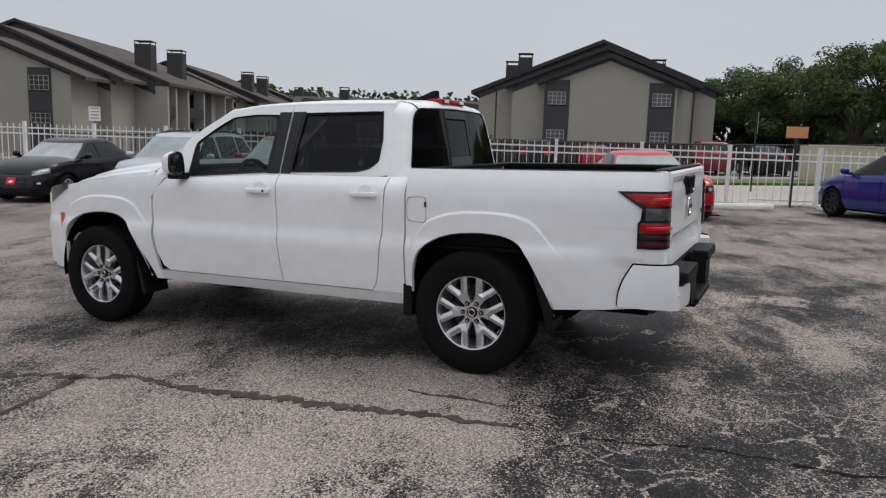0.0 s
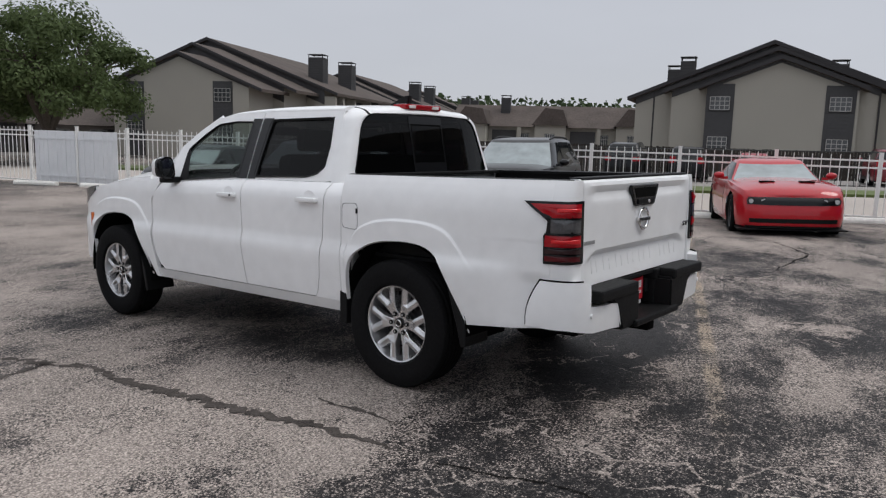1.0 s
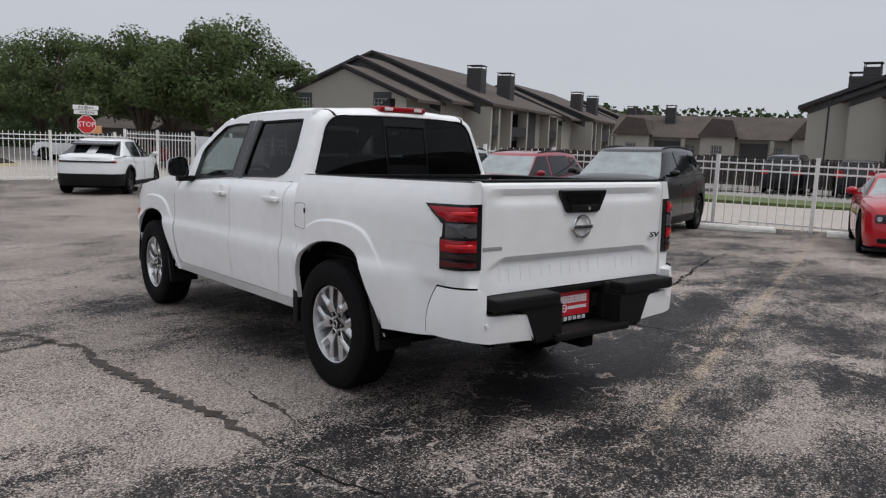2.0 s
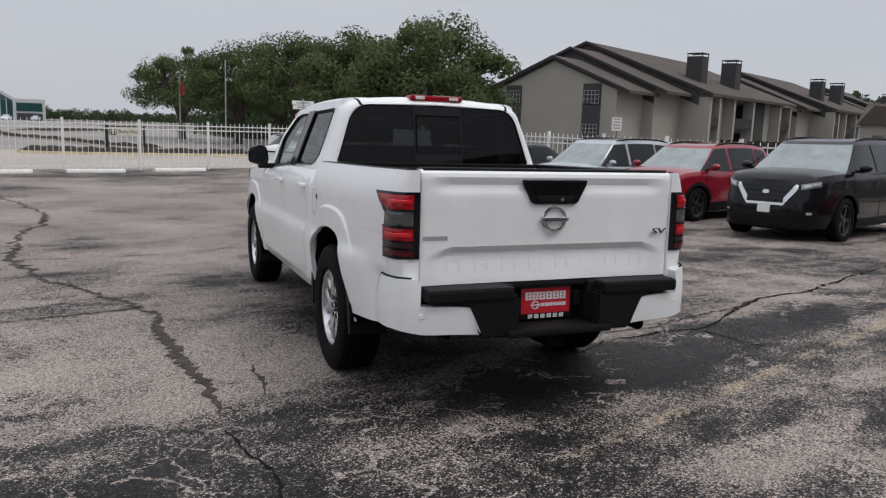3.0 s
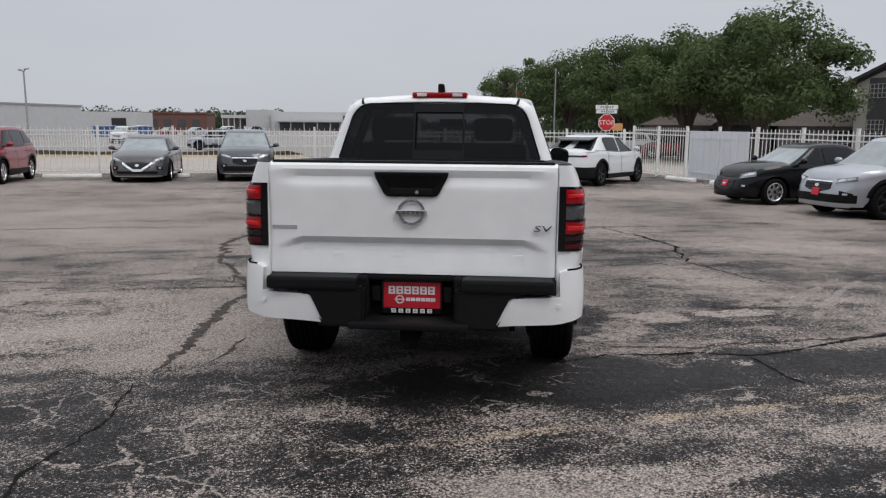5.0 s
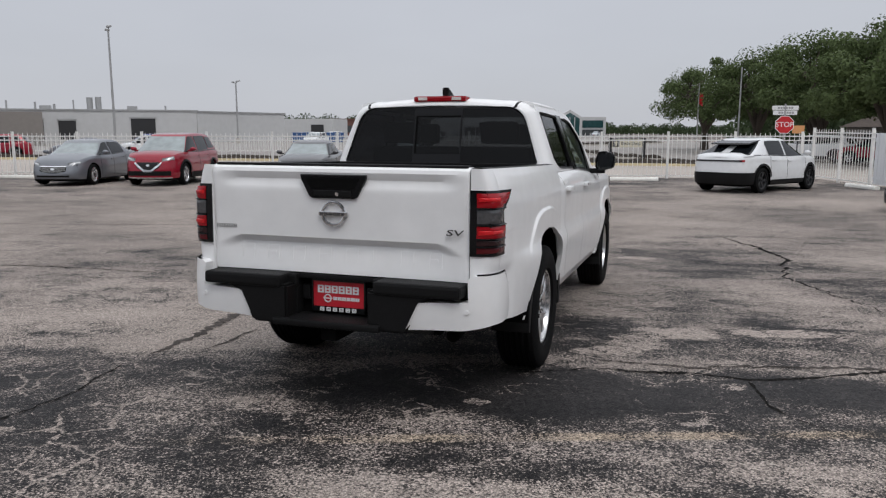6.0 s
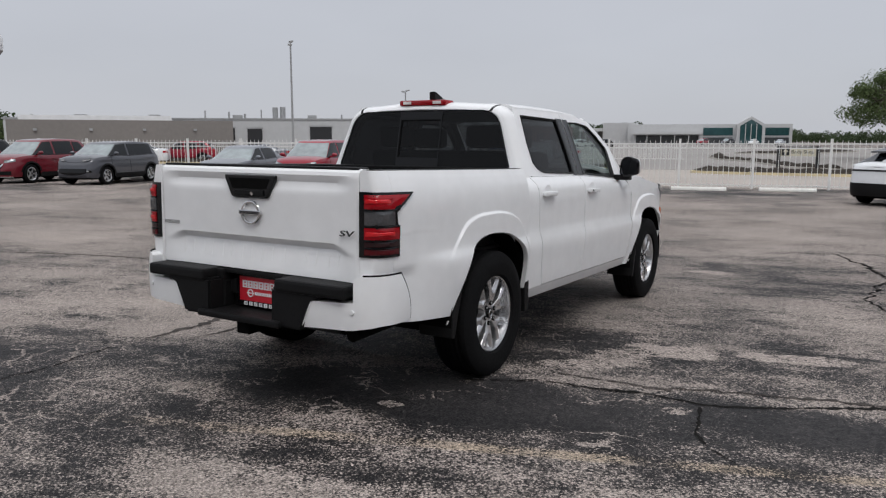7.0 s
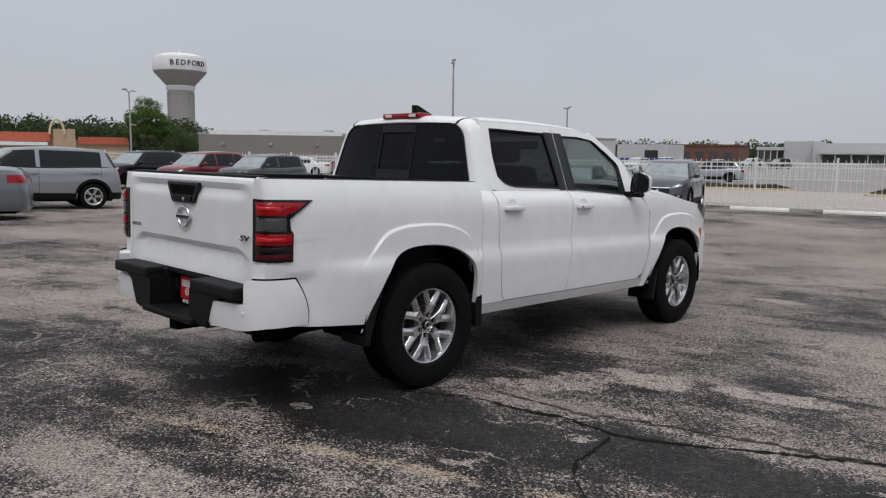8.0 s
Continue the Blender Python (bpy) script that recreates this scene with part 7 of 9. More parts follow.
for side in (-1, 1):
    def tail_corner(a, b):
        d, z = lerp(0.0, 0.210, a), lerp(0.50, 1.262, b)
        return tail_pt(side, d, z)
    flip_if(sheet("tail_corner", tail_corner, 14, 14, M_white, truck, lip=lambda p: Vector((-side * 0.01, 0.03, 0))), side)
    # tail lamp: black surround with red and smoked segments, notched outline
    lamp = tail_outline("tail_light", side, [(-0.145, 1.158), (0.209, 1.160), (0.209, 0.842), (-0.030, 0.842), (-0.030, 0.985), (-0.015, 1.005), (-0.008, 1.075), (-0.040, 1.088)], M_gloss_black, 0.009, truck, "tail lamp with red and smoked lenses", mid=(0.08, 1.0))
    tail_outline("red_lens", side, [(-0.105, 1.146), (0.180, 1.146), (0.180, 1.078), (0.02, 1.078), (0.0, 1.090), (-0.035, 1.100)], M_red_lens, 0.014, lamp, "red lens", mid=(0.10, 1.112))
    tail_outline("clear_lens", side, [(0.012, 1.070), (0.180, 1.070), (0.180, 1.000), (0.012, 1.000)], M_grey_lens, 0.013, lamp, "grey reversing lens")
    tail_outline("red_lens", side, [(-0.018, 0.988), (0.180, 0.988), (0.180, 0.930), (-0.020, 0.930)], M_red_lens, 0.015, lamp, "red lens", depth=0.02)
    tail_outline("smoked_lens", side, [(-0.020, 0.922), (0.180, 0.922), (0.180, 0.893), (-0.020, 0.893)], M_dark_lens, 0.013, lamp, "smoked lens")
    tail_outline("deep_red_lens", side, [(-0.020, 0.886), (0.180, 0.886), (0.180, 0.856), (-0.020, 0.856)], M_deep_red, 0.013, lamp, "deep red lower lens")
    tail_outline("lens_bar", side, [(0.05, 1.125), (0.172, 1.125), (0.172, 1.105), (0.05, 1.105)], M_red_glow, 0.0175, lamp, "bright red bar")
    tail_outline("lens_bar", side, [(0.02, 0.968), (0.172, 0.968), (0.172, 0.946), (0.02, 0.946)], M_red_glow, 0.0180, lamp, "bright red bar")
    for zz in (0.889, 0.926, 0.995, 1.074):
        tail_outline("lens_rib", side, [(-0.02, zz + 0.003), (0.182, zz + 0.003), (0.182, zz - 0.004), (-0.02, zz - 0.004)], M_gloss_black, 0.018, lamp)
    # rail cap, inner wall
    def cap(a, b):
        y = lerp(-1.08, 0.43, a)
        x = side_x(max(y, -1.02), 1.262)
        return (side * lerp(x - 0.008, x - 0.115, b), y, 1.262 + 0.005 * math.sin(math.pi * min(1, b * 1.3)))
    flip_if(sheet("bed_rail_cap", cap, 16, 5, M_black_plastic, truck, "black plastic bed rail cap", lip=(0, 0, -0.02)), side)
    flip_if(sheet("bed_inner_side", lambda a, b: (side * (0.735 + 0.02 * b), lerp(-1.08, 0.42, a), lerp(0.78, 1.262, b)), 6, 6, M_black_plastic, truck, lip=(side * 0.01, 0, 0)), side)
sheet("bed_floor", lambda a, b: (lerp(-0.76, 0.76, a), lerp(-1.08, 0.43, b), 0.78 + 0.012 * (int(a * 24) % 2)), 24, 2, M_black_plastic, truck, lip=(0, 0, -0.02), smooth=False)
sheet("bed_headboard", lambda a, b: (lerp(-0.74, 0.74, a), 0.405 + 0.02 * b, lerp(0.6, 1.252, b)), 6, 4, M_white, truck, lip=(0, 0.02, 0))
part("headboard_cap", boxbm(-0.74, 0.74, 0.37, 0.435, 1.240, 1.264, bevel=0.006), M_black_plastic, truck)


def gate_y(x, z):
    """Depth of the tailgate's outer skin: rolled top, shallow scoop, crisp undercut, recessed lower field."""
    ax = abs(x)
    y = -1.140
    y += 0.026 * max(0, (z - 1.235) / 0.03) ** 2
    y += 0.016 * math.exp(-((z - 1.190) / 0.026) ** 2) * min(1, max(0, (0.68 - ax) / 0.10))
    y += 0.010 * min(1, max(0, (1.20 - z) / 0.30))
    w = min(1, max(0, (0.690 - ax) / 0.15))
    zc = 0.894 - 0.055 * max(0, ax - 0.555) / 0.14
    k = min(1, max(0, (zc - z) / 0.034))
    y += 0.034 * k * w
    y -= 0.024 * min(1, max(0, (0.868 - z) / 0.15)) * w
    y += 0.006 * max(0, (ax - 0.700) / 0.018) ** 2
    return y


ZS = sorted(set(list(np.linspace(0.708, 0.83, 8)) + list(np.linspace(0.835, 0.897, 22)) + list(np.linspace(0.91, 1.268, 21))))
XS = sorted(set(list(np.linspace(-0.718, 0.718, 57)) + [s * v for s in (-1, 1) for v in (0.555, 0.57, 0.690, 0.705, 0.713)]))
NX, NZ = len(XS) - 1, len(ZS) - 1
tailgate = sheet("tailgate", lambda a, b: (XS[round(a * NX)], gate_y(XS[round(a * NX)], ZS[round(b * NZ)]), ZS[round(b * NZ)]), NX, NZ, M_white, truck, "white tailgate with a recessed lower field", lip=lambda p: Vector((0, 0.05, 0)), sharp=24)
# black strips added in the gaps beside the gate to paint their shade
for s in (-1, 1):
    part("gate_gap_shade", boxbm(s * 0.711, s * 0.736, -1.118, -1.06, 0.52, 1.255), M_under_and_shade, truck)
part("tailgate_cap", boxbm(-0.706, 0.706, -1.118, -1.04, 1.258, 1.276, bevel=0.007), M_black_plastic, tailgate)
part("tailgate_inner", boxbm(-0.70, 0.70, -1.045, -1.035, 0.76, 1.258), M_black_plastic, tailgate)
# handle bezel: trapezoid recess with a pull
bz = prism([(-0.185, 1.222), (0.185, 1.222), (0.180, 1.195), (0.135, 1.110), (0.115, 1.100), (-0.115, 1.100), (-0.135, 1.110), (-0.180, 1.195)], -1.152, -1.128, "y")
bmesh.ops.bevel(bz, geom=bz.edges[:], offset=0.004, segments=1, affect="EDGES")
handle = part("tailgate_handle", bz, M_gloss_black, tailgate, "black tailgate handle with reversing camera")
part("handle_recess", prism([(-0.15, 1.205), (0.15, 1.205), (0.12, 1.150), (-0.12, 1.150)], -1.1545, -1.1525, "y"), M_under_and_shade, handle)
part("handle_pull", boxbm(-0.105, 0.105, -1.160, -1.150, 1.112, 1.142, bevel=0.004), M_black_plastic, handle)
part("camera_lens", tube(bmesh.new(), (0.03, -1.152, 1.127), (0.03, -1.166, 1.124), 0.011, 0.010, 14), M_chrome, handle)
# ring emblem with a plain bar
vs, fs = [], []
for i in range(40):
    a = 2 * math.pi * i / 40
    for j in range(8):
        b = 2 * math.pi * j / 8
        rr = 0.062 + 0.0095 * math.cos(b)
        vs.append((rr * math.cos(a), -1.146 - 0.006 * math.sin(b), 1.023 + rr * 0.93 * math.sin(a)))
for i in range(40):
    for j in range(8):
        fs.append((i * 8 + j, ((i + 1) % 40) * 8 + j, ((i + 1) % 40) * 8 + (j + 1) % 8, i * 8 + (j + 1) % 8))
badge = mesh_ob("badge", vs, fs, M_chrome, tailgate, "chrome ring badge with a bar")
part("badge_bar", boxbm(-0.080, 0.080, -1.154, -1.138, 1.012, 1.034, bevel=0.003), M_chrome, badge)
def glyph(name, x0, x1, z0, z1, y, stroke, depth, material, parent):
    """A plain frame-shaped mark that stands for a letter: two uprights and three cross bars, proud of the plane y."""
    bm = bmesh.new()
    for a0, a1 in ((x0, x0 + stroke), (x1 - stroke, x1)):
        box(bm, a0, a1, y - depth, y, z0, z1)
    for zc in (z0 + stroke * 0.4, (z0 + z1) / 2, z1 - stroke * 0.4):
        box(bm, x0 + stroke, x1 - stroke, y - depth, y, zc - stroke * 0.4, zc + stroke * 0.4)
    return part(name, bm, material, parent)


for k in range(6):
    glyph("badge_mark", -0.069 + k * 0.0235, -0.051 + k * 0.0235, 1.0155, 1.0305, -1.1535, 0.0045, 0.003, M_ink, badge)
slant = Matrix.Identity(4)
slant[0][1] = 0.12
trim = text_part("trim_badge", "SV", 0.044, M_ink, tailgate, Matrix.Translation((0.650, -1.1450, 0.950)) @ Matrix.Rotation(math.pi / 2, 4, "X"), 0.003, "dark two-letter trim badge")
trim.data.transform(Matrix.Diagonal((1.9, 0.95, 1, 1)) @ slant)
for k in range(6):
    x = -0.705 + k * 0.0215
    glyph("dealer_mark", x, x + 0.0165, 0.929, 0.948, gate_y(x, 0.938) + 0.001, 0.0040, 0.0035, M_steel, tailgate)


def emboss(x0, x1, z0, z1):
    """A raised bar pressed into the tailgate's lower field."""
    def at(a, b):
        xx, zz = lerp(x0, x1, a), lerp(z0, z1, b)
        return (xx, gate_y(xx, zz) - 0.0024, zz)
    return sheet("embossed_mark", at, 4, 4, M_white, tailgate, lip=(0, 0.005, 0), sharp=30)


for k in range(8):    # eight pressed marks across the lower field
    x = -0.575 + k * 0.1525
    w_ = 0.085 if k != 5 else 0.022
    emboss(x, x + 0.018, 0.768, 0.842)
    if k != 5:
        emboss(x + 0.0185, x + w_, 0.826, 0.842)
        emboss(x + w_ - 0.018, x + w_, 0.768, 0.8255)
    if k % 2:
        emboss(x + 0.0185, x + w_ - 0.0185, 0.797, 0.811) if k != 5 else None

# ---- rear bumper ----
def bump_plan(d):
    """Outer line of the bumper end: d from 0 at its front to 1 at its inner edge."""
    pts = [(0, 0.868, -0.892), (0.25, 0.874, -1.0), (0.42, 0.864, -1.085), (0.54, 0.834, -1.150), (0.66, 0.780, -1.192), (0.8, 0.70, -1.214), (1.0, 0.49, -1.235)]
    return smooth_at([(t, x) for t, x, _ in pts], d), smooth_at([(t, y) for t, _, y in pts], d)


def bumper_end(side, a, b, grow=0.0, sink=0.0):
    zt = curve_at([(0, 0.752), (0.62, 0.752), (0.70, 0.735), (0.725, 0.625), (1.0, 0.612)], a) + grow
    zb = curve_at([(0, 0.508), (0.5, 0.508), (0.75, 0.488), (1.0, 0.470)], a)
    z = lerp(zb, zt, b)
    lead = 0.16 * min(1, max(0, (z - 0.56) / 0.19)) ** 1.8 + 0.03 * (z - 0.5) / 0.2     # the front edge leans back as it rises
    d = lerp(lead, 1.0, a) - grow * 1.5 * (1 - a)
    x, y = bump_plan(max(0.0, d))
    if d < 0:
        y -= d * 0.5
    if a > 0.8:
        x = lerp(x, lerp(0.425, 0.495, (z - 0.47) / 0.142), (a - 0.8) / 0.2)
    k = (z - 0.61) / 0.14
    bulge = -0.010 * k * k - sink
    return (side * (x + bulge * (1 - a)), y - bulge * a, z)


for side in (-1, 1):
    flip_if(sheet("bumper_end", lambda a, b: bumper_end(side, a, b), 48, 16, M_white, truck, "white painted bumper end", lip=lambda p: Vector((-side * 0.05 if abs(p.y) < 1.1 else 0, 0.08 if abs(p.y) >= 1.1 else 0, 0)), sharp=50), side)
    # black tube along the front and top edge draws the gap's shadow line
    edge_pts = [bumper_end(side, 0.0, b) for b in np.linspace(0, 1, 9)] + [bumper_end(side, a, 1.0) for a in np.linspace(0.02, 0.56, 24)]
    seam = bmesh.new()
    for p, q in zip(edge_pts, edge_pts[1:]):
        tube(seam, (p[0] - side * 0.006, p[1] + 0.004, p[2] + 0.005), (q[0] - side * 0.006, q[1] + 0.004, q[2] + 0.005), 0.0045, 0.0045, 6)
    part("bumper_shadow_line", seam, M_under_and_shade, truck)
    part("parking_sensor", tube(bmesh.new(), (side * 0.735, -1.195, 0.578), (side * 0.735, -1.2145, 0.578), 0.012, 0.011, 16), M_white, truck)
# black step section, with a pocket for the plate
core = bmesh.new()
for x0, x1 in ((-0.50, -0.215), (0.215, 0.50)):
    box(core, x0, x1, -1.14, -1.02, 0.485, 0.64, bevel=0.012)
    box(core, x0 * 1.45 if x0 < 0 else x0, x1 * 1.45 if x1 > 0.3 else x1, -1.150, -1.03, 0.632, 0.700, bevel=0.014)
box(core, -0.22, 0.22, -1.125, -1.03, 0.676, 0.700, bevel=0.006)
bumper = part("step_bumper", core, M_black_plastic, truck, "black textured step bumper")
part("step_pad", boxbm(-0.712, -0.26, -1.250, -1.08, 0.640, 0.705, bevel=0.016), M_black_plastic, bumper)
part("step_pad", boxbm(0.26, 0.712, -1.250, -1.08, 0.640, 0.705, bevel=0.016), M_black_plastic, bumper)
for s in (-1, 1):
    bm = prism([(s * 0.225, 0.655), (s * 0.60, 0.655), (s * 0.50, 0.600), (s * 0.43, 0.452), (s * 0.225, 0.452)], -1.238, -1.07, "y")
    bmesh.ops.bevel(bm, geom=bm.edges[:], offset=0.012, segments=2, affect="EDGES")
    part("bumper_cheek", bm, M_black_plastic, bumper, smooth=True)
part("bumper_tread", boxbm(-0.30, 0.30, -1.262, -1.05, 0.448, 0.486, bevel=0.012), M_black_plastic, bumper)
part("plate_recess", boxbm(-0.23, 0.23, -1.072, -1.055, 0.478, 0.69), M_under_and_shade, bumper)
for x in (-0.185, 0.185):
    part("plate_lamp", boxbm(x - 0.022, x + 0.022, -1.100, -1.073, 0.560, 0.640, bevel=0.006), M_black_plastic, bumper)
plate = part("licence_plate", boxbm(-0.148, 0.148, -1.092, -1.083, 0.512, 0.662, bevel=0.004), M_plate_red, truck, "red dealer plate with white marks")
for k in range(6):
    x = -0.120 + k * 0.0405
    glyph("plate_mark", x, x + 0.034, 0.600, 0.640, -1.0915, 0.0095, 0.004, M_plate_white, plate)
for k in range(6):
    x = -0.030 + k * 0.0255
    glyph("plate_mark", x, x + 0.0215, 0.564, 0.581, -1.0915, 0.0058, 0.003, M_plate_white, plate)
mesh_ob("plate_roundel", [(v[0] - 0.062, -1.0925 - v[2], 0.572 + v[1]) for v in lathe([(0.022, 0.0), (0.022, 0.003), (0.016, 0.003), (0.016, 0.0)], 28, "z")[0]], lathe([(0.022, 0.0), (0.022, 0.003), (0.016, 0.003), (0.016, 0.0)], 28, "z")[1], M_plate_white, plate)
part("plate_mark", boxbm(-0.088, -0.036, -1.0955, -1.0915, 0.5695, 0.5745), M_plate_white, plate)
fr = bmesh.new()
for x0, x1, z0, z1 in ((-0.155, -0.146, 0.500, 0.670), (0.146, 0.155, 0.500, 0.670), (-0.155, 0.155, 0.662, 0.670), (-0.155, 0.155, 0.500, 0.528)):
    box(fr, x0, x1, -1.097, -1.081, z0, z1)
part("plate_frame", fr, M_gloss_black, plate, "dark plate frame with pale marks")
for k in range(6):
    x = -0.105 + k * 0.037
    glyph("plate_mark", x, x + 0.024, 0.504, 0.524, -1.097, 0.0055, 0.003, M_plate_white, plate)
part("tow_hitch", box(boxbm(-0.045, 0.045, -1.215, -0.98, 0.375, 0.455, bevel=0.008), -0.028, 0.028, -1.217, -1.20, 0.388, 0.442), M_under_and_shade, truck)
part("tow_bar", tube(bmesh.new(), (-0.5, -1.02, 0.44), (0.5, -1.02, 0.44), 0.035, 0.035, 14), M_black_metal, truck)
part("exhaust", tube(bmesh.new(), (0.60, -0.60, 0.43), (0.62, -1.06, 0.42), 0.032, 0.034, 18), M_under_and_shade, truck)

# ---- high brake light, aerial ----
chm = part("brake_light", boxbm(-0.195, 0.195, 0.520, 0.64, 1.690, 1.730, bevel=0.014), M_red_lens, truck, "red high-mounted brake light with clear cargo lamps", smooth=True)
for s in (-0.125, 0.125):
    part("cargo_lamp", boxbm(s - 0.034, s + 0.034, 0.5145, 0.521, 1.699, 1.721, bevel=0.003), M_cargo, chm, "clear cargo lamp")
fin = prism([(0.65, 1.728), (0.85, 1.728), (0.81, 1.748), (0.68, 1.798), (0.645, 1.798)], -0.022, 0.022)
bmesh.ops.bevel(fin, geom=fin.edges[:], offset=0.006, segments=2, affect="EDGES")
part("aerial_fin", fin, M_black_plastic, truck, "dark shark-fin aerial")

# ---- cabin: seats, wheel, dash ----
for x, y, w in ((-0.38, 1.45, 0.50), (0.38, 1.45, 0.50), (0.0, 0.98, 1.25)):
    seat = part("seat", boxbm(x - w / 2, x + w / 2, y, y + 0.50, 0.66, 0.84, bevel=0.05), M_cabin, truck, smooth=True)
    bm = boxbm(x - w / 2, x + w / 2, y - 0.12, y + 0.02, 0.80, 1.38, bevel=0.05)
    for vtx in bm.verts:
        vtx.co.y -= 0.20 * (vtx.co.z - 0.8)
    part("seat_back", bm, M_cabin, seat, smooth=True)
    for hx in ((x,) if w < 1 else (-0.38, 0.38)):
        part("headrest", boxbm(hx - 0.14, hx + 0.14, y - 0.26, y - 0.16, 1.40, 1.56, bevel=0.035), M_cabin, seat, smooth=True)
part("dashboard", boxbm(-0.78, 0.78, 2.10, 2.62, 0.85, 1.17, bevel=0.06), M_cabin, truck, smooth=True)
sw = bmesh.new()
c, ax = Vector((-0.38, 2.0, 1.12)), Vector((0, -0.9, 0.42)).normalized()
e1 = Vector((1, 0, 0))
e2 = ax.cross(e1)
ring = [c + e1 * 0.185 * math.cos(t) + e2 * 0.185 * math.sin(t) for t in np.linspace(0, 2 * math.pi, 29)]
for p, q in zip(ring, ring[1:]):
    tube(sw, p, q, 0.016, 0.016, 8)
for t in (0.0, math.pi, 1.5 * math.pi):
    tube(sw, c, c + e1 * 0.18 * math.cos(t) + e2 * 0.18 * math.sin(t), 0.018, 0.014, 8)
tube(sw, c, c - ax * 0.12, 0.06, 0.05, 14)
part("steering_wheel", sw, M_cabin, truck, smooth=True)
part("rear_view_mirror", boxbm(-0.12, 0.12, 1.98, 2.02, 1.53, 1.60, bevel=0.01), M_cabin, truck)
part("cabin_floor", boxbm(-0.80, 0.80, 0.50, 2.62, 0.48, 0.60), M_cabin, truck)
part("headliner", boxbm(-0.55, 0.55, 0.66, 1.90, 1.640, 1.655), M_cabin, truck)
for s in (-1, 1):
    part("door_card", boxbm(s * 0.77, s * 0.80, 0.66, 2.42, 0.58, 1.15), M_cabin, truck)

# ---- chassis ----
for x in (-0.48, 0.48):
    part("frame_rail", boxbm(x - 0.05, x + 0.05, -1.0, 3.75, 0.40, 0.52), M_under_and_shade, truck)
part("floor_pan", boxbm(-0.80, 0.80, 0.50, 2.60, 0.42, 0.48), M_under_and_shade, truck)
part("bed_underside", boxbm(-0.74, 0.74, -1.06, 0.44, 0.66, 0.76), M_under_and_shade, truck)
part("rear_axle", tube(tube(bmesh.new(), (-0.75, 0, 0.37), (0.75, 0, 0.37), 0.05, 0.05, 14), (0, -0.16, 0.37), (0, 0.16, 0.37), 0.13, 0.11, 16), M_under_and_shade, truck)
part("front_axle", tube(bmesh.new(), (-0.75, WB, 0.37), (0.75, WB, 0.37), 0.045, 0.045, 12), M_under_and_shade, truck)
part("engine_bay", boxbm(-0.50, 0.50, 2.6, 3.85, 0.36, 1.0), M_under_and_shade, truck)
part("fuel_tank", boxbm(-0.42, -0.10, 0.7, 1.6, 0.31, 0.45, bevel=0.03), M_under_and_shade, truck)
vs, fs = tyre_mesh(0.38, 0.24, 0.22)
sp_t = mesh_ob("spare_tyre", vs, fs, M_rubber, truck)
sp_t.matrix_basis = Matrix.Translation((0.0, -0.62, 0.53)) @ Matrix.Rotation(math.pi / 2, 4, "Y")
def fork_spoke(a, rim, face):
    """One forked spoke: a stem that parts into two straight legs with a dished, faceted front."""
    bm = bmesh.new()
    spots = [(0.046, -0.021, 0.0), (0.046, 0.021, 0.0), (0.118, 0.038, 0.010), (0.146, 0.0, 0.004), (0.118, -0.038, 0.010)]
    for s in (1, -1):
        for an, dx in ((0.395, 0.006), (0.180, 0.006)):
            r = rim - 0.010
            spots.append((r * math.cos(an), s * r * math.sin(an), dx))
    spots.append((0.085, 0.0, 0.004))
    # a ridge line along each leg
    for s in (1, -1):
        spots.append((0.128, s * 0.022, 0.017))
        r = rim - 0.010
        spots.append((r * math.cos(0.29), s * r * math.sin(0.29), 0.015))
    front, rear = [], []
    c, sn = math.cos(a), math.sin(a)
    for u, v, dx in spots:
        front.append(bm.verts.new((face + dx, u * c - v * sn, u * sn + v * c)))
    for u, v, dx in spots:
        rear.append(bm.verts.new((face - 0.040, u * c - v * sn * 0.9, u * sn + v * c * 0.9)))
    tops = [(0, 1, 9), (1, 2, 10, 9), (0, 9, 12, 4), (9, 10, 3, 12), (2, 5, 11, 10), (10, 11, 6, 3), (12, 13, 7, 4), (3, 8, 13, 12)]
    for f in tops:
        bm.faces.new([front[i] for i in f])
    rim_loop = [0, 1, 2, 5, 11, 6, 3, 8, 13, 7, 4]
    for i, j in zip(rim_loop, rim_loop[1:] + rim_loop[:1]):
        bm.faces.new((front[j], front[i], rear[i], rear[j]))
    bmesh.ops.recalc_face_normals(bm, faces=bm.faces)
    keep = [e for e in bm.edges if len(e.link_faces) == 2 and e.calc_face_angle(0) > 0.5]
    bmesh.ops.bevel(bm, geom=keep, offset=0.0025, segments=1, affect="EDGES")
    return bm


TRUCK_WHEEL = []


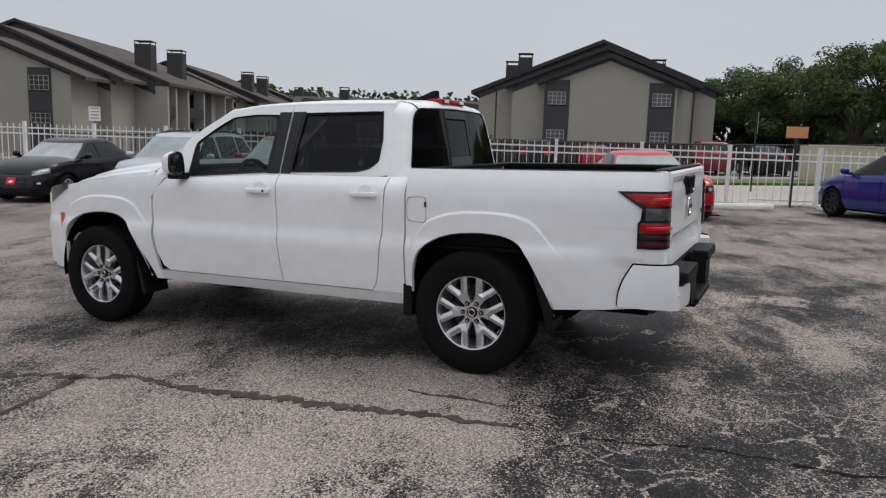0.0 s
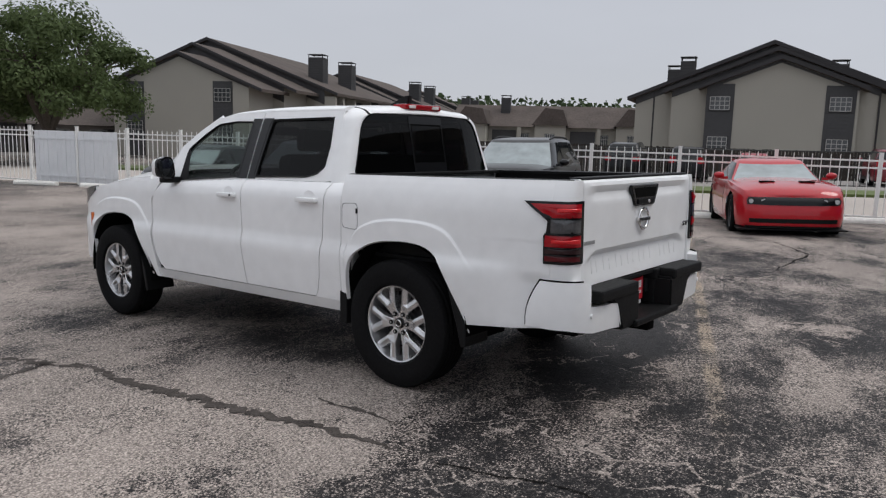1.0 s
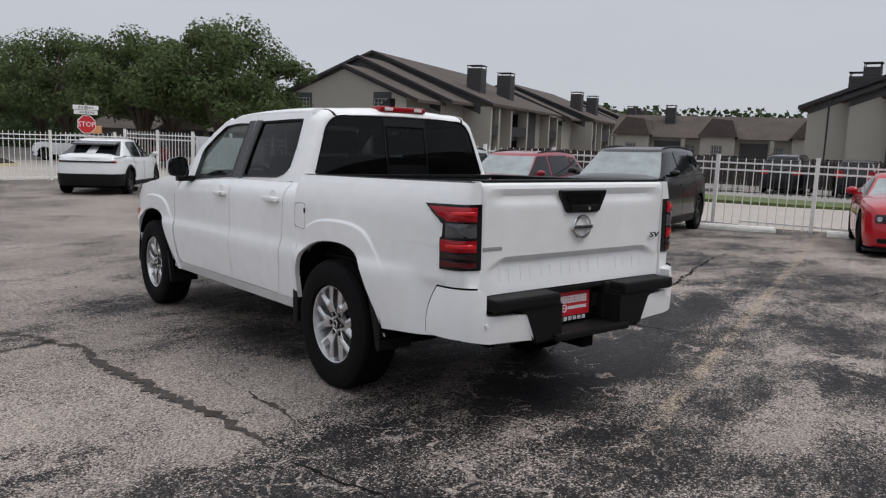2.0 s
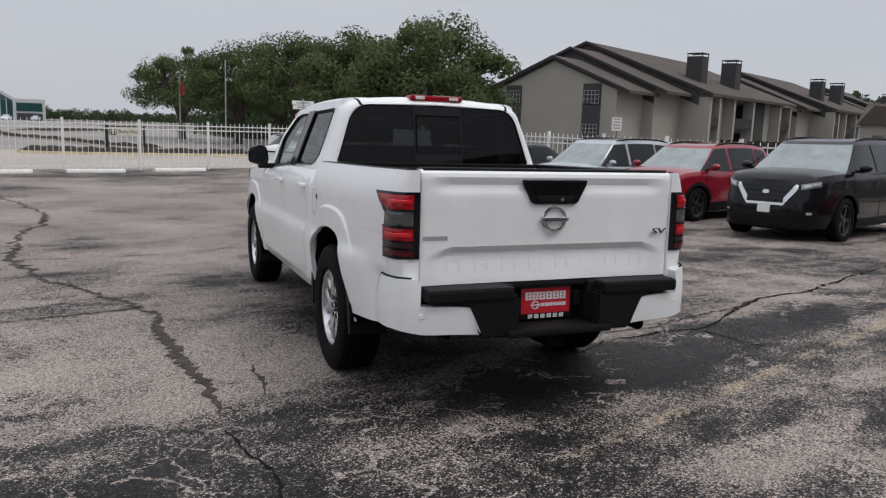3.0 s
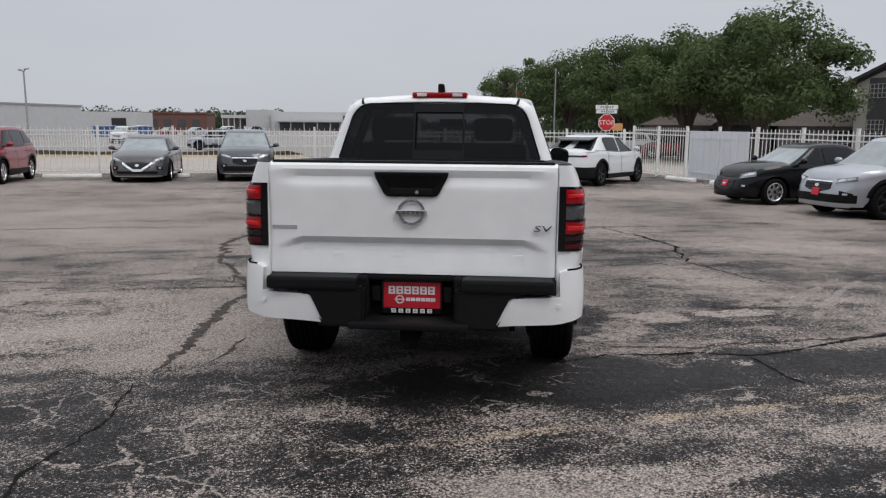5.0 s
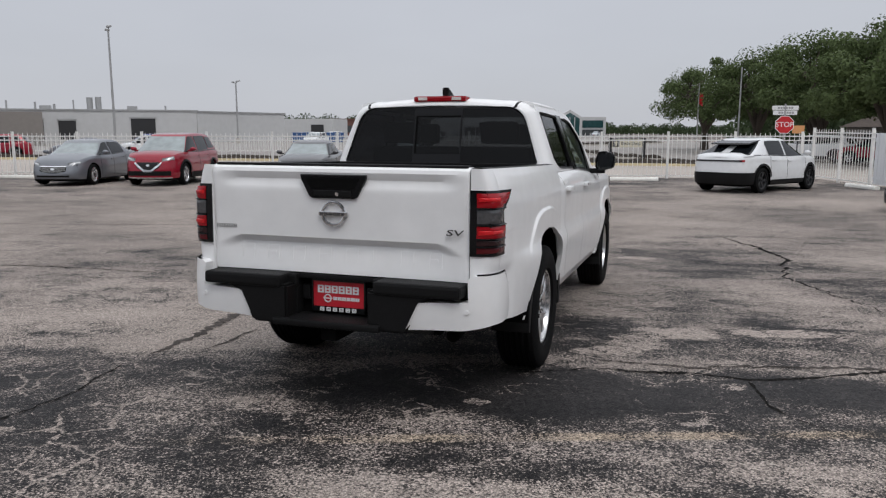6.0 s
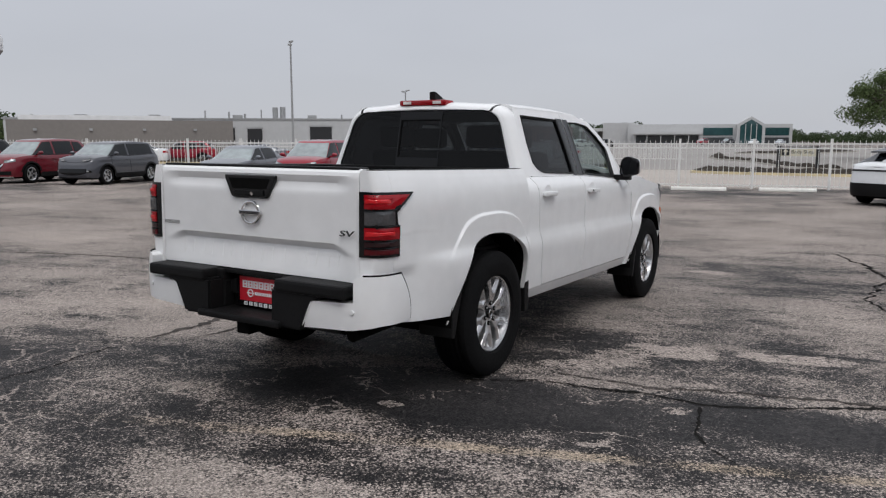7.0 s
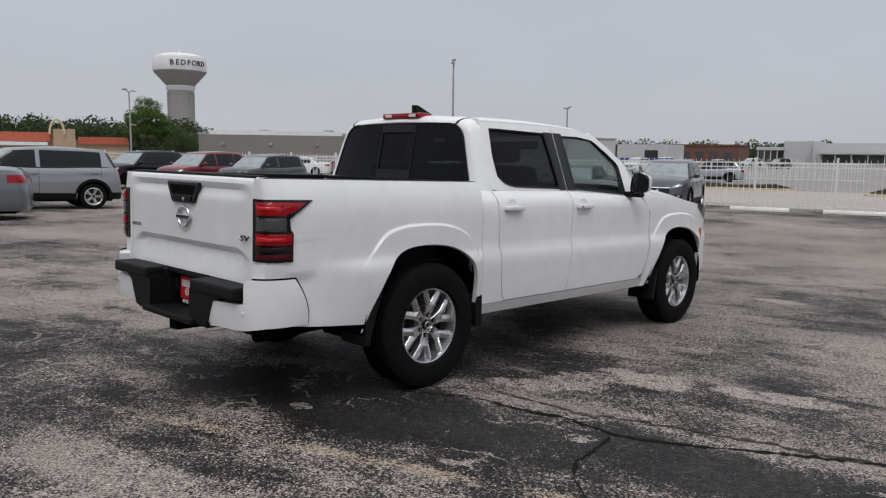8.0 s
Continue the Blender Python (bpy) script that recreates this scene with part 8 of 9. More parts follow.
def truck_wheel(m):
    wheel = new("wheel")
    wheel.empty_display_size = 0.1
    wheel.parent = truck
    wheel.matrix_basis = m
    if TRUCK_WHEEL:
        for src in TRUCK_WHEEL:
            o = new(src.name.split(".")[0], src.data)
            o.parent = wheel
            o.matrix_basis = src.matrix_basis
            if "label" in src:
                o["label"] = src["label"]
        return
    r, w, rim = WHEEL_R, 0.255, 0.232
    face = 0.070
    vs, fs = tyre_mesh(r, w, rim)
    TRUCK_WHEEL.append(mesh_ob("tyre", vs, fs, M_rubber, wheel, "black rubber tyre", sharp=28))
    vs, fs = lathe([(rim + 0.003, 0.096), (rim - 0.002, 0.101), (rim - 0.009, 0.098), (rim - 0.013, 0.080), (rim - 0.020, 0.055), (rim - 0.036, 0.0), (rim - 0.05, -w * 0.4)], 56, "x")
    TRUCK_WHEEL.append(mesh_ob("rim", vs, fs, M_rim, wheel, "machined alloy rim", sharp=35))
    vs, fs = lathe([(0.165, -0.012), (0.165, -0.004), (0.10, -0.002), (0.09, 0.02), (0.0, 0.02)], 40, "x")
    TRUCK_WHEEL.append(mesh_ob("brake_disc", vs, fs, M_rim_dark, wheel))
    vs, fs = lathe([(rim - 0.045, -0.022), (0.10, -0.022)], 40, "x")
    TRUCK_WHEEL.append(mesh_ob("dust_shield", vs, fs, M_under_and_shade, wheel))
    for k in range(6):
        TRUCK_WHEEL.append(part("spoke", fork_spoke(2 * math.pi * k / 6, rim, face), M_rim, wheel))
    bm = tube(bmesh.new(), (face - 0.04, 0, 0), (face - 0.003, 0, 0), 0.070, 0.062, 36)
    TRUCK_WHEEL.append(part("hub", bm, M_rim, wheel, smooth=True))
    TRUCK_WHEEL.append(part("hub_cap", tube(bmesh.new(), (face - 0.005, 0, 0), (face + 0.010, 0, 0), 0.034, 0.031, 24), M_gloss_black, wheel, "black hub cap", smooth=True))
    vs, fs = lathe([(0.024, face + 0.0105), (0.022, face + 0.0125), (0.019, face + 0.0125), (0.017, face + 0.0105)], 24, "x")
    TRUCK_WHEEL.append(mesh_ob("cap_ring", vs, fs, M_chrome, wheel))
    for k in range(6):
        an = 2 * math.pi * k / 6
        y, z = 0.062 * math.cos(an), 0.062 * math.sin(an)
        TRUCK_WHEEL.append(part("lug_hole", tube(bmesh.new(), (face - 0.004, y, z), (face + 0.0085, y, z), 0.0135, 0.0135, 12), M_under_and_shade, wheel))
        TRUCK_WHEEL.append(part("lug_nut", tube(bmesh.new(), (face, y, z), (face + 0.0105, y, z), 0.0085, 0.007, 6), M_steel, wheel))


for y in (0.0, WB):
    truck_wheel(Matrix.Translation((0.778, y, HUB_Z)) @ Matrix.Rotation(0.35 + y, 4, "X"))
    truck_wheel(Matrix.Translation((-0.778, y, HUB_Z)) @ Matrix.Rotation(math.pi, 4, "Z") @ Matrix.Rotation(0.02 + y * 1.3, 4, "X"))
# fuel flap on the left
fl = rounded([(0.295, 0.93), (0.425, 0.94), (0.425, 1.085), (0.295, 1.09)], 0.03, 4)
loop_ring("fuel_flap_joint", [(y, z) for y, z in rounded([(0.2925, 0.9275), (0.4275, 0.9375), (0.4275, 1.0875), (0.2925, 1.0925)], 0.03, 4)], fl, -1, M_under_and_shade, rows=1, step=2, out0=0.0012, out1=0.0012, surface=lambda s, y, z, o: (s * (side_x(y, z) + max(o, 0.001)), y, z), depth=0.0)
part("flap_latch", boxbm(-side_x(0.3, 1.05) - 0.006, -side_x(0.3, 1.05) + 0.01, 0.292, 0.304, 1.03, 1.06), M_black_plastic, truck)

# ---- marks on the asphalt: sealed cracks and scuffs ----
M_sealer = mat("crack_sealer", (0.066, 0.057, 0.052), 0.9, var=0.75, grain=70, large=5, bump=0.5, spec=0.12)
M_crack = mat("open_crack", (0.012, 0.011, 0.010), 0.95, var=0.3, grain=40, spec=0.1)


def crack_line(name, label, pts, width, material, seed, jag=0.06):
    """A ragged ribbon along points in world x, y; width as (s, metres) pairs."""
    rnd = random.Random(seed)
    fine, wob = [], (0.0, 0.0)
    total = sum(math.hypot(q[0] - p[0], q[1] - p[1]) for p, q in zip(pts, pts[1:]))
    run = 0.0
    for p, q in zip(pts, pts[1:]):
        d = math.hypot(q[0] - p[0], q[1] - p[1])
        k = max(2, int(d / 0.03))
        for i in range(k):
            t = i / k
            j = jag * 0.55 * min(1, d)
            if i % 3 == 0:
                wob = (0.55 * wob[0] + rnd.uniform(-j, j) * 0.7, 0.55 * wob[1] + rnd.uniform(-j, j) * 0.7)
            fine.append((lerp(p[0], q[0], t) + wob[0] + rnd.uniform(-j, j) * 0.1, lerp(p[1], q[1], t) + wob[1] + rnd.uniform(-j, j) * 0.1, (run + t * d) / total))
        run += d
    fine.append((*pts[-1], 1.0))
    vs, fs = [], []
    for i, (x, y, s) in enumerate(fine):
        a, b = fine[max(0, i - 2)], fine[min(len(fine) - 1, i + 2)]
        tx, ty = b[0] - a[0], b[1] - a[1]
        ln = math.hypot(tx, ty) or 1
        w = curve_at(width, s) * 0.5
        for side in (-1, 1):
            ww = w * rnd.choice((0.15, 0.4, 0.7, 0.9, 1.0, 1.25, 1.6)) * rnd.uniform(0.8, 1.2)
            px, py = x - side * ty / ln * ww, y + side * tx / ln * ww
            vs.append((px, py, gz(px, py) + 0.004))
        if i:
            fs.append((2 * i - 2, 2 * i - 1, 2 * i + 1, 2 * i))
    ob = mesh_ob(name, vs, fs, material, smooth=False)
    return tagged(ob, label, "crack", kind="structure")


SEALED = "grey-brown sealed crack wandering over the asphalt"
OPEN = "thin dark open crack in the asphalt"
crack_line("crack_1", SEALED, [(-2.02, 2.12), (-1.81, 1.83), (-1.88, 1.46), (-1.85, 1.09), (-1.77, 0.72), (-1.70, 0.24), (-1.64, -0.18), (-1.62, -0.62)], [(0, 0.09), (0.2, 0.05), (0.3, 0.08), (0.5, 0.10), (0.8, 0.08), (1, 0.02)], M_sealer, 1, 0.09)
crack_line("crack_2", SEALED, [(-5.25, 15.6), (-4.0, 12.2), (-3.45, 10.5), (-3.38, 9.0), (-3.52, 8.0), (-3.46, 6.6), (-3.33, 5.25), (-3.0, 4.15), (-2.87, 3.75), (-2.58, 3.25), (-2.27, 2.60), (-2.02, 2.12)], [(0, 0.03), (0.3, 0.05), (0.45, 0.11), (0.6, 0.05), (0.75, 0.10), (0.9, 0.05), (1, 0.09)], M_sealer, 2, 0.14)
crack_line("crack_3", OPEN, [(-3.62, 1.48), (-2.95, 1.84), (-2.58, 1.95), (-2.23, 2.03), (-1.95, 2.13)], [(0, 0.015), (0.5, 0.028), (1, 0.06)], M_sealer, 3, 0.04)
crack_line("crack_4", OPEN, [(-1.33, 0.20), (-1.35, 0.05), (-1.32, -0.12), (-1.35, -0.42)], [(0, 0.012), (0.5, 0.035), (1, 0.01)], M_sealer, 4, 0.04)
crack_line("crack_5", OPEN, [lot(0.7, -0.42), lot(1.15, -0.30), lot(1.5, -0.37), lot(1.8, -0.38), lot(2.06, -0.49), lot(2.5, -0.41), lot(2.95, -0.27), lot(3.75, -0.05), lot(4.5, -0.15), lot(5.9, 0.0), lot(7.6, 0.2), lot(9.4, 0.1)], [(0, 0.012), (0.2, 0.035), (0.35, 0.045), (0.7, 0.035), (1, 0.015)], M_crack, 5, 0.07)
crack_line("crack_6", SEALED, [lot(1.2, -0.13), lot(1.73, -0.24), lot(2.56, -0.18), lot(3.05, -0.22), lot(3.6, -0.08)], [(0, 0.015), (0.3, 0.04), (0.5, 0.025), (0.8, 0.05), (1, 0.02)], M_sealer, 6, 0.09)
crack_line("crack_7", OPEN, [(2.10, 0.10), (2.13, -0.03), (2.17, -0.32), (2.27, -0.48), (2.42, -0.61)], [(0, 0.02), (0.6, 0.016), (1, 0.006)], M_crack, 7, 0.05)
crack_line("crack_8", OPEN, [(-1.60, -0.9), (-1.45, -1.5), (-1.5, -2.1), (-1.2, -2.7)], [(0, 0.012), (0.5, 0.02), (1, 0.008)], M_crack, 8, 0.06)
crack_line("crack_9", OPEN, [lot(-9, 8.2), lot(-6.5, 8.0), lot(-4.0, 8.3), lot(-1.5, 8.1)], [(0, 0.02), (0.5, 0.05), (1, 0.02)], M_crack, 9, 0.09)
crack_line("crack_10", OPEN, [lot(-9.5, 3.6), lot(-7, 3.3), lot(-4.6, 3.5), lot(-2.9, 3.1)], [(0, 0.02), (0.5, 0.045), (1, 0.02)], M_crack, 10, 0.07)
crack_line("crack_11", OPEN, [lot(3.99, 1.56), lot(3.95, 2.61), lot(3.91, 3.45), lot(4.52, 4.84), lot(4.63, 5.96), lot(4.51, 7.29)], [(0, 0.012), (0.5, 0.045), (0.7, 0.07), (1, 0.03)], M_crack, 11, 0.10)
crack_line("crack_12", OPEN, [lot(5.2, -2.1), lot(7.0, -2.6), lot(8.6, -2.2)], [(0, 0.02), (0.5, 0.04), (1, 0.02)], M_crack, 12, 0.06)

# ---- islands and kerbs across the front street ----
def island(name, label, pts, width, kerb, soil):
    """A planted strip along points in lot coordinates, with a kerb round it."""
    isl = thing(name, Matrix.Identity(4), label, "kerb", kind="structure")
    fine = []
    for p, q in zip(pts, pts[1:]):
        for i in range(8):
            fine.append((lerp(p[0], q[0], i / 8), lerp(p[1], q[1], i / 8)))
    fine.append(pts[-1])
    left, right = [], []
    for i, p in enumerate(fine):
        a, b = fine[max(0, i - 1)], fine[min(len(fine) - 1, i + 1)]
        tx, ty = b[0] - a[0], b[1] - a[1]
        ln = math.hypot(tx, ty) or 1
        e = i / (len(fine) - 1)
        w = width * 0.5 * min(1, math.sqrt(max(0.02, 1 - (2 * e - 1) ** 8)))
        left.append((p[0] - ty / ln * w, p[1] + tx / ln * w))
        right.append((p[0] + ty / ln * w, p[1] - tx / ln * w))
    bm = bmesh.new()
    lv = [bm.verts.new((*lot(*p), gz(*lot(*p)) + 0.13)) for p in left]
    rv = [bm.verts.new((*lot(*p), gz(*lot(*p)) + 0.13)) for p in right]
    cv = []
    for i, (p, q) in enumerate(zip(left, right)):      # heaped towards the middle
        x, y = lot((p[0] + q[0]) / 2, (p[1] + q[1]) / 2)
        cv.append(bm.verts.new((x, y, gz(x, y) + (0.36 + 0.05 * math.sin(i * 1.7) if 0 < i < len(left) - 1 else 0.14))))
    for i in range(len(lv) - 1):
        bm.faces.new((rv[i], rv[i + 1], cv[i + 1], cv[i]))
        bm.faces.new((cv[i], cv[i + 1], lv[i + 1], lv[i]))
    part("soil", bm, soil, isl)
    ring = left + right[::-1]
    bm = bmesh.new()
    n = len(ring)
    rows = []
    for i, p in enumerate(ring):
        a, b = ring[i - 1], ring[(i + 1) % n]
        tx, ty = b[0] - a[0], b[1] - a[1]
        ln = math.hypot(tx, ty) or 1
        nx, ny = -ty / ln, tx / ln
        row = []
        for d, z in ((0.02, 0.0), (0.0, 0.15), (-0.14, 0.155), (-0.16, 0.0)):
            x, y = lot(p[0] + nx * d, p[1] + ny * d)
            row.append(bm.verts.new((x, y, gz(x, y) + z)))
        rows.append(row)
    for i in range(n):
        for j in range(3):
            bm.faces.new((rows[i][j], rows[(i + 1) % n][j], rows[(i + 1) % n][j + 1], rows[i][j + 1]))
    bmesh.ops.recalc_face_normals(bm, faces=bm.faces)
    part("kerb", bm, kerb, isl)
    return isl


island("island_1", "low planted island of dark mulch with a faded yellow kerb", [(5.9, 44.6), (7.6, 43.2), (9.8, 42.4), (14.0, 41.6), (17.8, 41.4)], 5.4, M_yellow_kerb, M_mulch)
island("island_2", "curving planted island of dark mulch with a pale kerb", [(11.4, 90.0), (9.9, 78.0), (9.9, 70.5), (11.8, 64.0), (12.6, 52.5), (14.6, 48.0)], 1.5, M_concrete, M_mulch)
island("island_3", "long planted island of dark mulch with a faded yellow kerb", [(-48.0, 46.6), (-22.0, 46.6), (-8.0, 46.8), (1.4, 47.2)], 2.4, M_yellow_kerb, M_mulch)
island("island_4", "broad planted island of dark mulch in the far lot", [(16.0, 96.0), (22.0, 104.0), (31.0, 118.0)], 8.0, M_concrete, M_mulch)


def rail_fence(name, label, pts, height, material):
    """A dark picket rail along points in lot coordinates."""
    f = thing(name, Matrix.Identity(4), label, "fence", kind="structure")
    for (u0, v0), (u1, v1) in zip(pts, pts[1:]):
        a, b = lot(u0, v0), lot(u1, v1)
        za, zb = gz(*a), gz(*b)
        part("rail", tube(bmesh.new(), (*a, za + height), (*b, zb + height), 0.025, 0.025, 6), material, f)
        part("rail", tube(bmesh.new(), (*a, za + 0.2), (*b, zb + 0.2), 0.02, 0.02, 6), material, f)
        part("post", tube(bmesh.new(), (*a, za), (*a, za + height + 0.05), 0.04, 0.04, 8), material, f)
        d = math.hypot(b[0] - a[0], b[1] - a[1])
        bm = bmesh.new()
        k = int(d / 0.22)
        for i in range(1, k):
            t = i / k
            x, y = lerp(a[0], b[0], t), lerp(a[1], b[1], t)
            box(bm, x - 0.012, x + 0.012, y - 0.012, y + 0.012, gz(x, y) + 0.2, gz(x, y) + height)
        tagged(part("picket_run", bm, material, f), kind="stuff")
    return f


rail_fence("black_fence_1", "dark metal picket fence before the apartments", [(28.0, 24.0), (28.0, 8.0), (28.0, -8.0), (28.0, -24.0), (28.0, -42.0)], 1.5, M_black_metal)
rail_fence("grey_fence", "pale metal picket fence across the far lot", [(-70, 64), (-40, 64), (-16, 64), (6, 66)], 1.5, M_fence)


# ---- signs ----
def stop_sign():
    x, y = 5.2, 30.6
    s = thing("stop_sign", Matrix.Translation((x, y, gz(x, y) + rise(x, y))) @ pose(0, 0, 0, 0, 0, 8), "red octagonal stop sign under two street name blades", "stop sign")
    part("post", boxbm(-0.03, 0.03, -0.03, 0.03, -rise(x, y), 2.85), M_steel, s)
    octa = [(0.40 * math.cos(math.pi / 8 + k * math.pi / 4), 1.98 + 0.40 * math.sin(math.pi / 8 + k * math.pi / 4)) for k in range(8)]
    rim = part("sign_face", prism(octa, -0.050, -0.035, "y"), M_sign_white, s)
    inner = [(0.372 * math.cos(math.pi / 8 + k * math.pi / 4), 1.98 + 0.372 * math.sin(math.pi / 8 + k * math.pi / 4)) for k in range(8)]
    part("sign_field", prism(inner, -0.056, -0.0505, "y"), M_sign_red, rim)
    text_part("letters", "STOP", 0.30, M_sign_white, rim, Matrix.Translation((0, -0.058, 1.98)) @ Matrix.Rotation(math.pi / 2, 4, "X"), 0.003)
    for z, w in ((2.68, 0.52), (2.48, 0.48)):
        bl = part("name_blade", boxbm(-w, w, -0.02, 0.02, z - 0.09, z + 0.09, bevel=0.01), M_sign_white, s)
        for k in range(6):
            part("blade_mark", boxbm(-w + 0.22 + k * 0.105, -w + 0.295 + k * 0.105, -0.024, -0.0195, z - 0.045, z + 0.045), M_steel, bl)
    return s


def shop_sign():
    a, b = Vector((-3.60, 45.7)), Vector((-1.52, 46.3))
    ang = math.degrees(math.atan2(b.y - a.y, b.x - a.x))
    s = thing("shop_sign", Matrix.Translation((a.x, a.y, gz(*a))) @ pose(0, 0, 0, 0, 0, ang), "cream direction board between two black posts", "sign")
    L = (b - a).length
    for x in (0, L):
        part("post", boxbm(x - 0.10, x + 0.10, -0.08, 0.08, 0, 1.62, bevel=0.015), M_black_metal, s)
    board = part("board", boxbm(0.11, L - 0.11, -0.05, 0.05, 1.00, 1.52, bevel=0.01), M_sign_tan, s)
    part("top_bar", boxbm(0.11, L - 0.11, -0.06, 0.06, 1.525, 1.58), M_black_metal, s)
    part("arrow_field", boxbm(0.15, 0.58, -0.062, -0.051, 1.05, 1.47), M_ink, board)
    part("arrow", prism([(0.365, 1.44), (0.52, 1.27), (0.42, 1.27), (0.42, 1.09), (0.31, 1.09), (0.31, 1.27), (0.21, 1.27)], -0.070, -0.063, "y"), M_sign_tan, board)
    text_part("letters", "Body Shop", 0.29, M_ink, board, Matrix.Translation((1.31, -0.056, 1.26)) @ Matrix.Rotation(math.pi / 2, 4, "X"), 0.006)
    return s


stop_sign()
shop_sign()


def board_sign(x, y, h, w, hh, material, label, yaw, marks=0):
    s = thing("notice_sign", Matrix.Translation((x, y, gz(x, y) + rise(x, y))) @ pose(0, 0, 0, 0, 0, yaw), label, "sign")
    part("post", boxbm(-0.022, 0.022, -0.02, 0.02, -rise(x, y), h), M_black_metal, s)
    b = part("board", boxbm(-w / 2, w / 2, -0.035, -0.022, h - hh, h, bevel=0.004), material, s)
    for k in range(marks):
        part("board_mark", boxbm(-w * 0.36, w * 0.36, -0.039, -0.0352, h - hh * (k + 0.75) / (marks + 0.5), h - hh * (k + 0.4) / (marks + 0.5)), M_faded_red, b)
    return s


x, y = lot(FENCE_U - 0.25, -5.93)
board_sign(x, y, 1.94, 0.50, 0.27, M_orange, "small orange board on a thin dark post before the fence", 17.27 - 90)
x, y = lot(FENCE_U + 6.0, -6.55)
board_sign(x, y, 2.55, 0.10, 0.7, M_steel, "narrow grey sign seen edge-on on a post", 17.27)
board_sign(5.9, 31.9, 1.95, 0.5, 0.34, M_orange, "small orange board on a thin steel post", 10)
board_sign(24.4, 33.5, 2.72, 0.60, 0.78, M_sign_white, "white notice board with faded red lines near the apartments", -50, 4)


# ---- trees ----
def tree(name, label, x, y, h, r, seed, leaves=5200, leaf=0.40, material=None, trunk_h=None):
    """Trunk and limbs, and a crown of many small leaf sprays gathered in uneven lobes."""
    rnd = random.Random(seed)
    t = thing(name, Matrix.Translation((x, y, gz(x, y) - 0.05)) @ Matrix.Rotation(rnd.uniform(0, 6.28), 4, "Z"), label, "tree")
    h += rise(x, y)
    th = trunk_h or h * 0.20
    bm = bmesh.new()
    tube(bm, (0, 0, 0), (0.12, 0.05, th), r * 0.075, r * 0.055, 12)
    lobes = []
    n_l = 58
    for k in range(n_l):
        a = 2.4 * k + rnd.uniform(-0.3, 0.3)
        q = math.sqrt((k + 0.5) / n_l)
        lx, ly = r * 0.78 * q * math.cos(a), r * 0.78 * q * math.sin(a)
        lz = (lerp(0.84, 0.56, q ** 1.6) if k % 2 else lerp(0.55, 0.41, q)) * h + rnd.uniform(-0.07, 0.07) * h
        lr = r * rnd.uniform(0.10, 0.26)
        lobes.append((Vector((lx, ly, lz)), lr))
    forks = []
    n_f = 6
    for k in range(n_f):
        a = 6.283 * k / n_f + rnd.uniform(-0.35, 0.35)
        q = r * rnd.uniform(0.22, 0.42)
        forks.append(Vector((q * math.cos(a), q * math.sin(a), lerp(th, h, rnd.uniform(0.26, 0.46)))))
        knee = Vector((q * 0.42 * math.cos(a), q * 0.42 * math.sin(a), lerp(th, forks[-1].z, 0.62)))
        tube(bm, (0.1, 0.04, th * 0.94), knee, r * 0.040, r * 0.032, 8)
        tube(bm, knee, forks[-1], r * 0.032, r * 0.022, 8)
    for c, lr in lobes:
        f = min(forks, key=lambda p: (p - c).length)
        m_ = f.lerp(c, 0.5) + Vector((rnd.uniform(-0.2, 0.2), rnd.uniform(-0.2, 0.2), rnd.uniform(0.0, 0.3)))
        tube(bm, f, m_, r * 0.018, r * 0.011, 6)
        tube(bm, m_, c, r * 0.011, r * 0.004, 5)
    part("trunk", bm, M_bark, t, smooth=True)
    vs, fs = [], []
    per = int(leaves * 2.1) // n_l
    for c, lr in lobes:
        for _ in range(per):
            d = Vector((rnd.gauss(0, 1), rnd.gauss(0, 1), rnd.gauss(0, 0.85))).normalized()
            rad = lr * (rnd.random() ** 0.33) * rnd.choice((1.0, 1.0, 1.0, 1.0, 1.0, 1.0, 1.06))
            p = c + Vector((d.x * rad * 1.15, d.y * rad * 1.15, d.z * rad * 0.85))
            n = (d + Vector((rnd.uniform(-0.8, 0.8), rnd.uniform(-0.8, 0.8), rnd.uniform(-0.2, 1.0)))).normalized()
            a = n.orthogonal().normalized()
            a.rotate(Matrix.Rotation(rnd.uniform(0, 6.28), 3, n))
            b = n.cross(a)
            s = leaf * 0.66 * rnd.uniform(0.5, 1.15)
            i = len(vs)
            vs += [p - a * s * 0.5, p + b * s * 0.28 + n * s * 0.06, p + a * s * 0.55, p - b * s * 0.3 + n * s * 0.05]
            fs.append((i, i + 1, i + 2, i + 3))
    mesh_ob("crown", vs, fs, material or M_leaf, t, smooth=False)
    return t


OAK = "broad live oak with a dense dark green crown"
tree("tree", OAK, 15.2, 40.4, 9.3, 6.0, 1, 14400)
tree("tree", OAK, 12.6, 47.0, 9.0, 5.6, 2, 12800)
tree("tree", OAK, 10.2, 56.3, 9.4, 5.6, 3, 11200)
tree("tree", OAK, 6.7, 66.8, 9.6, 5.8, 4, 11200)
tree("tree", OAK, 2.5, 79.1, 9.8, 6.0, 5, 9600)
tree("tree", OAK, 18.5, 58.0, 9.0, 5.5, 12, 8000)
tree("tree", OAK, 12.0, 74.0, 9.0, 6.0, 13, 8000)
tree("tree", OAK, 57.5, 3.2, 8.0, 4.8, 6, 9600)
tree("tree", OAK, 53.5, -1.2, 8.1, 4.6, 7, 9600)
tree("tree", OAK, 50.5, -4.6, 9.0, 4.8, 8, 9600)
tree("tree", OAK, 47.5, -8.0, 8.8, 4.8, 9, 9600)
tree("tree", OAK, 45.0, -13.0, 9.0, 5.0, 14, 8000)
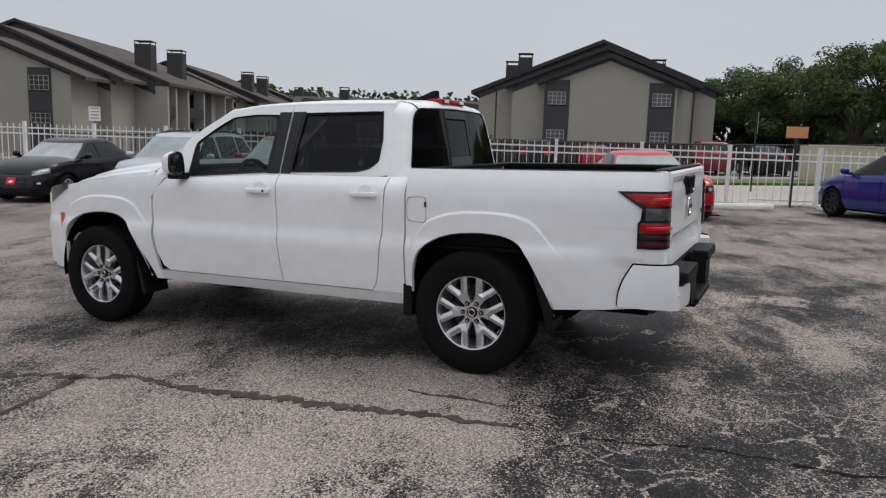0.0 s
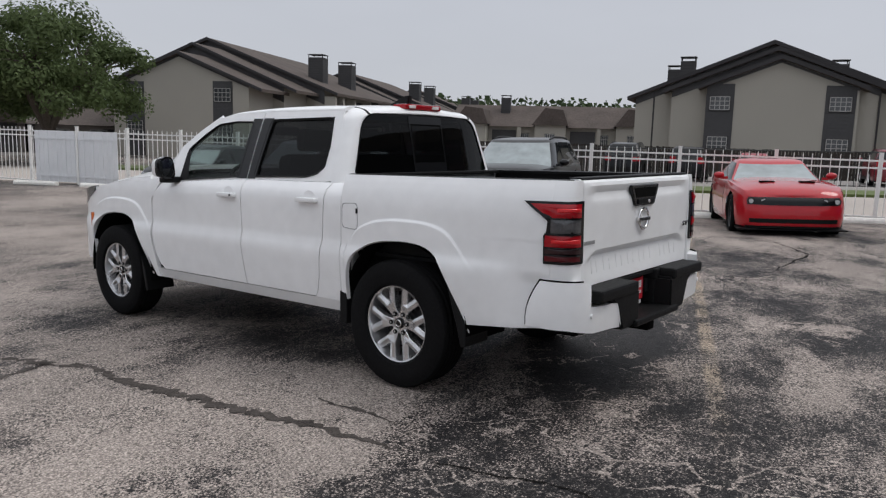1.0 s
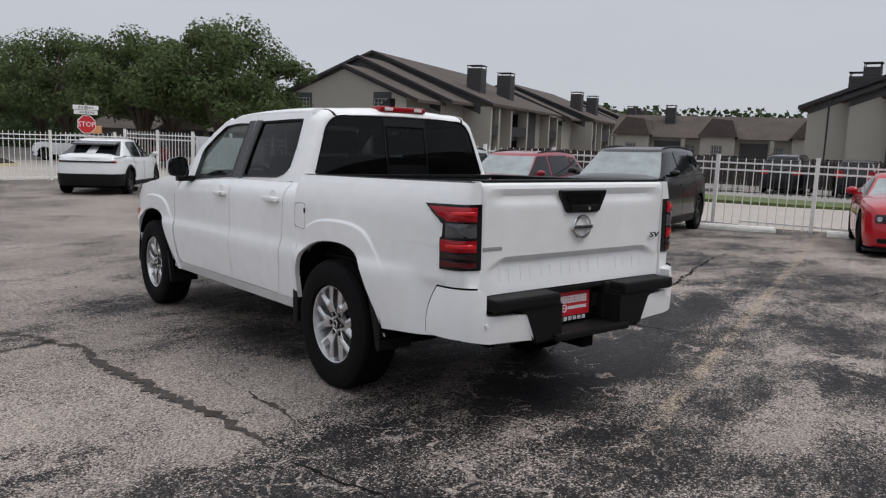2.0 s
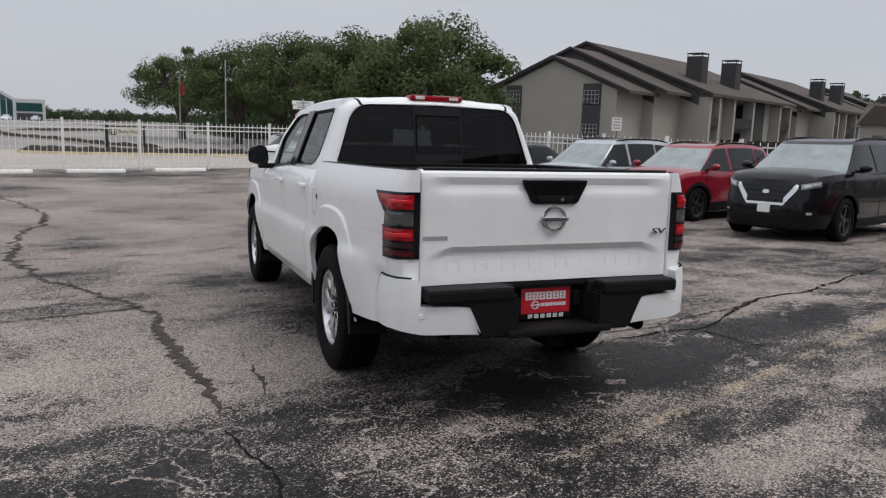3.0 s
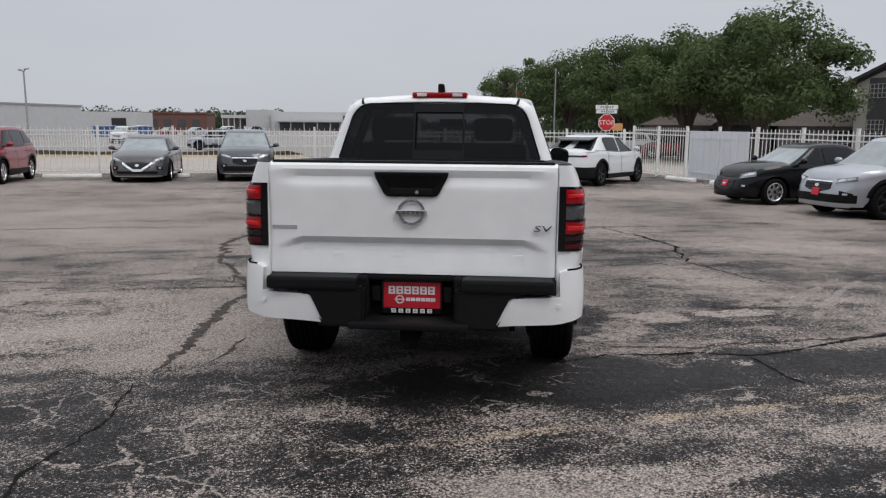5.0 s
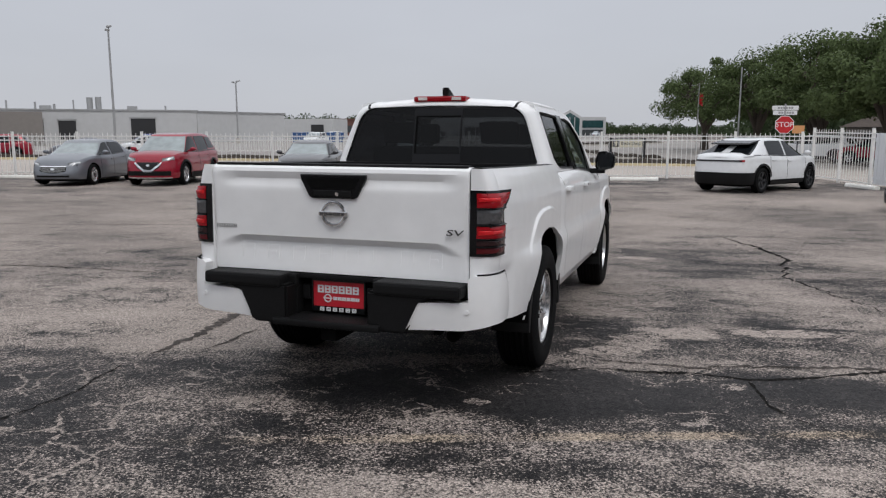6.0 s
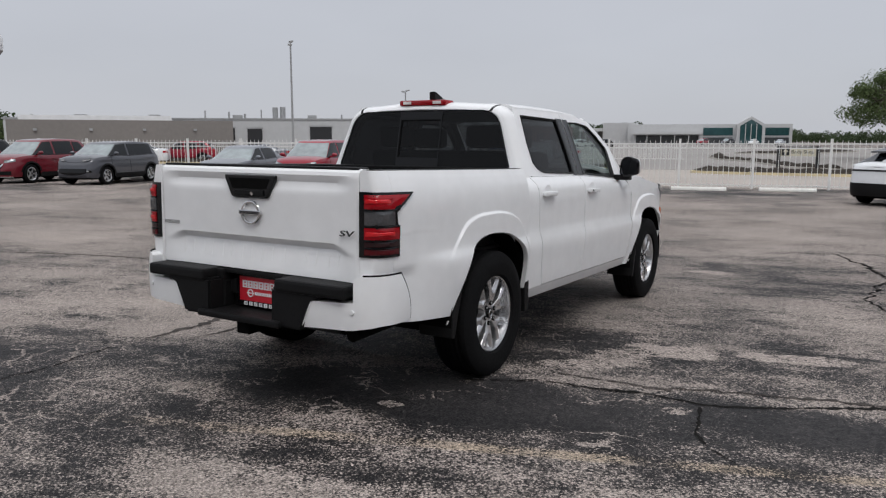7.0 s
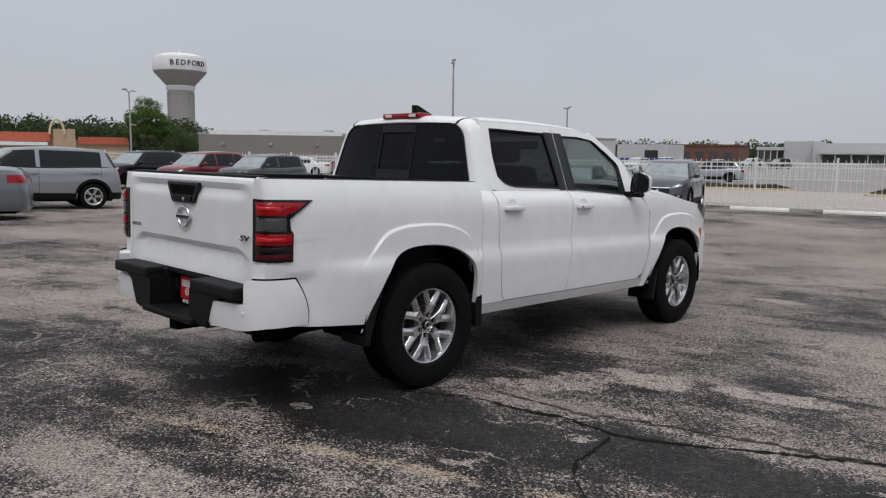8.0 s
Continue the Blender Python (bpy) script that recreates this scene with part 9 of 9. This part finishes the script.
tree("tree", "single rounded bright green tree by the restaurant", -132.2, 59.6, 12.0, 4.9, 10, 9000, 0.5, M_leaf_bright)
tree("tree", "low dark tree beside the water tower", -130.0, 64.5, 6.5, 4.5, 11, 3000, 0.5)


def woods(name, label, arcs, seed):
    """A far belt of trees, too far to tell apart: many leaf sprays in overlapping mounds."""
    rnd = random.Random(seed)
    vs, fs = [], []
    for az0, az1, dist, h, n, grain in arcs:
        for k in range(n):
            az = radians(lerp(az0, az1, (k + rnd.random()) / n))
            d = dist * rnd.uniform(0.92, 1.12)
            cx, cy = d * math.cos(az), d * math.sin(az)
            hh, rr = h * rnd.uniform(0.6, 1.1), h * rnd.uniform(0.5, 0.9)
            for _ in range(int(90 / grain ** 1.4)):
                dr = Vector((rnd.gauss(0, 1), rnd.gauss(0, 1), abs(rnd.gauss(0, 1)))).normalized() * rnd.random() ** 0.3
                p = Vector((cx + dr.x * rr, cy + dr.y * rr, dr.z * hh - 0.5))
                n_ = Vector((rnd.uniform(-1, 1), rnd.uniform(-1, 1), rnd.uniform(-0.2, 1))).normalized()
                a = n_.orthogonal().normalized()
                b = n_.cross(a)
                s = h * rnd.uniform(0.10, 0.24) * grain
                i = len(vs)
                vs += [p - a * s, p + b * s * 0.8, p + a * s, p - b * s * 0.8]
                fs.append((i, i + 1, i + 2, i + 3))
    ob = mesh_ob(name, vs, fs, M_leaf_far, smooth=False)
    return tagged(ob, label, "trees", kind="stuff")


woods("far_woods", "distant belt of dark green trees along the horizon", [
    (96, 128, 330, 6.5, 110, 0.30), (104, 130, 300, 7.5, 90, 0.25), (152, 172, 290, 13.0, 80, 0.22), (128, 150, 330, 8.5, 80, 0.27), (150, 172, 300, 9.0, 110, 0.24), (18, 42, 150, 10.0, 80, 0.32), (44, 62, 220, 10, 40, 0.6), (76, 97, 300, 4.2, 80, 0.35)], 3)
woods("hedge", "dark overgrown shrubs under the oaks", [(-24, 4, 60, 4.6, 44, 0.35)], 9)
woods("tree_belt", "dark trees and shrubs beyond the corner houses", [(60, 85, 96, 6.2, 56, 0.30), (66, 84, 84, 2.6, 50, 0.32)], 21)


def corner_house(x, y, yaw, w, label):
    """A low house: wall, hipped shingle roof, windows and a door."""
    h = thing("house", Matrix.Translation((x, y, gz(x, y))) @ pose(0, 0, 0, 0, 0, yaw), label, "house")
    part("wall", boxbm(0, w, 0, 8, -0.1, 2.45), M_greybld, h)
    bm = bmesh.new()
    e = [bm.verts.new(c) for c in ((-0.5, -0.5, 2.35), (w + 0.5, -0.5, 2.35), (w + 0.5, 8.5, 2.35), (-0.5, 8.5, 2.35), (3.4, 4, 4.0), (w - 3.4, 4, 4.0))]
    for f in ((0, 1, 5, 4), (1, 2, 5), (2, 3, 4, 5), (3, 0, 4), (3, 2, 1, 0)):
        bm.faces.new([e[i] for i in f])
    part("roof", bm, M_shingle, h)
    part("roof_gable", prism([(w * 0.55, 2.4), (w * 0.55 + 4.4, 2.4), (w * 0.55 + 2.2, 3.9)], -1.6, 3.2, "y"), M_shingle, h)
    part("porch_wall", boxbm(w * 0.55 + 0.4, w * 0.55 + 4.0, -1.2, 0.0, 0, 2.4), M_siding, h)
    for q in (1.2, 4.2):
        win = part("window", boxbm(q, q + 1.4, -0.06, 0.02, 0.9, 2.0), M_mullion, h)
        part("pane", boxbm(q + 0.07, q + 1.33, -0.075, -0.061, 0.97, 1.93), M_pane, win)
    part("door", boxbm(w * 0.48, w * 0.48 + 0.9, -0.05, 0.02, 0, 2.05), M_trim, h)
    return h


corner_house(13.4, 66.0, -14, 10.5, "low grey-brown house with a dark shingle roof under the oaks")
corner_house(24.2, 63.0, -14, 11.0, "low grey-brown house with a dark hipped roof beside the apartments")


def flag_pole(x, y, h, label, flag):
    h += rise(x, y)
    h0 = h - 0.75
    p = thing("flag_pole" if flag else "utility_pole", Matrix.Translation((x, y, gz(x, y))), label, "pole")
    part("shaft", tube(bmesh.new(), (0, 0, 0), (0, 0, h), 0.075, 0.05, 10), M_steel, p)
    part("base", tube(bmesh.new(), (0, 0, 0), (0, 0, 0.3), 0.16, 0.14, 10), M_concrete, p)
    if flag:
        fn = lambda a, b: (0.06 + 0.30 * a, 0.10 * math.sin(5 * a) * (0.3 + b), h0 - 1.0 * b - 0.25 * a)
        sheet("flag", fn, 10, 8, M_sign_red, p, "limp red flag", lip=(0, 0.012, 0))
    return p


flag_pole(1.7, 66.0, 5.7, "slim steel pole with a limp red flag", True)
flag_pole(4.7, 58.0, 6.4, "slim plain steel pole beside the oaks", False)

# ---- more parked cars, across the streets ----
FAR = "cars parked across the streets"


def far_car(label, sp, color, x, y, heading, name="parked_car"):
    """By the middle of the car, in world coordinates; heading in degrees from +y."""
    h = radians(heading)
    mid = sp["wb"] / 2
    return make_car(name, label, Matrix.Translation((x + mid * math.sin(h), y - mid * math.cos(h), gz(x, y) + 0.02)) @ pose(0, 0, 0, 0, 0, heading), sp, color, "car", FAR)


car_at("hatchback", "silver boxy hatchback parked across the aisle", SPEC_boxy_hatch, P_pale_titanium, -16.3, 6.45, 156)
car_at("sedan", "grey sedan parked nose away across the aisle", SPEC_mid_sedan, P_steel, -15.4, 2.5, 140)
far_car("silver wagon standing in the far lot", SPEC_wagon, P_silver, -22.9, 56.0, 112)
far_car("white pickup-sized suv in the far lot", SPEC_large_suv, P_white, -40.0, 74.0, 190)
far_car("red suv behind the front fence", SPEC_sharp_suv, P_red, -45.5, 36.5, 130)
far_car("pale blue sedan behind the front fence", SPEC_long_sedan, P_steel, -42.0, 41.0, 130)
far_car("white suv behind the front fence", SPEC_family_suv, P_white, -39.0, 44.5, 130)
far_car("white sedan behind the front fence", SPEC_long_sedan, P_white, -47.0, 33.0, 130)
far_car("black compact suv beside the apartments", SPEC_family_suv, P_black, 33.0, 11.0, 287)
far_car("red sedan beside the apartments", SPEC_small_sedan, P_red, 34.0, 8.2, 287)
far_car("maroon suv beside the apartments", SPEC_family_suv, P_maroon, 36.0, 2.8, 287)
far_car("black sedan beside the apartments", SPEC_small_sedan, P_black, 36.0, 0.2, 287)
far_car("black suv beside the apartments", SPEC_large_suv, P_black, 32.5, 14.0, 287)
far_car("white van-like suv under the trees", SPEC_large_suv, P_white, 9.5, 52.0, 60)
far_car("red suv under the trees", SPEC_sharp_suv, P_red, 12.5, 49.0, 60)
for k, (x, y, c, sp, lab) in enumerate(((-60, 118, P_white, SPEC_sharp_suv, "white suv"), (-64, 116, P_grey, SPEC_family_suv, "grey suv"), (-56, 120, P_red, SPEC_small_sedan, "red sedan"), (-52, 122, P_silver, SPEC_long_sedan, "silver sedan"),
                                         (-72, 92, P_white, SPEC_long_sedan, "white sedan"), (-76, 89, P_blue, SPEC_small_sedan, "blue sedan"), (-44, 128, P_black, SPEC_sharp_suv, "black suv"), (-48, 126, P_white, SPEC_family_suv, "white suv"),
                                         (-30, 200, P_white, SPEC_long_sedan, "white sedan"), (-36, 199, P_grey, SPEC_sharp_suv, "grey suv"), (-42, 198, P_red, SPEC_family_suv, "red suv"), (-24, 201, P_silver, SPEC_small_sedan, "silver sedan"))):
    far_car(lab + " in the distant lot", sp, c, x, y, 160 + 7 * (k % 3))
x, y = -58.0, 104.0
for k in range(2):
    bin_ = thing("dumpster", Matrix.Translation((x + 4.2 * k, y + 1.6 * k, gz(x, y))) @ pose(0, 0, 0, 0, 0, 20), "blue steel dumpster in the far lot", "dumpster")
    part("body", prism([(-1.6, 0.1), (1.6, 0.1), (1.8, 1.5), (-1.8, 1.5)], -0.9, 0.9, "y"), M_blue_bin, bin_)
    part("lid", boxbm(-1.85, 1.85, -0.95, 0.95, 1.5, 1.6, bevel=0.02), M_blue_bin, bin_)
    for s in (-1, 1):
        part("fork_pocket", boxbm(s * 1.7, s * 1.95, -0.5, 0.5, 0.7, 0.9), M_blue_bin, bin_)

# ---- the plain showroom that closes the lot behind the camera ----
back_wall = thing("showroom", Matrix.Translation((*lot(-2, -22), 0.2)) @ pose(0, 0, 0, 0, 0, 17.27), "plain dark-glazed showroom wall closing the lot", "building")
part("wall", boxbm(-26, 26, -9, 0, -0.6, 9.0), M_greybld, back_wall)
part("glazing", boxbm(-24, 24, 0.0, 0.08, 0.2, 8.4), M_pane, back_wall)
